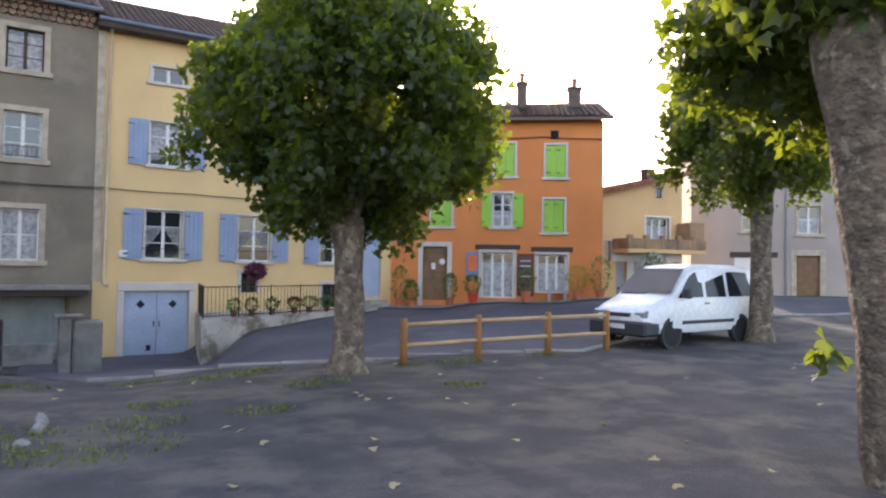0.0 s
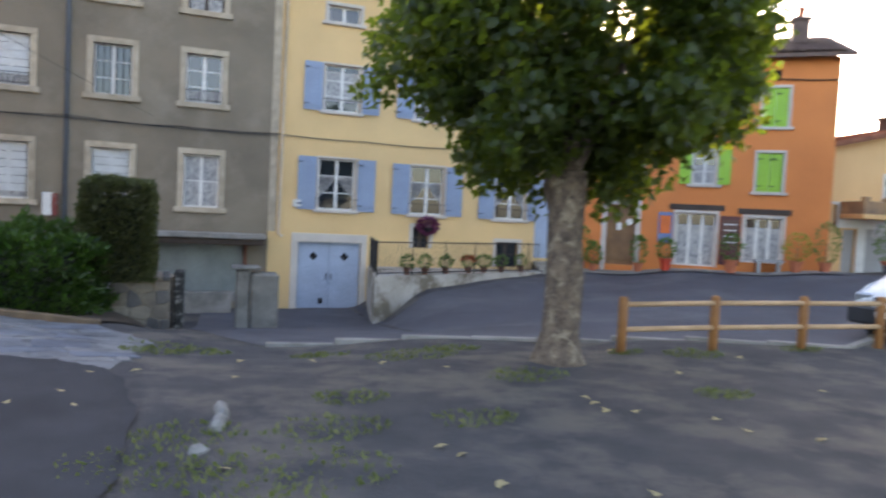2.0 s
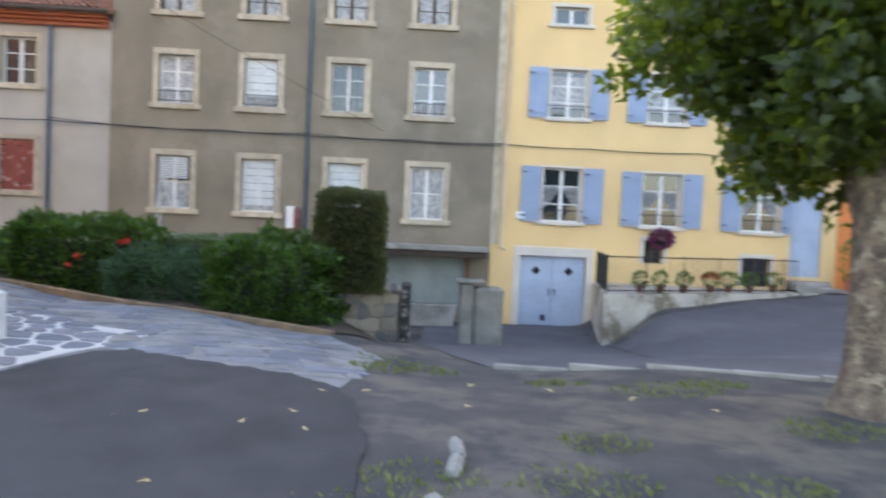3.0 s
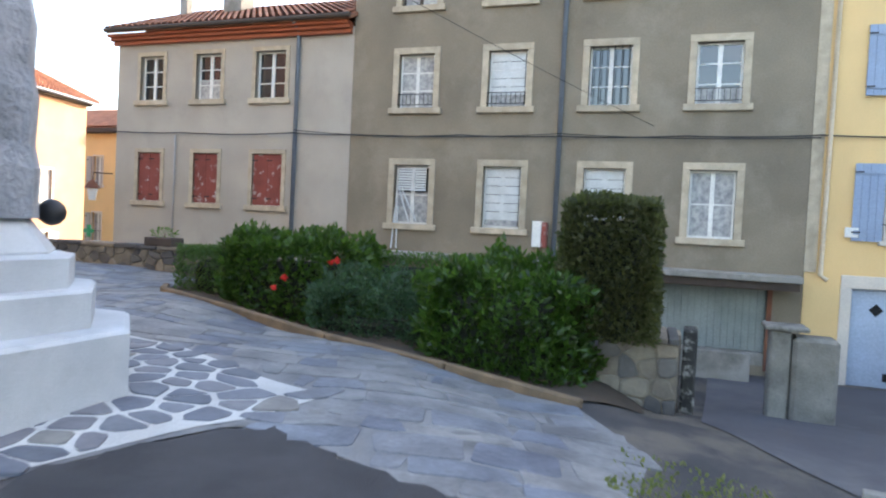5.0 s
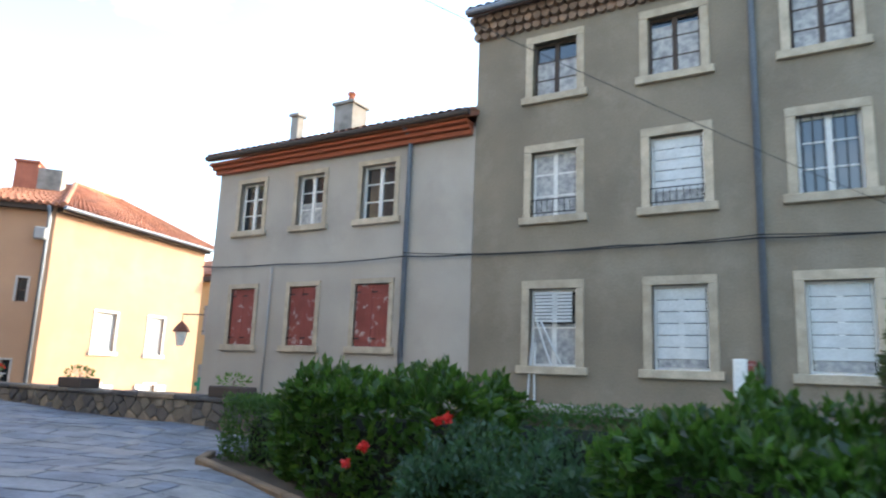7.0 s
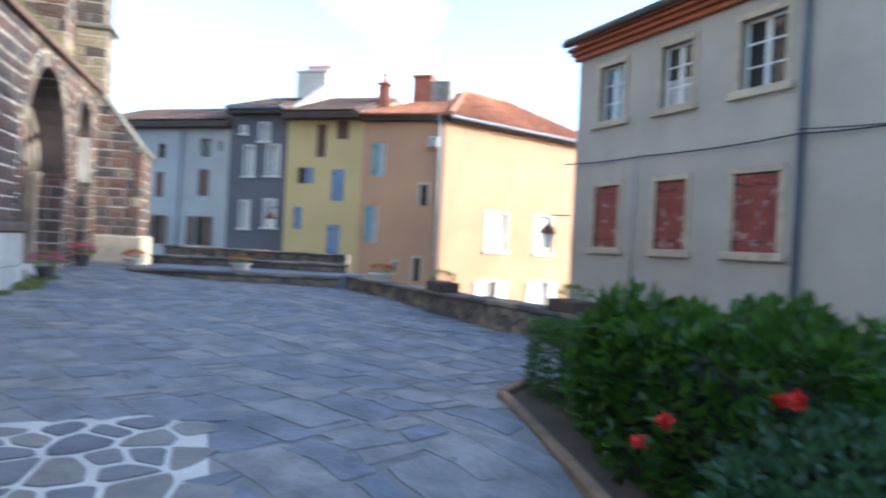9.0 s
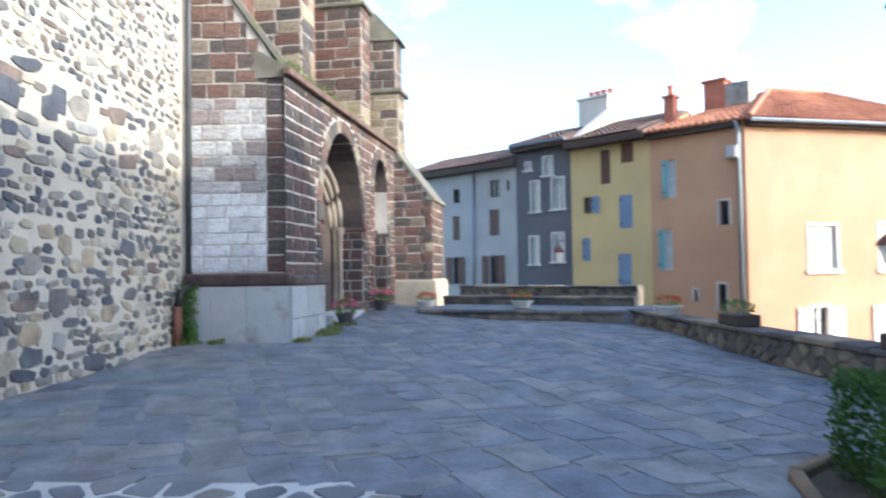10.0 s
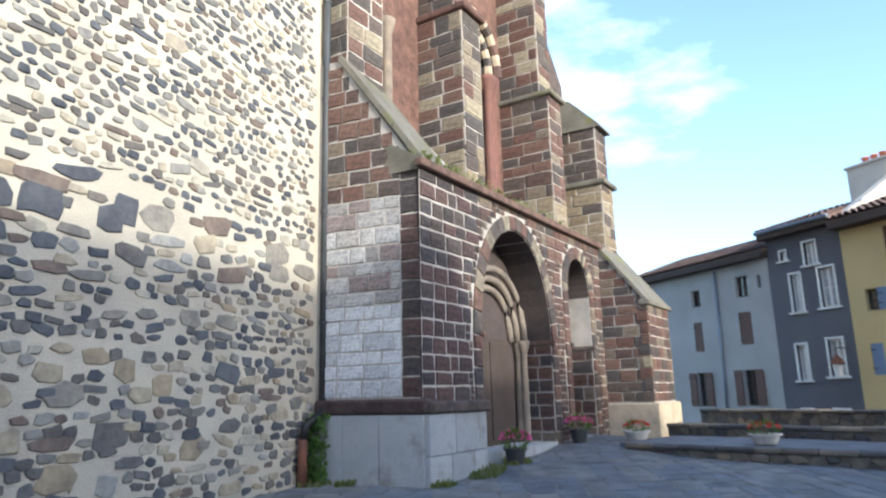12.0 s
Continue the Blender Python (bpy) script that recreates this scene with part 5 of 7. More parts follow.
def inside_arch(x0, x1, z0, z1):
    for s0, s1, sp, cr, zb in ARCHES:
        c, a = (s0 + s1) / 2, (s1 - s0) / 2 + 0.345
        for x in (x0, (x0 + x1) / 2, x1):
            for z in (z0, (z0 + z1) / 2, z1):
                if abs(x - c) < a and (z < sp or ((x - c) / a) ** 2 + ((z - sp) / (cr - sp + 0.34)) ** 2 < 1):
                    return True
    return False


for x0, x1, z0, z1 in ashlar(PL, PT - 0.9, 0.30, 0.46, rs):
    if inside_arch(x0, x1, z0 + 0.9, z1 + 0.9):
        # small stones fill up to the arch rings
        for k in range(4):
            for q in range(2):
                xa, xb, za, zb = x0 + (x1 - x0) * k / 4, x0 + (x1 - x0) * (k + 1) / 4, z0 + (z1 - z0) * q / 2 + 0.9, z0 + (z1 - z0) * (q + 1) / 2 + 0.9
                if not inside_arch(xa + 0.02, xb - 0.02, za, zb):
                    brick_obj("stone", RED_STONE, porch, FLIP, xa, xb, za, zb, rs.uniform(0.012, 0.03), 0.010)
    else:
        brick_obj("stone", BASALT if x0 < 1.9 else RED_STONE, porch, FLIP, x0, x1, z0 + 0.9, z1 + 0.9, rs.uniform(0.015, 0.035), 0.032 if x0 < 1.9 else 0.018)
# arch rings, and jamb stones under them
for s0, s1, sp, cr, zb in ARCHES:
    inner, outer = arch_profile(s0, s1, sp, cr, 20), arch_profile(s0 - 0.34, s1 + 0.34, sp, cr + 0.34, 20)
    for k in range(20):
        b = bmesh.new()
        quad4 = [inner[k], inner[k + 1], outer[k + 1], outer[k]]
        cxm, czm = sum(p[0] for p in quad4) / 4, sum(p[1] for p in quad4) / 4
        quad4 = [(cxm + (px - cxm) * 0.955, czm + (pz - czm) * 0.955) for px, pz in quad4]
        piece_bm(b, quad4, lambda a, c, hgt: (-a, hgt, c), 0.04, 0.015)
        part("voussoir", b, MIX_STONE, porch)
    for side_s in (s0 - 0.34, s1):
        z = 0.95
        while z < sp - 0.05:
            h = min(0.36, sp - z)
            brick_obj("jamb_stone", RED_STONE, porch, FLIP, side_s, side_s + 0.34, z, z + h, 0.04, 0.016)
            z += h
    part("impost", boxes((-s0 - 0.05, -s0 + 0.06, -0.85, 0.1, 3.36, 3.48), (-s1 - 0.06, -s1 + 0.05, -0.85, 0.1, 3.36, 3.48), bevel=0.02), MIX_STONE, porch)
# stones of the jamb sides seen through the arch, and the inner portal with its colonnettes
for s1 in (5.65, 8.45):
    for x0, x1, z0, z1 in ashlar(0.84, 2.4, 0.34, 0.5, rs):
        fm = Matrix.Translation((-s1, -0.85, 0.95)) @ Matrix.Rotation(radians(90), 4, "Z")
        brick_obj("reveal_stone", RED_STONE, porch, fm, x0, x1, z0, z1, 0.015, 0.016)
portal = bmesh.new()
for rr, yy in ((1.5, -0.62), (1.3, -0.72), (1.1, -0.8)):
    prof = arch_profile(3.9 - rr, 3.9 + rr, 3.45, 3.45 + rr * 1.1, 14)
    tube(portal, [(-a, yy, z) for a, z in prof], 0.09, 8)
PORTAL_STONE = mat("brown_portal_stone", (0.27, 0.22, 0.17), (0.17, 0.14, 0.115), 3.0, 0.85, 0.4, 25)
part("portal_arch", portal, PORTAL_STONE, porch, "moulded cream stone portal arch", smooth=True)
for a in (2.5, 5.3):
    for yy in (-0.6, -0.75):
        b = bmesh.new()
        lathe(b, [(0.14, 0), (0.14, 0.12), (0.09, 0.18), (0.085, 2.2), (0.12, 2.28), (0.16, 2.42), (0.16, 2.5)], 12, Matrix.Translation((-a, yy, 0.98)))
        part("colonnette", b, PORTAL_STONE, porch, smooth=True)
part("portal_door", boxes((-4.95, -2.85, -0.85, -0.80, 1.08, 3.5), (-4.9, -3.92, -0.80, -0.77, 1.2, 3.4), (-3.88, -2.9, -0.80, -0.77, 1.2, 3.4), bevel=0.01), DARK_WOOD, porch)

# left buttress: limewashed side, dark quoins, plinth and weathered slope
BT = thing("church_buttress", "limewashed stone buttress on a pale block plinth", "buttress", kind="structure")
core = bmesh.new()
prof = [(4.3, 0.3), (6.93, 0.3), (6.93, 6.45), (5.15, 9.0), (4.3, 9.0)]
va, vb = [core.verts.new((-17.28, y, z)) for y, z in prof], [core.verts.new((-19.2, y + (0.3 if y > 6 else 0), z)) for y, z in prof]
for k in range(5):
    core.faces.new((va[k], va[(k + 1) % 5], vb[(k + 1) % 5], vb[k]))
core.faces.new(va); core.faces.new(vb[::-1])
part("core", core, LIME_MORTAR, BT)
BM_ = Matrix.Translation((-17.28, 0, 0)) @ Matrix.Rotation(radians(90), 4, "Z")     # stones face +x, run along y
WHITE_LOW = palette_mat("bright_limewash", [(0.68, 0.69, 0.72), (0.62, 0.63, 0.66), (0.72, 0.73, 0.75), (0.55, 0.56, 0.59)], 0.92, 0.9, 12, "object", 0.62, 6.0)
GREY_LIME = palette_mat("worn_limewash", [(0.40, 0.385, 0.385), (0.33, 0.31, 0.31), (0.47, 0.46, 0.46), (0.28, 0.23, 0.225), (0.43, 0.41, 0.40), (0.52, 0.51, 0.51)], 0.92, 0.9, 12, "object", 0.5, 6.0)
for x0, x1, z0, z1 in ashlar(1.72, 3.75, 0.30, 0.44, rs, 0.5):
    brick_obj("stone", WHITE_LOW if z1 < 1.75 and rs.random() < 0.9 else GREY_LIME, BT, BM_, 4.8 + x0, 4.8 + x1, 2.2 + z0, 2.2 + z1, rs.uniform(0.01, 0.03), 0.014)
for x0, x1, z0, z1 in ashlar(0.42, 4.2, 0.32, 0.42, rs):
    brick_obj("quoin", BASALT, BT, BM_, 6.52 + x0, 6.52 + x1, 2.2 + z0, 2.2 + z1, rs.uniform(0.02, 0.035), 0.014)
for x0, x1, z0, z1 in ashlar(1.72, 2.9, 0.34, 0.45, rs):
    zt = 5.95 + z1
    ymax = 6.93 - max(0.0, zt - 6.45) * 0.70
    if 4.8 + x0 < ymax - 0.1:
        brick_obj("stone", RED_STONE, BT, BM_, 4.8 + x0, min(4.8 + x1, ymax), 5.95 + z0, 5.95 + z1, rs.uniform(0.01, 0.03), 0.014)
cop = bmesh.new()
for k in range(6):
    f0, f1 = k / 6, (k + 0.97) / 6
    y0, z0, y1, z1 = 6.99 - 1.84 * f0, 6.47 + 2.55 * f0, 6.99 - 1.84 * f1, 6.47 + 2.55 * f1
    q = [(-17.2, y0, z0), (-19.0, y0, z0), (-19.0, y1, z1), (-17.2, y1, z1)]
    lo = [cop.verts.new(v) for v in q]
    hi = [cop.verts.new((v[0], v[1] + 0.07, v[2] + 0.10)) for v in q]
    cop.faces.new(lo[::-1]); cop.faces.new(hi)
    for i in range(4):
        cop.faces.new((lo[i], lo[(i + 1) % 4], hi[(i + 1) % 4], hi[i]))
part("weathering_slabs", cop, MOSSY, BT)
part("ledge", boxes((-19.0, -17.12, 4.75, 7.05, 1.9, 2.18), bevel=0.05), BASALT, BT)
for k, (y0, y1) in enumerate(((4.8, 5.35), (5.36, 6.1), (6.11, 6.98))):
    part("plinth_block", boxes((-17.6, -17.15, y0, y1, 0.4, 1.9), bevel=0.012), GREY_STONE, BT)
for s0, s1, z0, z1 in ((0.0, 0.85, 1.2, 1.9), (0.86, 2.0, 1.2, 1.9), (0.0, 0.7, 0.4, 1.19), (0.71, 1.5, 0.4, 1.19), (1.51, 2.0, 0.4, 1.19)):
    bb = boxes((-s1, -s0, -0.1, 0.14, z0, z1), bevel=0.012)
    bmesh.ops.transform(bb, matrix=PM, verts=bb.verts)
    part("plinth_block", bb, GREY_STONE, BT)
bb = boxes((-2.1, -0.02, -0.1, 0.2, 1.9, 2.12), bevel=0.04)
bmesh.ops.transform(bb, matrix=PM, verts=bb.verts)
part("ledge", bb, BASALT, BT)

# right buttress of the porch
RB = thing("right_buttress", "stepped red stone buttress beside the porch", "buttress", at=PM, kind="structure")
core = bmesh.new()
prof = [(-2.0, 0.5), (1.35, 0.5), (1.35, 4.7), (0.0, 6.5), (-2.0, 6.5)]
va, vb = [core.verts.new((-9.42, y, z)) for y, z in prof], [core.verts.new((-11.6, y, z)) for y, z in prof]
for k in range(5):
    core.faces.new((va[k], va[(k + 1) % 5], vb[(k + 1) % 5], vb[k]))
core.faces.new(va); core.faces.new(vb[::-1])
part("core", core, LIME_MORTAR, RB)
RM = Matrix.Translation((-9.42, 0, 0)) @ Matrix.Rotation(radians(90), 4, "Z")
for x0, x1, z0, z1 in ashlar(1.35, 4.6, 0.31, 0.48, rs):
    zt = 1.9 + z1
    ymax = 1.35 - max(0.0, zt - 4.7) * 0.75
    if x0 < ymax - 0.1:
        brick_obj("stone", RED_STONE, RB, RM, x0, min(x1, ymax), 1.9 + z0, 1.9 + z1, rs.uniform(0.01, 0.03), 0.014)
for z in np.arange(1.9, 4.6, 0.32):
    brick_obj("quoin", MIX_STONE, RB, RM, 1.0 if int(z * 10) % 2 else 1.1, 1.37, z, z + 0.31, 0.036, 0.014)
for x0, x1, z0, z1 in ashlar(2.1, 2.8, 0.31, 0.5, rs):
    brick_obj("stone", RED_STONE, RB, Matrix.Translation((-9.45, 1.35, 0)) @ FLIP, x0, x1, 1.9 + z0, 1.9 + z1, rs.uniform(0.01, 0.03), 0.014)
part("plinth", boxes((-11.7, -9.3, -0.02, 1.48, 0.6, 1.88), bevel=0.03), CREAM_STONE, RB)
part("cap_slab", boxes((-11.7, -9.34, 1.12, 1.45, 4.62, 4.76), bevel=0.02), MOSSY, RB)

slope_ = bmesh.new()
pp = [(1.45, 4.68), (-0.05, 6.62), (-0.05, 6.48), (1.37, 4.66)]
va, vb = [slope_.verts.new((-9.36, y, z)) for y, z in pp], [slope_.verts.new((-11.66, y, z)) for y, z in pp]
for k in range(4):
    slope_.faces.new((va[k], va[(k + 1) % 4], vb[(k + 1) % 4], vb[k]))
slope_.faces.new(va); slope_.faces.new(vb[::-1])
part("weathering_slab", slope_, MOSSY, RB)

# upper west front
CREAM_MIX = palette_mat("cream_church_stone", [(0.27, 0.215, 0.145), (0.23, 0.175, 0.115), (0.29, 0.24, 0.17), (0.09, 0.07, 0.062), (0.25, 0.20, 0.14)], 0.88, 0.8, 16, "object", 0.6, 4.0)
DARK_MIX = palette_mat("dark_church_stone", [(0.10, 0.075, 0.066), (0.075, 0.064, 0.06), (0.16, 0.11, 0.085), (0.09, 0.07, 0.062)], 0.88, 0.8, 16, "object", 0.55, 4.0)
RED_COLUMN = mat("dark_red_column_stone", (0.17, 0.075, 0.06), (0.12, 0.058, 0.048), 3.0, 0.8, 0.3, 25)
UP = thing("church_front", "tall banded red and black stone church front", "church", at=PM, kind="structure")
part("front_wall", boxes((-8.2, 0.02, -3.2, -2.35, 5.5, 15.2)), RED_STONE, UP)
gab = bmesh.new()
for yv in (-3.2, -2.35):
    gab.faces.new([gab.verts.new((x, yv, z)) for x, z in ((0.02, 15.2), (0.02, 24.0), (-5.9, 22.0), (-13.4, 13.9), (-13.4, 5.5), (-8.2, 5.5), (-8.2, 15.2))])
part("gable", gab, RED_STONE, UP)


def upper_pier(s0, s1, z0, z1, proud, material, slope=0.0):
    c = part("pier", boxes((-s1, -s0, -2.4, proud - 0.04, z0, z1)), LIME_MORTAR, UP)
    for x0, x1, a, b_ in ashlar(s1 - s0, z1 - z0, 0.36, 0.62, rs):
        brick_obj("stone", material, c, Matrix.Translation((0, proud - 0.04, 0)) @ FLIP, s0 + x0, s0 + x1, z0 + a, z0 + b_, rs.uniform(0.01, 0.03), 0.012)
    fm = Matrix.Translation((-s0, 0, 0)) @ Matrix.Rotation(radians(90), 4, "Z")
    for x0, x1, a, b_ in ashlar(2.34 + proud, z1 - z0, 0.36, 0.6, rs):
        brick_obj("stone", material, c, fm, x0 - 2.4, x1 - 2.4, z0 + a, z0 + b_, rs.uniform(0.01, 0.03), 0.012)
    return c


upper_pier(3.5, 4.4, 6.9, 8.3, -0.96, CREAM_MIX)
upper_pier(3.5, 4.4, 8.3, 11.8, -0.96, MIX_STONE)
part("pier_cap", boxes((-4.5, -3.4, -2.4, -0.84, 11.8, 12.0), bevel=0.04), RED_STONE, UP)
upper_pier(3.55, 4.35, 12.0, 16.0, -1.2, RED_STONE)
upper_pier(8.05, 8.95, 7.0, 7.9, -0.66, CREAM_MIX)
upper_pier(8.05, 8.95, 7.9, 11.1, -0.66, RED_STONE)
part("pier_cap", boxes((-9.08, -7.93, -2.4, -0.54, 11.1, 11.26), bevel=0.04), MOSSY, UP)
upper_pier(8.1, 8.95, 11.26, 15.5, -0.95, MIX_STONE)
upper_pier(10.3, 11.3, 6.3, 8.7, 0.04, CREAM_MIX)
part("pier_cap", boxes((-11.42, -10.18, -2.4, 0.16, 8.7, 8.88), bevel=0.04), MOSSY, UP)
upper_pier(10.34, 11.26, 8.88, 10.7, -0.06, DARK_MIX)
sl = bmesh.new()
pp = [(0.08, 10.72), (-0.9, 11.75), (-2.4, 12.1), (-2.4, 10.7), (0.08, 10.66)]
va, vb = [sl.verts.new((-10.26, y, z)) for y, z in pp], [sl.verts.new((-11.36, y, z)) for y, z in pp]
for k in range(5):
    sl.faces.new((va[k], va[(k + 1) % 5], vb[(k + 1) % 5], vb[k]))
sl.faces.new(va); sl.faces.new(vb[::-1])
part("pier_slope", sl, MOSSY, UP)
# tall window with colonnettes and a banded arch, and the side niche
# flat near-black panel on the wall: the window's shade as colour
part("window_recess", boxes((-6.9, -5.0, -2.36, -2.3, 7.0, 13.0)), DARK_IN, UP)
part("mullion", boxes(*[(-x - 0.03, -x + 0.03, -2.3, -2.26, 7.4, 12.6) for x in (5.4, 5.8, 6.2)], *[(-6.6, -5.0, -2.29, -2.27, z, z + 0.04) for z in (8.4, 9.4, 10.4, 11.4)]), BLACK_IRON, UP)
for s in (4.85, 6.75, 7.0):
    b = bmesh.new()
    lathe(b, [(0.22, 0), (0.2, 0.2), (0.16, 0.3), (0.15, 3.7), (0.2, 3.85), (0.27, 4.1), (0.27, 4.25)], 14, Matrix.Translation((-s, -2.1, 7.3)))
    part("colonnette", b, RED_COLUMN, UP, smooth=True)
for rr, k0 in ((1.05, 0), (1.35, 1)):
    prof = arch_profile(5.8 - rr, 5.8 + rr, 11.6, 11.6 + rr * 1.15, 14)
    for k in range(14):
        (a0, z0), (a1, z1) = prof[k], prof[k + 1]
        b = bmesh.new()
        tube(b, [(-a0, -2.1 + 0.15 * k0, z0), (-a1, -2.1 + 0.15 * k0, z1)], 0.16, 8)
        part("voussoir", b, CREAM_STONE if (k + k0) % 2 else BASALT, UP)
b = bmesh.new()
lathe(b, [(0.2, 0), (0.18, 0.2), (0.13, 0.3), (0.12, 3.2), (0.17, 3.35), (0.22, 3.6)], 12, Matrix.Translation((-1.75, -2.05, 7.4)))
part("colonnette", b, PORTAL_STONE, UP, smooth=True)
for x0, x1, z0, z1 in ashlar(2.1, 7.0, 0.36, 0.55, rs):
    brick_obj("stone", RED_STONE, UP, Matrix.Translation((0, -2.35, 0)) @ FLIP, 0.0 + x0, 0.0 + x1, 8.0 + z0, 8.0 + z1, rs.uniform(0.01, 0.03), 0.014)
sidef = Matrix.Translation((0.0, 0, 0)) @ Matrix.Rotation(radians(90), 4, "Z")
part("return_wall", boxes((-1.2, 0.0, -3.0, -1.75, 8.6, 15.0)), LIME_MORTAR, UP)
for x0, x1, z0, z1 in ashlar(1.2, 6.4, 0.36, 0.5, rs):
    brick_obj("stone", MIX_STONE, UP, sidef, -2.95 + x0, -2.95 + x1, 8.6 + z0, 8.6 + z1, rs.uniform(0.01, 0.03), 0.014)
for x0, x1, z0, z1 in ashlar(1.2, 6.4, 0.36, 0.6, rs):
    brick_obj("stone", MIX_STONE, UP, Matrix.Translation((0, -1.75, 0)) @ FLIP, x0, x1, 8.6 + z0, 8.6 + z1, rs.uniform(0.01, 0.03), 0.014)

# ---- monument ----
MC = Vector((-5.3, 7.2, 0))
MZ = lift(-5.3, 7.2)
mon = thing("monument", "pale granite stepped octagonal war memorial with rough shaft", "monument", at=Matrix.Translation((MC.x, MC.y, 0)) @ Matrix.Rotation(radians(22.5), 4, "Z"))


def octo(r0, r1, z0, z1, bevel=0.03, sides=8):
    b = bmesh.new()
    lathe(b, [(r0, z0), (r0, z1 - bevel), (r1, z1)], sides)
    return b


WHITE_GRANITE = mat("pale_granite", (0.46, 0.48, 0.50), (0.36, 0.38, 0.40), 2.0, 0.7, 0.5, 110, stain=(0.24, 0.25, 0.26), stain_scale=1.5, stain_at=(0.6, 0.8))
part("lower_step", octo(1.58, 1.53, MZ - 0.3, 0.87), WHITE_GRANITE, mon)
part("middle_step", octo(1.24, 1.2, 0.87, 1.21), WHITE_GRANITE, mon)
part("upper_step", octo(1.04, 0.88, 1.21, 1.5), WHITE_GRANITE, mon)
part("base_block", octo(0.86, 0.64, 1.5, 1.8, 0.28), WHITE_GRANITE, mon)
sh = bmesh.new()
prof = [(0.72, 1.8)] + [(0.72 - 0.010 * k + 0.02 * ((k * 7) % 3 - 1), 1.8 + 0.22 * k) for k in range(1, 22)]
lathe(sh, prof, 8)
part("shaft", sh, mat("rough_granite", (0.26, 0.27, 0.30), (0.17, 0.18, 0.20), 3.0, 0.85, 0.9, 18, bump_dist=0.05), mon, "rough-hewn grey granite shaft")
for ang in (-45, 45, 135, -135):
    b = bmesh.new()
    bmesh.ops.create_icosphere(b, subdivisions=2, radius=0.13, matrix=Matrix.Translation((0.82 * math.cos(radians(ang)), 0.82 * math.sin(radians(ang)), 1.86)))
    part("iron_ball", b, BLACK_IRON, mon, smooth=True)

# ---- terrace walls ----
EARTH_MORTAR = mat("brown_earth_mortar", (0.22, 0.185, 0.145), (0.13, 0.11, 0.09), 4.0, 0.95, 0.6, 30)


def stone_wall(name, label, p0, p1, base, top, thick, sx=0.34, sy=0.2, seed=1, pieces=60, cap=True):
    """A low field-stone wall from p0 to p1: mortar core, single stones on the near face, and a coping of slabs."""
    r = random.Random(seed)
    L = math.hypot(p1[0] - p0[0], p1[1] - p0[1])
    w = thing(name, label, "stone wall", at=pose(p0[0], p0[1], 0, 0, 0, math.degrees(math.atan2(p1[1] - p0[1], p1[0] - p0[0]))), kind="structure")
    part("core", boxes((0, L, 0.03, thick, base - 0.4, top - 0.08)), EARTH_MORTAR, w)
    jb, k = bmesh.new(), 0
    for face_y, sgn in ((0.03, -1), (thick, 1)):
        for poly in cells(L, top - 0.08 - base + 0.15, sx, sy, 0.36, r):
            poly = soften(shrink(poly, 0.012), 0.15)
            put = lambda a, b, hgt, fy=face_y, s=sgn: (a, fy + s * hgt, base - 0.15 + b)
            if k < pieces and sgn < 0:
                k += 1
                b = bmesh.new()
                piece_bm(b, poly, put, r.uniform(0.02, 0.06), 0.03)
                part("stone", b, WALL_STONE, w)
            else:
                piece_bm(jb, poly, put, r.uniform(0.02, 0.06), 0.03)
    if len(jb.verts):
        tagged(part("far_stones", jb, WALL_STONE_JOINED, w), kind="stuff")
    if cap:
        x = 0.0
        while x < L:
            l = min(r.uniform(0.5, 0.95), L - x)
            part("coping_slab", boxes((x + 0.008, x + l - 0.008, -0.05, thick + 0.05, top - 0.08, top + r.uniform(-0.01, 0.015)), bevel=0.015), WALL_STONE, w)
            x += l
    return w


stone_wall("terrace_wall_1", "low field-stone parapet around the church terrace", (-20.4, 15.0), (-9.6, 15.75), 0.68, 1.12, 0.45, seed=2, pieces=60)
stone_wall("terrace_wall_2", "low field-stone terrace step wall", (-22.1, 9.6), (-20.0, 14.75), 0.8, 1.08, 0.6, seed=3, pieces=60)
stone_wall("terrace_wall_3", "low field-stone wall behind the terrace steps", (-25.2, 10.2), (-22.0, 15.6), 0.9, 1.36, 0.5, seed=4, pieces=40)
stone_wall("terrace_wall_4", "low field-stone parapet at the terrace's far end", (-29.6, 10.8), (-25.2, 16.6), 1.1, 1.6, 0.45, seed=6, pieces=30)
b = boxes((-0.2, 6.2, -0.02, 2.6, 0.6, 1.12))
solid("terrace_step", b, PAVE, "raised stone terrace step beside the church square", "step", kind="structure", at=pose(-22.1, 9.6, 0.0, 0, 0, math.degrees(math.atan2(5.15, 2.1))) @ Matrix.Translation((0, 0.1, -0.02)))

# the garden's end wall and the gate pillar
stone_wall("garden_wall", "short field-stone garden end wall", (-0.5, 14.2), (0.70, 14.25), -0.75, 0.42, 0.5, 0.36, 0.25, 7, 40)
stone_wall("garden_wall_2", "field-stone garden wall under the hedge column", (-0.4, 12.75), (0.68, 12.8), -0.6, 0.55, 1.2, 0.42, 0.27, 9, 40)
gp = thing("gate_pillar", "weathered concrete gate pillar with a flat cap", "pillar")
WEATHERED = mat("lichened_concrete", (0.24, 0.225, 0.20), (0.14, 0.13, 0.115), 2.5, 0.9, 0.6, 30, stain=(0.055, 0.05, 0.045), stain_scale=2.0, stain_at=(0.5, 0.66))
part("shaft", boxes((2.38, 3.05, 15.2, 15.75, -1.1, 0.42), bevel=0.06), WEATHERED, gp)
part("side_block", boxes((2.05, 2.36, 15.25, 15.7, -1.1, 0.5), bevel=0.03), WEATHERED, gp)
part("cap", boxes((1.95, 2.6, 15.15, 15.8, 0.505, 0.58), bevel=0.02), WEATHERED, gp)
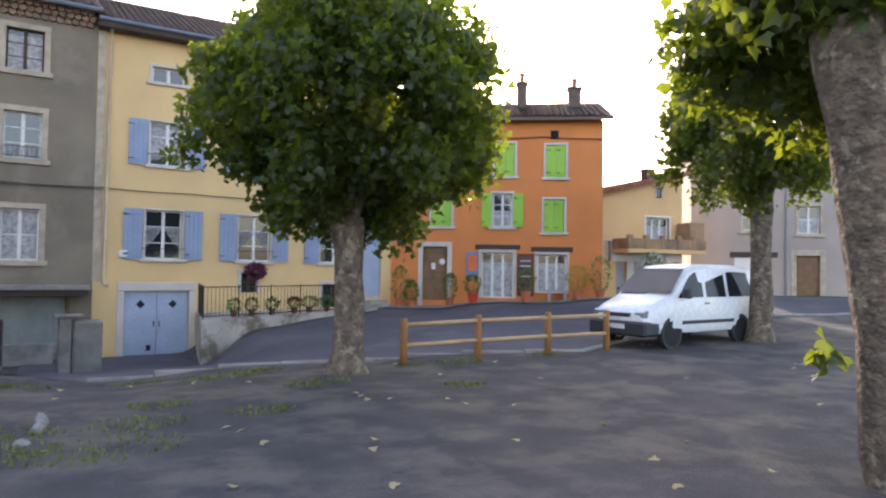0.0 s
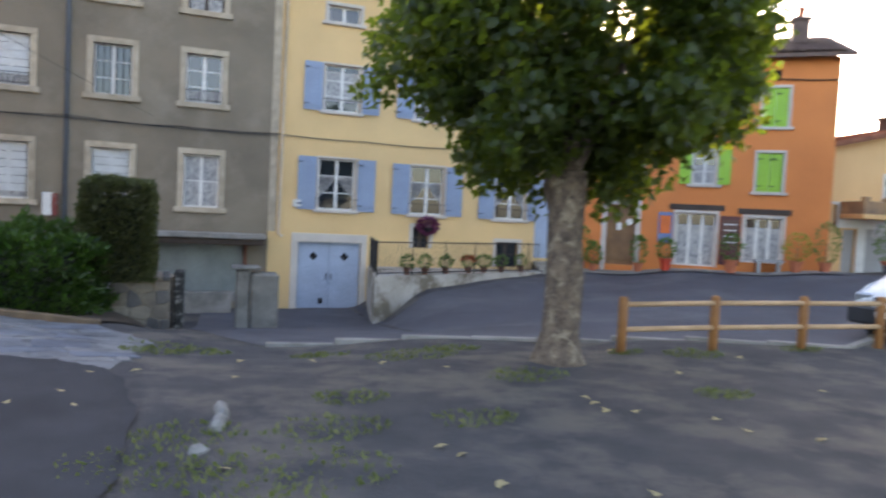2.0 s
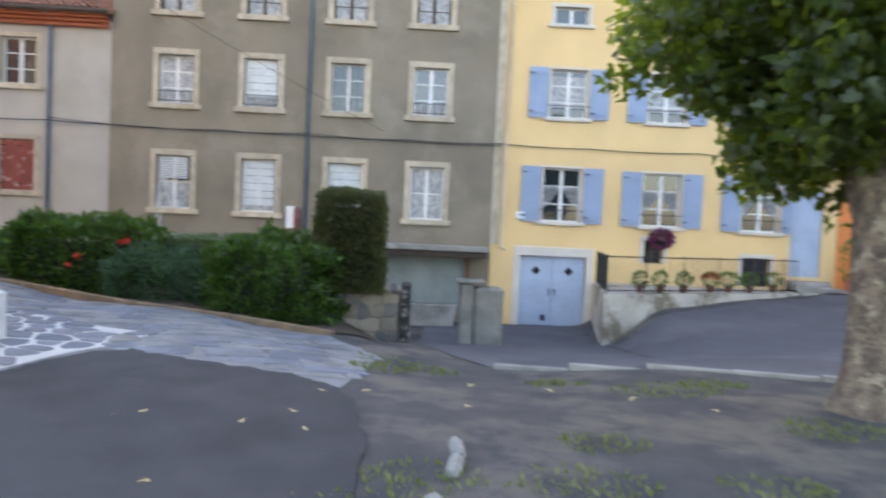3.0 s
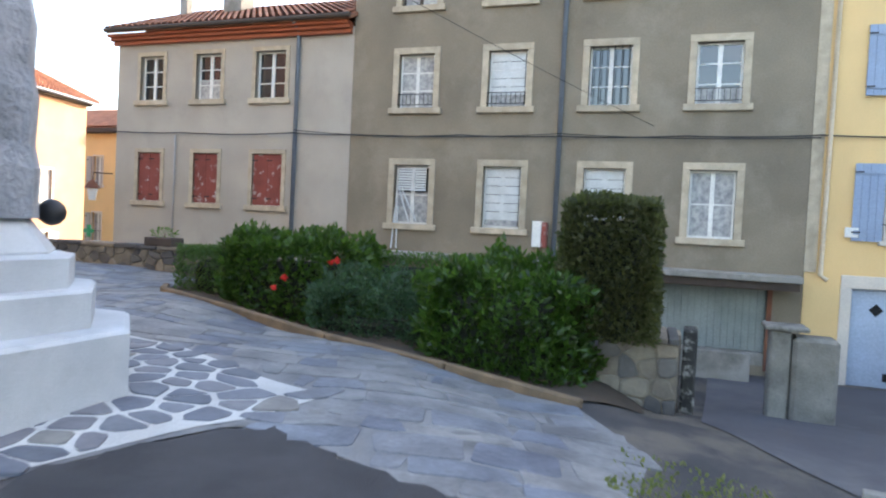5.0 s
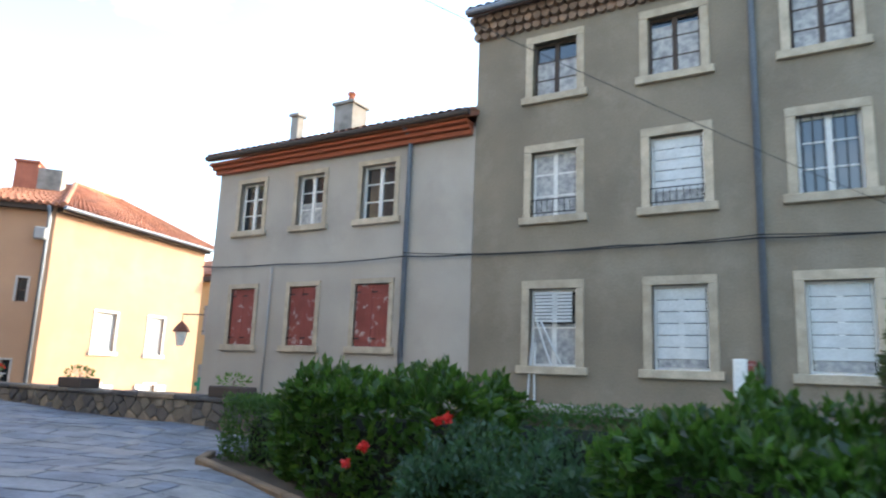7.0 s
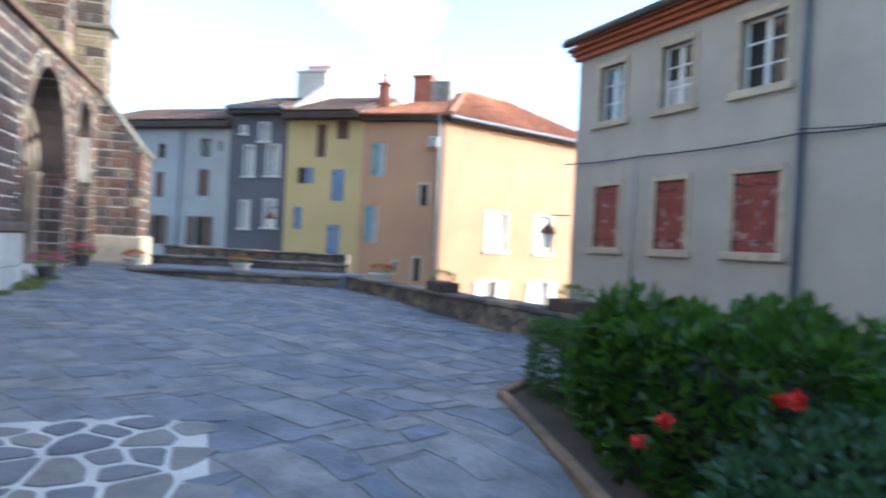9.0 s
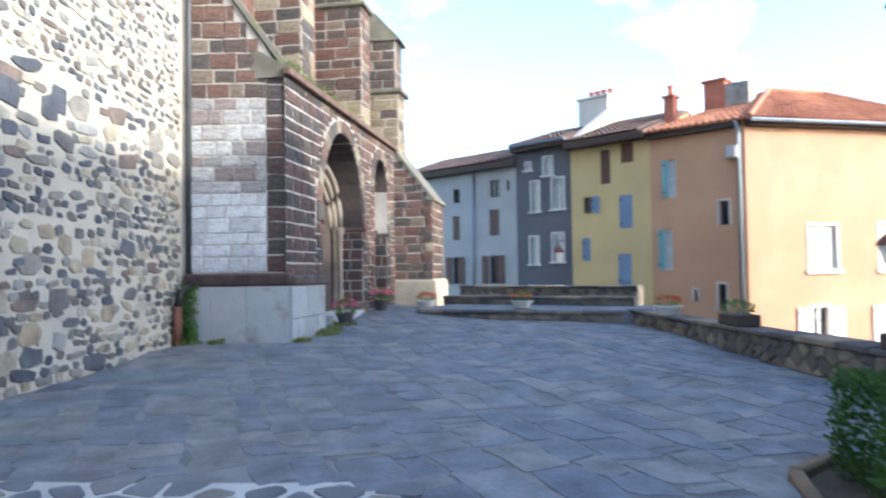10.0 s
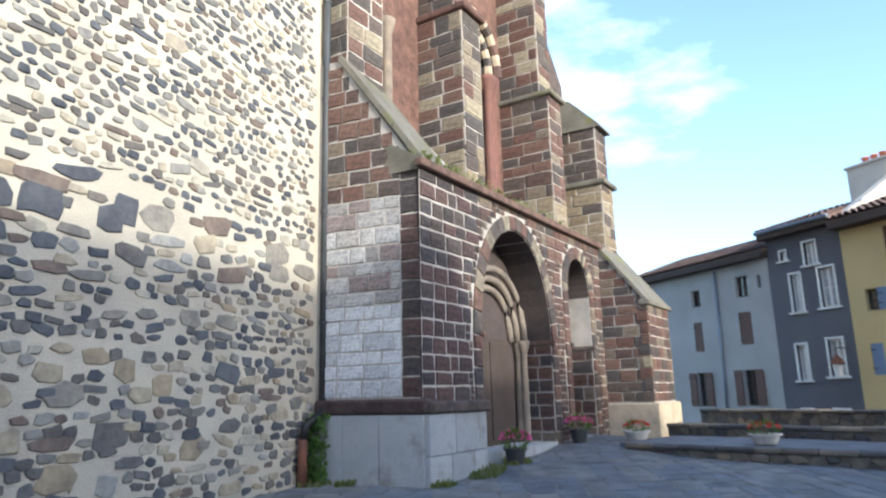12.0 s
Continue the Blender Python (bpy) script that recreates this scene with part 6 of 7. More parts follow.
DARK_STONE = mat("dark_lichened_stone", (0.05, 0.048, 0.045), (0.02, 0.02, 0.02), 6.0, 0.9, 0.8, 25, stain=(0.28, 0.27, 0.25), stain_scale=5.0, stain_at=(0.56, 0.64))
gp2 = thing("iron_gate_post", "dark ivy-grown gate post beside the garden wall", "gate post")
part("post", boxes((0.72, 0.92, 13.5, 14.0, -1.0, 0.6), bevel=0.03), DARK_STONE, gp2)
solid("low_wall", boxes((0.6, 2.1, 19.0, 19.25, -1.2, -0.5), bevel=0.02), CONCRETE, "low concrete wall before the plank garage", "low wall")

# ---- the yellow house's front terrace ----
ft = thing("front_terrace", "rendered retaining wall with a planted strip before the yellow house", "retaining wall", kind="structure")
fb = bmesh.new()
poly = [(5.75, 16.5), (13.1, 19.55), (13.1, 19.98), (6.35, 19.98)]
va, vb = [fb.verts.new((x, y, -1.4)) for x, y in poly], [fb.verts.new((x, y, 0.27)) for x, y in poly]
for k in range(4):
    fb.faces.new((va[k], va[(k + 1) % 4], vb[(k + 1) % 4], vb[k]))
fb.faces.new(vb)
STAINED = mat("stained_white_render", (0.50, 0.46, 0.41), (0.38, 0.34, 0.29), 1.6, 0.9, 0.4, 35, stain=(0.17, 0.14, 0.10), stain_scale=1.0, stain_at=(0.48, 0.6))
part("retaining_wall", fb, STAINED, ft)
ft2 = thing("iron_railing", "black iron railing on the retaining wall", "railing")


def railing(parent, p0, p1, z, h=0.95, gap=0.14):
    L = math.hypot(p1[0] - p0[0], p1[1] - p0[1])
    at = lambda f, zz: (p0[0] + (p1[0] - p0[0]) * f, p0[1] + (p1[1] - p0[1]) * f, zz)
    for zz in (z + 0.08, z + h):
        b = bmesh.new()
        tube(b, [at(0, zz), at(1, zz)], 0.018, 6)
        part("rail", b, BLACK_IRON, parent)
    n = int(L / gap)
    for k in range(n + 1):
        b = bmesh.new()
        tube(b, [at(k / n, z + (0 if k % 9 == 0 else 0.08)), at(k / n, z + h + (0.06 if k % 9 == 0 else 0))], 0.02 if k % 9 == 0 else 0.008, 6)
        part("post" if k % 9 == 0 else "bar", b, BLACK_IRON, parent)


railing(ft2, (5.82, 16.6), (12.2, 19.25), 0.27)
railing(ft2, (5.82, 16.6), (6.3, 19.5), 0.27)
st = thing("door_steps", "grey stone steps to the blue house door", "steps", kind="structure")
for k in range(3):
    part("step", boxes((12.3, 13.5, 19.98 - 0.3 * (3 - k), 19.98, 0.1, 0.32 + 0.14 * k), bevel=0.012), CONCRETE, st)

# ---- wooden fence ----
fence = thing("wooden_fence", "low orange-brown wooden rail fence at the street edge", "fence")
FP = [(7.57, 7.47), (9.16, 7.23), (10.86, 7.05), (12.4, 6.85)]
for x, y in FP:
    b = bmesh.new()
    z = lift(x, y)
    lathe(b, [(0.075, z - 0.2), (0.075, z + 0.86), (0.05, z + 0.9)], 12, Matrix.Translation((x, y, 0)))
    part("post", b, WOOD, fence, smooth=True)
for (x0, y0), (x1, y1) in zip(FP, FP[1:]):
    for h in (0.38, 0.78):
        b = bmesh.new()
        tube(b, [(x0, y0 - 0.02, lift(x0, y0) + h), (x1, y1 - 0.02, lift(x1, y1) + h)], 0.042, 8)
        part("rail", b, RAIL_WOOD, fence, smooth=True)

# ---- van ----
van = thing("white_van", "white people-carrier van with grey-black bumpers", "van", at=pose(15.25, 7.25, lift(15.1, 6.7), 0, 0, 183.5))
# local x forward, y to the left, z up; half widths at heights along the length
prof = [(-2.2, 0.42, 1.82, 0.80), (-2.12, 0.34, 1.90, 0.84), (-1.2, 0.32, 1.93, 0.87), (0.0, 0.32, 1.92, 0.88), (0.55, 0.32, 1.84, 0.88), (1.35, 0.32, 1.18, 0.87), (1.75, 0.32, 1.02, 0.85), (2.1, 0.34, 0.86, 0.80), (2.22, 0.42, 0.72, 0.74)]
vb_ = bmesh.new()
rings = []
for x, zb, zt, w in prof:
    belt = min(zt - 0.05, 1.08)
    tw = w - (0.17 if zt > 1.3 else 0.06)
    rings.append([vb_.verts.new((x, y, z)) for y, z in ((-w + 0.05, zb), (-w, zb + 0.12), (-w, belt - 0.2), (-w + 0.03, belt), (-tw - 0.02, zt - 0.1), (-tw + 0.12, zt), (0, zt + 0.025), (tw - 0.12, zt), (tw + 0.02, zt - 0.1), (w - 0.03, belt), (w, belt - 0.2), (w, zb + 0.12), (w - 0.05, zb))])
for q, w in zip(rings, rings[1:]):
    for k in range(12):
        vb_.faces.new((q[k], q[k + 1], w[k + 1], w[k]))
    vb_.faces.new((q[12], q[0], w[0], w[12]))
vb_.faces.new(rings[0]); vb_.faces.new(rings[-1][::-1])
body = part("body", vb_, VAN_WHITE, van, smooth=True)
bv = body.modifiers.new("bevel", "BEVEL")
bv.width, bv.segments, bv.limit_method, bv.angle_limit = 0.04, 2, "ANGLE", radians(28)
CARGLASS = glass_mat("car_glass", (0.03, 0.04, 0.05), 0.03)
ws = bmesh.new()
ws.faces.new([ws.verts.new(p) for p in ((1.33, -0.80, 1.215), (1.33, 0.80, 1.215), (0.63, 0.64, 1.80), (0.63, -0.64, 1.80))])
bmesh.ops.solidify(ws, geom=ws.faces[:], thickness=-0.02)
bmesh.ops.translate(ws, vec=(0.012, 0, 0.012), verts=ws.verts)
part("windscreen", ws, CARGLASS, van)
for sgn in (-1, 1):
    for pts_ in (((0.62, 1.14), (1.12, 1.14), (0.62, 1.62), (0.35, 1.74), (0.12, 1.74), (0.12, 1.14)), ((0.0, 1.14), (0.0, 1.74), (-0.82, 1.76), (-0.82, 1.14)), ((-0.94, 1.14), (-0.94, 1.76), (-1.85, 1.74), (-2.0, 1.14))):
        b = bmesh.new()
        yy = lambda z: sgn * (0.865 - (z - 1.03) * 0.19 + 0.006)
        b.faces.new([b.verts.new((x, yy(z), z)) for x, z in pts_])
        bmesh.ops.solidify(b, geom=b.faces[:], thickness=0.012)
        part("side_window", b, CARGLASS, van)
    part("door_handle", boxes((-0.05, 0.1, sgn * 0.885 - 0.015, sgn * 0.885 + 0.015, 0.98, 1.01)), VAN_BLACK, van)
    part("side_strip", boxes((-1.1, 1.0, sgn * 0.885 - 0.012, sgn * 0.885 + 0.012, 0.52, 0.60)), VAN_BLACK, van)
    mb = bmesh.new()
    box(mb, 0.88, 1.02, sgn * 0.98 - 0.1, sgn * 0.98 + 0.1, 1.12, 1.34, 0.03)
    part("door_mirror", mb, VAN_BLACK, van)
    hl = bmesh.new()
    box(hl, 2.02, 2.2, sgn * 0.60 - 0.17, sgn * 0.60 + 0.17, 0.66, 0.84, 0.04)
    part("headlamp", hl, LAMP_GLASS, van)
    for xw in (1.36, -1.46):
        t_ = bmesh.new()
        lathe(t_, [(0.2, -0.1), (0.29, -0.1), (0.315, -0.06), (0.315, 0.06), (0.29, 0.1), (0.2, 0.1)], 22, Matrix.Translation((xw, sgn * 0.77, 0.315)) @ Matrix.Rotation(radians(90), 4, "X"))
        wh = part("wheel", t_, RUBBER, van)
        r_ = bmesh.new()
        lathe(r_, [(0.05, 0.07), (0.12, 0.085), (0.2, 0.105), (0.205, 0.06)], 18, Matrix.Translation((xw, sgn * 0.77, 0.315)) @ Matrix.Rotation(radians(90 * sgn), 4, "X"))
        part("rim", r_, RIM, wh)
        a_ = bmesh.new()
        lathe(a_, [(0.375, -0.02), (0.375, 0.06), (0.33, 0.06), (0.33, -0.02)], 22, Matrix.Translation((xw, sgn * 0.845, 0.33)) @ Matrix.Rotation(radians(90), 4, "X"))
        part("wheel_arch", a_, VAN_BLACK, van)
part("front_bumper", boxes((1.75, 2.3, -0.84, 0.84, 0.26, 0.6), bevel=0.05), VAN_BLACK, van)
part("rear_bumper", boxes((-2.28, -2.0, -0.84, 0.84, 0.28, 0.6), bevel=0.05), VAN_BLACK, van)
part("grille", boxes((2.14, 2.24, -0.36, 0.36, 0.69, 0.78), bevel=0.01), VAN_BLACK, van)
part("number_plate", boxes((2.29, 2.31, -0.26, 0.26, 0.42, 0.53)), WHITE_PAINT, van)
part("wiper", boxes((1.30, 1.36, -0.6, 0.1, 1.20, 1.222)), VAN_BLACK, van)


# ---- leaves ----
def leaf_quad(bm, c, d, up, size, lobed=False):
    """One leaf: a pointed blade, or a lobed one, folded a little along its middle."""
    s = d.cross(up).normalized() if d.cross(up).length > 1e-4 else Vector((1, 0, 0))
    n = s.cross(d).normalized()
    if lobed:
        shape = ((0, 0), (0.42, 0.12), (0.55, 0.48), (0.28, 0.5), (0.0, 1.0), (-0.28, 0.5), (-0.55, 0.48), (-0.42, 0.12))
        v = [bm.verts.new(c + size * (a * s + b * d - 0.25 * abs(a) * n)) for a, b in shape]
        bm.faces.new((v[0], v[1], v[2], v[3], v[4]))
        bm.faces.new((v[0], v[4], v[5], v[6], v[7]))
    else:
        v = [bm.verts.new(c + size * (a * s + b * d - 0.3 * abs(a) * n)) for a, b in ((0, 0), (0.24, 0.45), (0, 1), (-0.24, 0.45))]
        bm.faces.new((v[0], v[1], v[2]))
        bm.faces.new((v[0], v[2], v[3]))


def rand_dir(r, down=0.0):
    z = r.uniform(-1, 1)
    a = r.uniform(0, 2 * math.pi)
    k = math.sqrt(1 - z * z)
    return Vector((k * math.cos(a), k * math.sin(a), z - down)).normalized()


def tree(name, label, x, y, h_trunk, r0, crown_c, crown_r, seed, clumps=150, leaves=95, lean_=(0, 0), size=0.2, flare=1.5):
    r = random.Random(seed)
    z = lift(x, y)
    t = thing(name, label, "tree", at=Matrix.Translation((x, y, z)))
    b = bmesh.new()
    top = Vector((lean_[0], lean_[1], h_trunk))
    pts_ = [Vector((lean_[0] * f + 0.03 * math.sin(5 * f), lean_[1] * f + 0.03 * math.cos(4 * f), -0.15 + (h_trunk + 0.15) * f)) for f in (0, 0.04, 0.1, 0.2, 0.35, 0.5, 0.65, 0.8, 0.92, 1.0)]
    tube(b, pts_, [r0 * k for k in (flare * 1.15, flare, 1.22, 1.06, 1.0, 0.97, 0.96, 1.0, 1.12, 1.05)], 20)
    for v in b.verts:
        o = v.co - Vector((lean_[0] * v.co.z / h_trunk, lean_[1] * v.co.z / h_trunk, v.co.z))
        k = 1 + 0.16 * noise.noise(v.co * 2.3 + Vector((seed, 0, 0))) + 0.07 * noise.noise(v.co * 7.0)
        v.co = v.co - o + o * k
    part("trunk", b, BARK, t, smooth=True)
    cc = Vector(crown_c)
    lim = []
    for k in range(9):
        a = 2 * math.pi * k / 9 + r.uniform(-.2, .2)
        e = cc + Vector((crown_r[0] * 0.7 * math.cos(a), crown_r[1] * 0.7 * math.sin(a), crown_r[2] * r.uniform(-0.3, 0.75)))
        mid = top.lerp(e, 0.45) + Vector((0, 0, 0.3))
        lb = bmesh.new()
        tube(lb, [top - Vector((0, 0, 0.15)), top.lerp(mid, 0.5), mid, e], [r0 * 0.48, r0 * 0.36, r0 * 0.24, r0 * 0.06], 8)
        part("limb", lb, BARK, t, smooth=True)
    lv = bmesh.new()
    for k in range(clumps):
        d = rand_dir(r)
        rad = r.uniform(0.4, 1.0) ** 0.5 * (1 + 0.26 * noise.noise(d * 2.2 + Vector((seed, 3, 1))) + 0.22 * noise.noise(d * 5.5 + Vector((seed, 1, 7))))
        c = cc + Vector((d.x * crown_r[0] * rad, d.y * crown_r[1] * rad, d.z * crown_r[2] * rad))
        for q in range(leaves):
            o = rand_dir(r)
            p = c + o * (r.random() ** 0.5) * 0.5
            leaf_quad(lv, p, rand_dir(r, 0.5), rand_dir(r), size * r.uniform(0.6, 1.2), True)
    tagged(part("crown", lv, LEAF, t), kind="stuff")
    return t


tree("plane_tree", "plane tree with a mottled trunk and dense round crown", 6.15, 6.95, 2.75, 0.27, (0.12, 0.2, 4.8), (2.5, 2.6, 2.25), 3, 290, 125, (0, 0), 0.155)
tree("plane_tree", "plane tree with a thick mottled trunk leaning over the square", 7.9, -1.3, 4.0, 0.33, (0.9, 0.2, 5.0), (2.6, 2.5, 1.7), 4, 190, 105, (-0.8, 0.12), 0.17, 1.12)
tree("plane_tree", "plane tree with a slim trunk behind the parked van", 17.0, 6.1, 3.6, 0.26, (0.3, 0.2, 5.6), (2.4, 2.4, 2.3), 5, 150, 100, (0, 0), 0.16)
sprout = bmesh.new()
r = random.Random(8)
for k in range(14):
    leaf_quad(sprout, Vector((7.0 + r.uniform(-.16, .1), -1.0 + r.uniform(-.1, .1), 1.22 + r.uniform(-.12, .12))), rand_dir(r, 0.4), rand_dir(r), 0.17, True)
solid("trunk_sprout", sprout, LEAF, "leafy green sprout growing from the plane trunk", "sprout", kind="stuff")


# near-black green: the shade deep inside a hedge, put into the colour
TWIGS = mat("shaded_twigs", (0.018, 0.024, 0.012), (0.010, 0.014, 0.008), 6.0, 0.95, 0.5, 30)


def hedge(name, label, x0, x1, y0, y1, z0, z1, material, n, size, seed, puff=0.12, angle=0.0, pivot=None):
    """A clipped hedge: a dark core for the shade among its twigs, and leaves thick over its skin."""
    r = random.Random(seed)
    h = thing(name, label, "hedge")
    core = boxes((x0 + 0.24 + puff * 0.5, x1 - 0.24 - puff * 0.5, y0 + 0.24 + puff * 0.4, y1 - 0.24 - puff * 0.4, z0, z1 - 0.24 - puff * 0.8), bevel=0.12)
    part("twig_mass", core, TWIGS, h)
    lv = bmesh.new()
    cx, cy, cz = (x0 + x1) / 2, (y0 + y1) / 2, (z0 + z1) / 2
    ax, ay, az = (y1 - y0) * (z1 - z0), (x1 - x0) * (z1 - z0), (x1 - x0) * (y1 - y0)
    for k in range(n):
        q = r.random() * (2 * ax + 2 * ay + az)
        u, v = r.random(), r.random()
        if q < 2 * ax:
            p, nn = Vector((x0 if q < ax else x1, y0 + (y1 - y0) * u, z0 + (z1 - z0) * v)), Vector((-1 if q < ax else 1, 0, 0))
        elif q < 2 * ax + 2 * ay:
            p, nn = Vector((x0 + (x1 - x0) * u, y0 if q < 2 * ax + ay else y1, z0 + (z1 - z0) * v)), Vector((0, -1 if q < 2 * ax + ay else 1, 0))
        else:
            p, nn = Vector((x0 + (x1 - x0) * u, y0 + (y1 - y0) * v, z1)), Vector((0, 0, 1))
        w = Vector((p.x - cx, p.y - cy, (p.z - cz) * 0.7))
        ex, ey, ez = abs(p.x - cx) / ((x1 - x0) / 2), abs(p.y - cy) / ((y1 - y0) / 2), max(0.0, (p.z - cz) / ((z1 - z0) / 2))
        round_ = min(1.0, max(ex * ez, ey * ez, ex * ey)) ** 3
        p += nn * (puff * (1.1 * noise.noise(p * 1.7 + Vector((seed, 0, 0))) + 0.5 * noise.noise(p * 4.5 + Vector((seed, 2, 0)))) - r.random() * 0.2) - w * (puff * 0.2 + min(0.22, puff) * 0.9 * round_)
        leaf_quad(lv, p, (nn * r.uniform(0.2, 1.0) + rand_dir(r) * 0.8 + Vector((0, 0, 0.5))).normalized(), rand_dir(r), size * r.uniform(0.6, 1.25))
    tagged(part("leaves", lv, material, h), kind="stuff")
    return h


# garden: soil, timber edging and hedges
strip("flower_bed", [(-0.5, 11.3), (-8.2, 13.15), (-8.6, 13.6), (-8.4, 15.2), (0.3, 14.8), (0.3, 12.0)], SOIL, "dark soil garden bed", "flower bed", 0.03)
KP = [(-0.35, 11.15), (-2.2, 11.55), (-4.3, 12.1), (-6.4, 12.65), (-8.3, 13.12), (-8.75, 13.7)]
edg = thing("bed_edging", "low timber edging along the garden bed", "edging")
for (ax, ay), (bx, by) in zip(KP, KP[1:]):
    b = bmesh.new()
    za, zb = lift(ax, ay) + 0.05, lift(bx, by) + 0.05
    L = math.hypot(bx - ax, by - ay)
    box(b, 0, L - 0.01, -0.06, 0.06, -0.2, 0.05, 0.02, Matrix.Translation((ax, ay, za)) @ Matrix.Rotation(math.atan2(by - ay, bx - ax), 4, "Z") @ Matrix.Rotation(-math.atan2(zb - za, L), 4, "Y"))
    part("board", b, KERB_WOOD, edg)
hedge("laurel_hedge", "glossy green laurel bush with an uneven top", -7.4, -4.2, 13.0, 14.5, 0.1, 1.62, LAUREL, 9000, 0.14, 31, 0.3)
hedge("clipped_hedge", "clipped low green box hedge", -8.4, -7.0, 13.4, 14.6, 0.4, 1.32, BOX_LEAF, 9000, 0.06, 32, 0.05)
hedge("clipped_hedge", "clipped low green box hedge behind the roses", -5.6, -0.9, 14.4, 15.2, -0.3, 1.4, BOX_LEAF, 12000, 0.06, 33, 0.05)
hedge("laurel_hedge", "glossy dense green laurel bush", -3.0, -0.4, 11.75, 13.5, -0.25, 1.42, LAUREL, 11000, 0.13, 34, 0.3)
hedge("column_hedge", "tall clipped square hedge column with a green top", -0.98, 0.38, 12.3, 13.5, 0.45, 2.42, DRY_LEAF, 22000, 0.085, 35, 0.1)
hedge("rose_bush", "loose grey-green rose bushes", -5.2, -2.6, 12.35, 13.4, -0.1, 1.0, ROSE_LEAF, 7000, 0.085, 36, 0.45)
r = random.Random(40)
for fx, fy, fz in ((-5.5, 12.75, 0.93), (-4.75, 12.95, 1.24), (-4.6, 12.9, 1.27), (-5.6, 12.62, 0.76)):
    b = bmesh.new()
    for k in range(26):
        leaf_quad(b, Vector((fx, fy, fz)) + rand_dir(r) * 0.03, rand_dir(r, -0.3), rand_dir(r), 0.055, True)
    solid("rose_flower", b, RED_FLOWER, "bright red rose bloom on its bush", "flower", group="red roses")

# ---- paving ----
def inside(poly, x, y):
    c = False
    for (ax, ay), (bx, by) in zip(poly, poly[1:] + poly[:1]):
        if (ay > y) != (by > y) and x < (bx - ax) * (y - ay) / (by - ay) + ax:
            c = not c
    return c


PANEL = [(-8.6, 6.0), (-8.25, 10.05), (-5.05, 9.75), (-3.95, 9.35), (-2.5, 8.95), (-2.62, 8.05), (-2.9, 7.55), (-3.3, 6.3), (-3.6, 5.2)]
PAVED = [(0.5, 9.7), (0.45, 8.3), (0.28, 6.95), (-0.35, 7.38), (-1.0, 7.46), (-1.7, 7.62), (-2.4, 7.93), (-2.74, 7.66), (-3.03, 7.0), (-3.27, 6.2), (-2.7, 4.72), (-17.1, 4.72), (-17.1, 6.9), (-19.3, 7.4), (-26.6, 8.6), (-26.3, 10.3), (-23.0, 9.1), (-20.4, 14.9), (-9.6, 15.6), (-8.75, 13.75), (-8.3, 13.05), (-6.4, 12.58), (-4.3, 12.03), (-2.2, 11.48), (-0.4, 11.08)]
pav = strip("pavement", PAVED, MORTAR, "grey stone slab paving of the church square", "pavement", 0.012)
pale = strip("memorial_pavement", PANEL, mat("white_joint_mortar", (0.50, 0.50, 0.49), (0.38, 0.38, 0.375), 1.5, 0.95, 0.4, 45), "crazy paving of dark stones with wide white joints", "pavement", 0.02)
CRAZY = palette_mat("dark_blue_stone", [(0.10, 0.11, 0.14), (0.13, 0.14, 0.17), (0.085, 0.095, 0.12), (0.15, 0.15, 0.17), (0.12, 0.13, 0.155), (0.17, 0.165, 0.16)], 0.6, 0.35, 16)
CRAZY_JOINED = palette_mat("dark_blue_stone_far", [(0.10, 0.11, 0.14), (0.13, 0.14, 0.17), (0.085, 0.095, 0.12), (0.15, 0.15, 0.17)], 0.6, 0.35, 16, "island")
rp = random.Random(77)
tilt = radians(20)


def lay(parent, region, skip, sx, sy, gap, cut, single, joined, h0, limit, near, sink=0.012, jit=0.44, drop=0.08, squared=False):
    """Slabs cut from irregular cells, laid to the ground's fall; those near the walk are single objects."""
    jb, count = bmesh.new(), 0
    W, H = 44.0, 34.0
    ca, sa = math.cos(tilt), math.sin(tilt)
    if squared:
        jg = lambda: rp.uniform(-0.075, 0.075)
        polys = [[(x0 + jg(), y0 + jg()), ((x0 + x1) / 2 + jg(), y0 + jg() * 0.6), (x1 + jg(), y0 + jg()), (x1 + jg(), y1 + jg()), ((x0 + x1) / 2 + jg(), y1 + jg() * 0.6), (x0 + jg(), y1 + jg())] for x0, x1, y0, y1 in ashlar(W, H, sy, sx, rp, 0.75)]
    else:
        polys = cells(W, H, sx, sy, jit, rp, 0.5, drop)
    for poly in polys:
        cx, cy = sum(p[0] for p in poly) / len(poly) - W / 2, sum(p[1] for p in poly) / len(poly) - H / 2
        wx, wy = -13 + cx * ca - cy * sa, 9 + cx * sa + cy * ca
        if not inside(region, wx, wy) or (skip and inside(skip, wx, wy)):
            continue
        q = soften(shrink(poly, gap * rp.uniform(0.7, 1.5)), cut)
        dz = h0 + rp.uniform(0.0, sink)
        put = lambda a, b, hgt: (lambda x, y: (x, y, lift(x, y) + dz + hgt))(-13 + (a - W / 2) * ca - (b - H / 2) * sa, 9 + (a - W / 2) * sa + (b - H / 2) * ca)
        if count < limit and near(wx, wy):
            count += 1
            b = bmesh.new()
            piece_bm(b, q, put, 0.007, 0.009)
            part("slab", b, single, parent)
        else:
            piece_bm(jb, q, put, 0.007, 0.009)
    if len(jb.verts):
        tagged(part("far_slabs", jb, joined, parent), kind="stuff")


lay(pav, PAVED, PANEL, 0.58, 0.40, 0.020, 0.10, PAVE, PAVE_JOINED, 0.010, 300, lambda x, y: -10.5 < x < 1 and y > 8, 0.006, 0.40, 0.16, True)
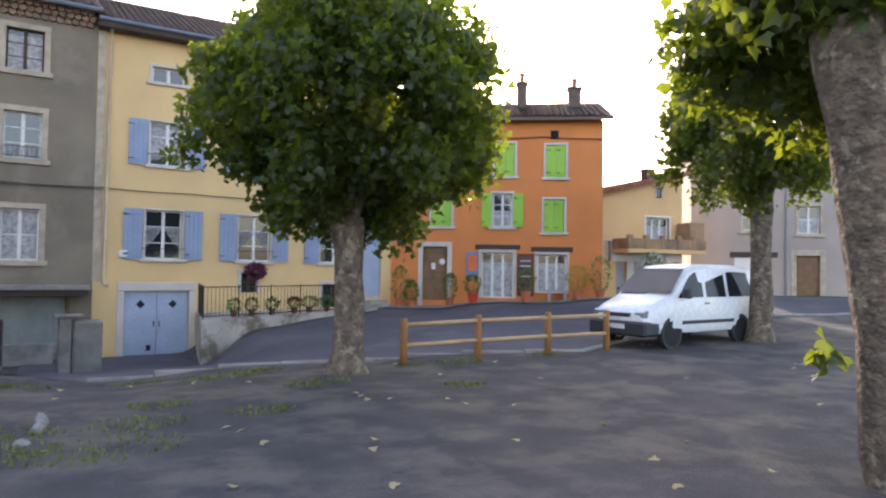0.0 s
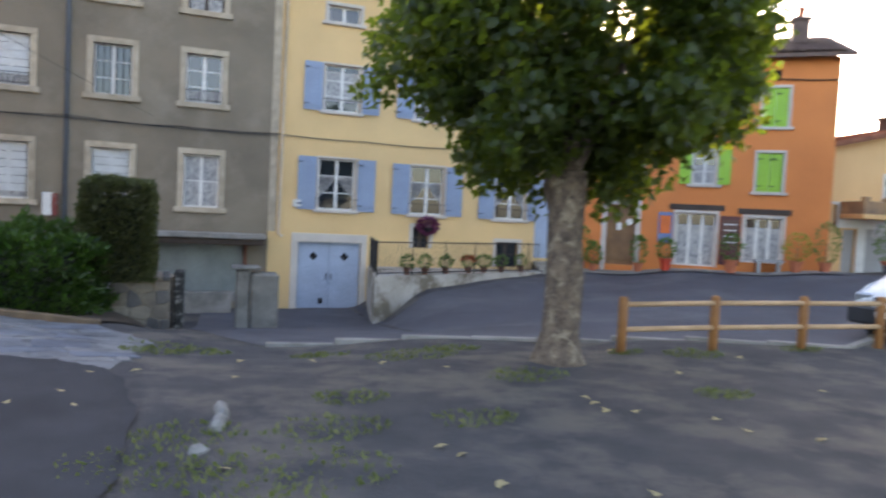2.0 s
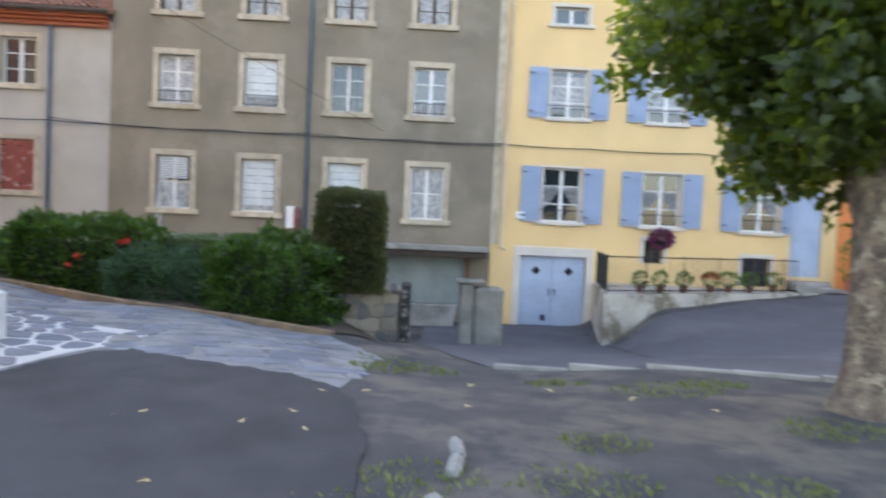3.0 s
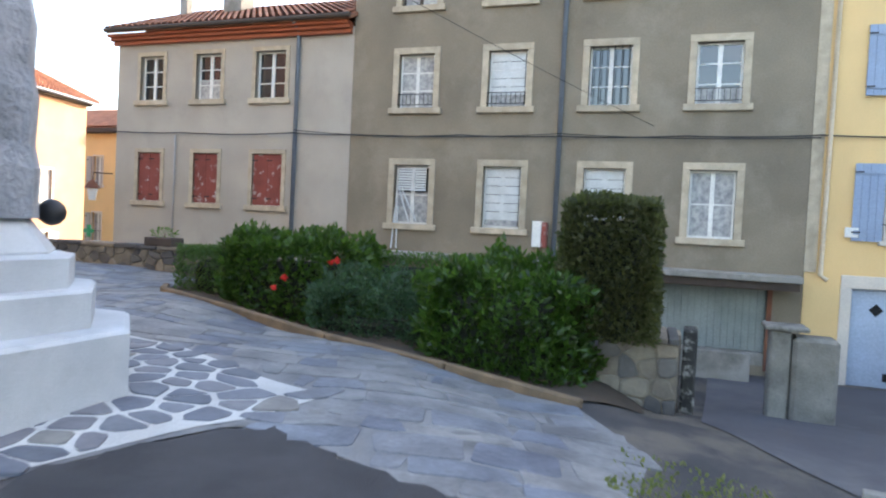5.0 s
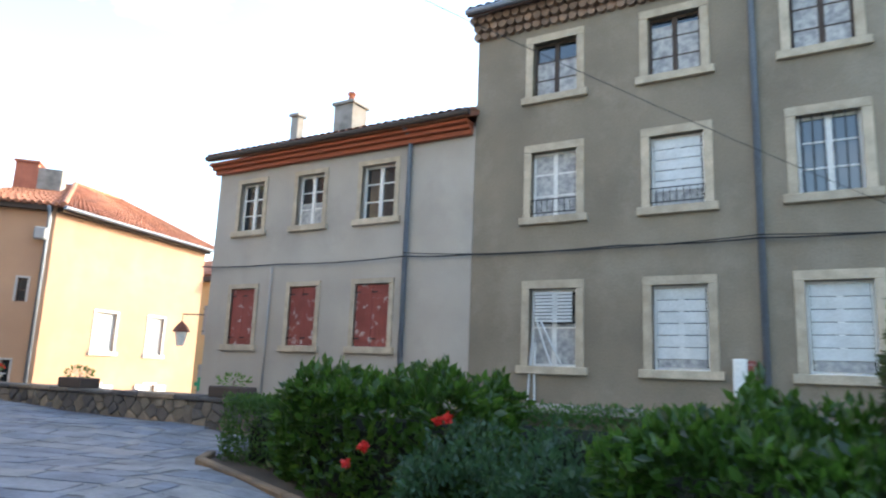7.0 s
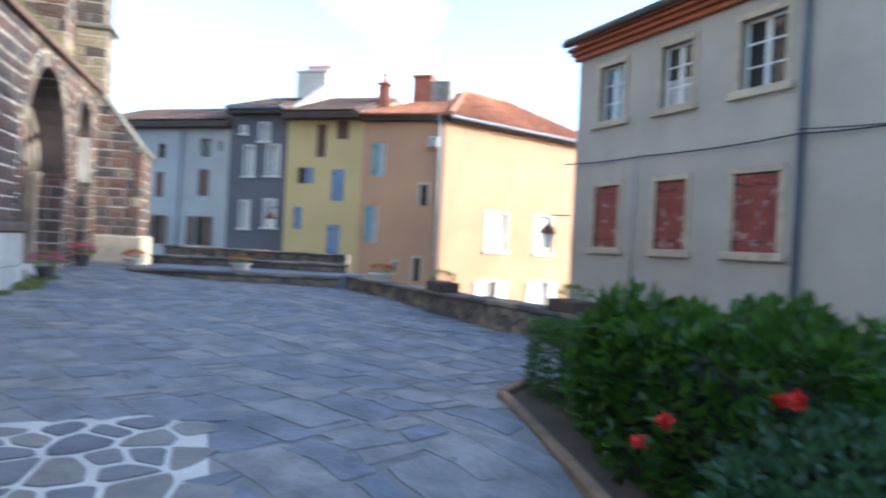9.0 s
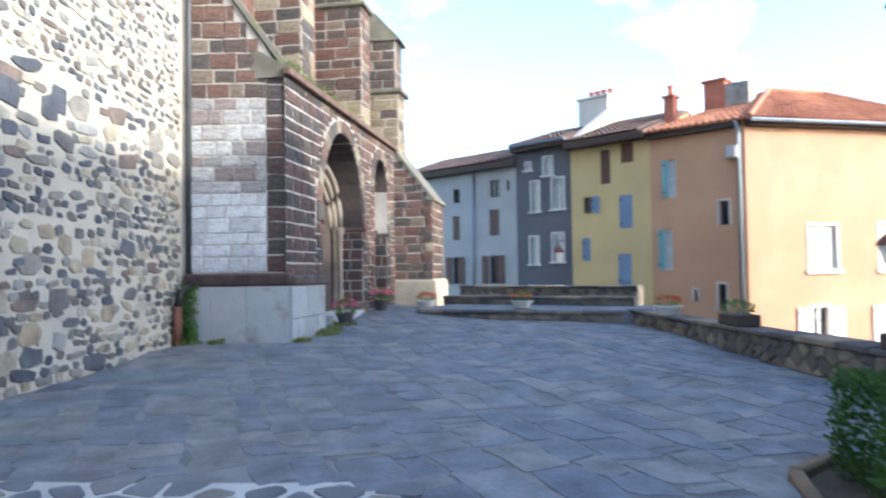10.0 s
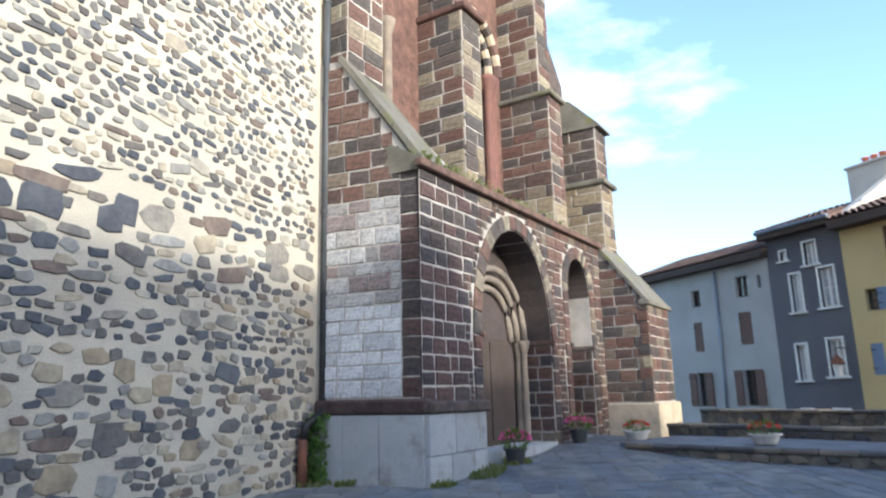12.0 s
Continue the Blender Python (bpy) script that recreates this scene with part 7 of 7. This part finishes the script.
lay(pale, PANEL, None, 0.40, 0.27, 0.035, 0.14, CRAZY, CRAZY_JOINED, 0.018, 200, lambda x, y: (x + 5.3) ** 2 + (y - 7.2) ** 2 > 2.6)

# ---- grass, leaves and stones on the square ----
def tufts(name, label, spots, n, seed, hh=0.16):
    r_ = random.Random(seed)
    b = bmesh.new()
    for x, y, rad in spots:
        for k in range(int(n * rad)):
            a, d = r_.uniform(0, 6.283), rad * math.sqrt(r_.random())
            px, py = x + d * math.cos(a) * 1.5, y + d * math.sin(a)
            leaf_quad(b, Vector((px, py, lift(px, py))), (Vector((0, 0, 1)) + rand_dir(r_) * 0.7).normalized(), rand_dir(r_), hh * r_.uniform(0.4, 1.2))
    return solid(name, b, GRASS, label, "grass", kind="stuff")


tufts("grass_tufts", "dry green grass tufts on the gravel", [(0.95, 9.3, .55), (0.6, 8.6, .3), (4.2, 7.9, .5), (5.0, 8.3, .3), (3.0, 8.6, .3), (1.9, 3.6, .6), (0.9, 3.9, .5), (2.4, 4.6, .4), (1.2, 4.7, .35), (8.6, 7.0, .35), (7.6, 7.4, .2), (10.8, 7.0, .25), (5.3, 6.2, .4), (7.3, 4.9, .25), (2.8, 5.6, .3), (3.9, 4.6, .3)], 420, 51, 0.07)
tufts("weeds", "green weeds along the church wall foot", [(-18.6, 7.55, .35), (-17.4, 7.2, .2), (-16.9, 4.95, .25), (-19.8, 7.8, .3), (-17.0, 5.5, .15)], 500, 52, 0.14)
ivy = bmesh.new()
r_ = random.Random(53)
for k in range(420):
    leaf_quad(ivy, Vector((-17.0 + r_.uniform(-.12, .12), 4.9 + r_.uniform(-.15, .2), 0.75 + 1.2 * r_.random() ** 1.5)), rand_dir(r_), rand_dir(r_), 0.09, True)
solid("wall_ivy", ivy, POT_LEAF, "small green ivy behind the rain pipe", "ivy")
moss = bmesh.new()
for k in range(700):
    f = r_.random()
    leaf_quad(moss, PM @ Vector((-9.2 * f * r_.random(), 0.12 - 0.5 * r_.random(), 6.55 + 0.16 * r_.random())), (Vector((0, 0, 1)) + rand_dir(r_) * 0.8).normalized(), rand_dir(r_), 0.12 * r_.uniform(0.4, 1.2))
solid("cornice_grass", moss, GRASS, "grass and moss growing on the porch cornice", "grass", kind="stuff")
r_ = random.Random(60)
fl = bmesh.new()
leaf_quad(fl, Vector((0, -0.05, 0.015)), Vector((0, 1, 0.12)).normalized(), Vector((0.1, 0, 1)), 0.11, True)
first = solid("fallen_leaf", fl, FALLEN, "curled pale dry leaf on the asphalt", "leaf", group="fallen leaves")
first.matrix_basis = pose(4.5, 2.5, lift(4.5, 2.5) + 0.012, 0, 0, 40)
for k in range(70):
    x, y = r_.uniform(-1.5, 14), r_.uniform(-2.5, 8.5)
    copy_thing(first, pose(x, y, lift(x, y) + 0.014, r_.uniform(-12, 12), r_.uniform(-12, 12), r_.uniform(0, 360)))
KERB_WHITE = mat("worn_white_kerb_paint", (0.30, 0.29, 0.275), (0.17, 0.165, 0.155), 6.0, 0.9, 0.6, 40)
for (x, y, sx_, sy_, sz, ang) in ((1.47, 5.3, .12, .34, .09, 8), (1.43, 4.88, .13, .32, .10, -6), (1.26, 4.25, .16, .14, .06, 30)):
    b = bmesh.new()
    box(b, -sx_ / 2, sx_ / 2, -sy_ / 2, sy_ / 2, -0.05, sz, 0.04)
    for v in b.verts:
        v.co += Vector((noise.noise(v.co * 9), noise.noise(v.co * 9 + Vector((5, 0, 0))), 0)) * 0.03
    solid("kerb_stone", b, KERB_WHITE, "broken white-painted kerb stone lying on the gravel", "stone", at=pose(x, y, lift(x, y), 0, 0, ang))

# ---- plants in pots ----
def pot_plant(x, y, z, pot_mat, leaf, pr=0.18, ph=0.3, lr=0.3, lh=0.6, n=260, size=0.1, seed=0, name="potted_plant", label="potted green plant in a terracotta pot", flower=None, square=False):
    r = random.Random(seed + int(100 * x))
    p = thing(name, label, "potted plant", at=Matrix.Translation((x, y, z)))
    b = bmesh.new()
    if square:
        box(b, -pr * 1.8, pr * 1.8, -pr, pr, 0, ph, 0.02)
    else:
        lathe(b, [(pr * 0.68, 0), (pr * 0.95, ph * 0.85), (pr * 1.08, ph * 0.86), (pr * 1.08, ph), (pr * 0.9, ph), (pr * 0.85, ph - 0.04)], 18)
    part("pot", b, pot_mat, p)
    lb = bmesh.new()
    tube(lb, [(0, 0, ph - 0.05), (0.02, 0, ph + lh * 0.5)], 0.014, 6)
    part("stem", lb, BARK, p)
    lv = bmesh.new()
    for k in range(n):
        d = rand_dir(r)
        c = Vector((d.x * lr, d.y * lr, ph + lh * 0.5 + d.z * lh * 0.5)) * 1.0
        c = Vector((c.x * r.random() ** 0.4, c.y * r.random() ** 0.4, c.z))
        leaf_quad(lv, c, (d + Vector((0, 0, 0.4))).normalized(), rand_dir(r), size * r.uniform(0.6, 1.3))
    tagged(part("foliage", lv, leaf, p), kind="stuff")
    if flower:
        fb_ = bmesh.new()
        for k in range(int(n * 0.55)):
            d = rand_dir(r)
            leaf_quad(fb_, Vector((d.x * lr, d.y * lr, ph + lh * 0.55 + abs(d.z) * lh * 0.5)), d, rand_dir(r), size * 0.7, True)
        tagged(part("blossom", fb_, flower, p), kind="stuff")
    return p


for k, (f, fl_) in enumerate(((0.14, None), (0.24, None), (0.36, None), (0.5, RED_FLOWER), (0.6, None), (0.72, None), (0.86, None))):
    x, y = 6.0 + 6.4 * f, 16.9 + 2.7 * f
    pot_plant(x, y, 0.27, BROWN_POT, POT_LEAF, 0.12, 0.2, 0.22 if k != 4 else 0.3, 0.34, 200, 0.09, k, label="small potted plant on the terrace behind the railing", flower=fl_)
OM = pose(13.8, 20, 0, 0, 0, oa)
for k, (u, w, pm, lf, pr, ph, lr, lh) in enumerate(((0.5, 0.7, TERRACOTTA, POT_LEAF, .2, .3, .35, 1.2), (0.95, 0.75, TERRACOTTA, POT_LEAF, .15, .25, .3, .7), (2.45, 0.6, TERRACOTTA, POT_LEAF, .16, .3, .28, .9), (3.35, 1.0, RED_POT, POT_LEAF, .2, .4, .32, .62), (5.35, 1.0, TERRACOTTA, POT_LEAF, .2, .42, .34, .8), (7.3, 0.7, TERRACOTTA, YELLOW_LEAF, .2, .36, .42, .85), (8.15, 0.6, TERRACOTTA, POT_LEAF, .2, .3, .42, 1.2))):
    p = OM @ Vector((u, -w, 0))
    pot_plant(p.x, p.y, lift(p.x, p.y) + 0.06, pm, lf, pr, ph, lr, lh, 320, 0.11, 20 + k, label="tall potted shrub standing before the orange house")
pot_plant(22.6, 14.4, lift(22.6, 14.4) + 0.02, TERRACOTTA, POT_LEAF, 0.3, 0.45, 0.55, 1.3, 420, 0.13, 31, label="large potted shrub with white flowers before the peach house", flower=WHITE_POT)
strip("orange_house_pavement", [tuple((OM @ Vector((u, -w, 0)))[:2]) for u, w in ((-0.3, 0.02), (8.6, 0.02), (8.9, 1.25), (-0.3, 1.35))], CONCRETE, "narrow pale concrete pavement before the orange house", "pavement", 0.06)
for k, (x, y, z, sq) in enumerate(((-15.0, 15.55, 1.12, True), (-18.0, 15.25, 1.12, False), (-10.8, 15.85, 1.12, True), (-21.6, 12.4, 1.12, False), (-23.2, 9.7, 1.1, False))):
    pot_plant(x, y, z, DARK_WOOD if sq else WHITE_POT, POT_LEAF, 0.22 if sq else 0.3, 0.2, 0.28, 0.2, 130, 0.08, 50 + k, "flower_planter", "dark trough planter with dull green plants on the terrace wall" if sq else "white bowl planter with red flowers on the terrace wall", None if sq else RED_FLOWER, sq)
for k, s_ in enumerate((2.55, 5.95)):
    p = PM @ Vector((-s_, 0.45, 0))
    pot_plant(p.x, p.y, lift(p.x, p.y), VAN_BLACK, POT_LEAF, 0.22, 0.32, 0.3, 0.3, 200, 0.1, 60 + k, "flower_pot", "dark pot of pink flowers beside the church portal", PINK_FLOWER)
hang = thing("hanging_basket", "hanging basket of purple flowers on the yellow house", "flower basket", at=Matrix.Translation((8.3, 19.8, 1.55)))
b = bmesh.new()
lathe(b, [(0.08, -0.12), (0.2, 0.02), (0.21, 0.06)], 12)
part("basket", b, BLACK_IRON, hang)
r_ = random.Random(70)
lv = bmesh.new()
for k in range(420):
    d = rand_dir(r_)
    leaf_quad(lv, Vector((d.x * 0.38, d.y * 0.15, 0.15 + d.z * 0.3)) * r_.random() ** 0.3, d, rand_dir(r_), 0.09, True)
tagged(part("blossom", lv, leaf_mat("purple_petal", (0.12, 0.03, 0.08), (0.25, 0.06, 0.14), (0.2, 0.05, 0.12)), hang), kind="stuff")

# ---- cables and lanterns ----
def cable(pts_, r=0.016, label="black cable strung along the house fronts"):
    c = thing("cable", label, "cable")
    b = bmesh.new()
    full = []
    for p, q in zip(pts_, pts_[1:]):
        p, q = Vector(p), Vector(q)
        sag = 0.012 * (q - p).length
        full += [p.lerp(q, k / 8) - Vector((0, 0, sag * 4 * (k / 8) * (1 - k / 8))) for k in range(8)]
    tube(b, full + [Vector(pts_[-1])], r, 6)
    part("strand", b, CABLE, c)


cable([(-16.9, 19.9, 4.42), (-14.0, 19.93, 4.36), (-9.98, 19.85, 4.34), (-8.2, 19.93, 4.3), (-5.0, 19.93, 4.3), (-2.43, 19.85, 4.26), (0.5, 19.93, 4.28), (3.3, 19.9, 4.3)])
cable([(-9.98, 19.84, 4.42), (-7.0, 19.92, 4.28), (-2.43, 19.84, 4.32), (3.3, 19.89, 4.24)], 0.012)
cable([(3.3, 19.9, 4.3), (6.0, 19.93, 4.28), (9.3, 19.93, 4.3), (13.6, 19.93, 4.2)])
cable([tuple(OM @ Vector((u, -0.06, z))) for u, z in ((0, 6.9), (3.5, 7.05), (6.0, 7.1), (8.28, 7.0))], 0.02)
cable([(-0.2, 19.92, 4.5), (-9.2, 12.5, 8.6), (-16.0, 6.5, 12.5)], 0.006, "thin cable hanging from the grey house across the square")


def lantern(x, y, z, arm):
    l_ = thing("street_lantern", "wall lantern with a dark copper cap", "street lamp", at=Matrix.Translation((x, y, z)))
    b = bmesh.new()
    tube(b, [(arm[0], arm[1], 0.75), (0, 0, 0.75), (0, 0, 0.52)], 0.02, 6)
    part("bracket", b, BLACK_IRON, l_)
    b = bmesh.new()
    lathe(b, [(0.24, 0.26), (0.14, 0.42), (0.03, 0.54)], 6)
    part("cap", b, RUST_PIPE, l_)
    b = bmesh.new()
    lathe(b, [(0.10, -0.12), (0.17, 0.25)], 6)
    part("lamp_glass", b, WHITE_PAINT, l_)


lantern(-17.1, 19.6, 2.3, (0.5, 0.3))
pl_ = FO + FD * 8.2
lantern(pl_.x + 0.35, pl_.y - 0.35, 2.6, (-0.4, 0.4))

# ---- small things on the house fronts ----
mb = thing("meter_cabinet", "white and red meter cabinet on the grey house", "cabinet")
part("case", boxes((-2.95, -2.72, 19.7, 19.99, 1.5, 2.15), bevel=0.02), WHITE_PAINT, mb)
part("red_side", boxes((-2.715, -2.60, 19.72, 19.99, 1.5, 2.12), bevel=0.01), RED_PAINT, mb)
bl = thing("broken_blind", "broken white slatted blind hanging from its window", "blind")
for k in range(9):
    part("slat", boxes((-6.75, -5.95, 20.02, 20.05, 3.38 - 0.07 * k, 3.43 - 0.07 * k)), BLIND, bl)
for k, (x0, z0, x1, z1) in enumerate(((-6.7, 2.9, -6.35, 1.95), (-6.6, 2.85, -6.15, 2.0), (-6.75, 2.6, -6.85, 1.25), (-6.7, 2.4, -6.7, 1.25))):
    b = bmesh.new()
    tube(b, [(x0, 19.97, z0), ((x0 + x1) / 2, 19.93, (z0 + z1) / 2), (x1, 19.95, z1)], 0.022, 5)
    part("loose_slat", b, BLIND, bl)
for a, b_ in G_U[:2] + G_U[3:]:
    g = thing("window_guard", "low black iron guard before a window", "window guard")
    for zz in (5.1, 5.38):
        b = bmesh.new()
        tube(b, [(a, 19.97, zz), (b_, 19.97, zz)], 0.012, 5)
        part("rail", b, BLACK_IRON, g)
    for k in range(9):
        b = bmesh.new()
        x = a + (b_ - a) * k / 8
        tube(b, [(x, 19.97, 5.1), (x, 19.97, 5.38)], 0.008, 5)
        part("bar", b, BLACK_IRON, g)
g = thing("window_grille", "upright iron bars before a window", "window grille")
for k in range(6):
    b = bmesh.new()
    x = -1.72 + 0.17 * k
    tube(b, [(x, 19.98, 5.02), (x, 19.98, 6.45)], 0.012, 5)
    part("bar", b, BLACK_IRON, g)


def board(u0, u1, z0, z1, m1, m2, label, name="poster"):
    p = thing(name, label, "sign", at=OM)
    part("panel", boxes((u0, u1, -0.05, -0.015, z0, z1), bevel=0.006), m1, p)
    part("picture", boxes((u0 + 0.06, u1 - 0.06, -0.058, -0.051, z0 + (z1 - z0) * 0.3, z1 - 0.12)), m2, p)
    return p


board(3.02, 3.5, 1.5, 2.55, POSTER_BLUE, POSTER_RED, "blue poster board with an orange picture")
sg = board(5.02, 5.66, 0.85, 2.5, SIGN_DARK, BROWN_PAINT, "dark red notice board beside the shop window", "notice_board")
for k in range(4):
    part("text_line", boxes((5.14, 5.54, -0.066, -0.06, 2.2 - 0.2 * k, 2.24 - 0.2 * k)), WHITE_PAINT, sg)
dn = thing("door_notice", "round white notice on the wooden door", "notice", at=OM)
b = bmesh.new()
lathe(b, [(0.12, 0), (0.12, 0.01)], 16, Matrix.Translation((2.05, 0.09, 2.15)) @ Matrix.Rotation(radians(90), 4, "X"))
part("disc", b, WHITE_PAINT, dn)
part("sheet", boxes((1.62, 1.78, 0.08, 0.09, 1.85, 2.1)), WHITE_PAINT, dn)
bench = thing("bench", "pale stone bench under the shop window", "bench", at=OM)
part("seat", boxes((6.1, 7.0, -0.5, -0.1, 1.05, 1.12), bevel=0.01), GREY_STONE, bench)
part("leg", boxes((6.2, 6.3, -0.48, -0.12, 0.55, 1.05)), GREY_STONE, bench)
part("leg", boxes((6.8, 6.9, -0.48, -0.12, 0.55, 1.05)), GREY_STONE, bench)
alarm = thing("wall_siren", "white siren box on the corner house", "siren", at=pose((FO + FD * 14.98).x, (FO + FD * 14.98).y, 0, 0, 0, fa))
part("case", boxes((-0.2, 0.2, -0.3, -0.02, 5.85, 6.3), bevel=0.05), LIGHT_GREY_RENDER, alarm)
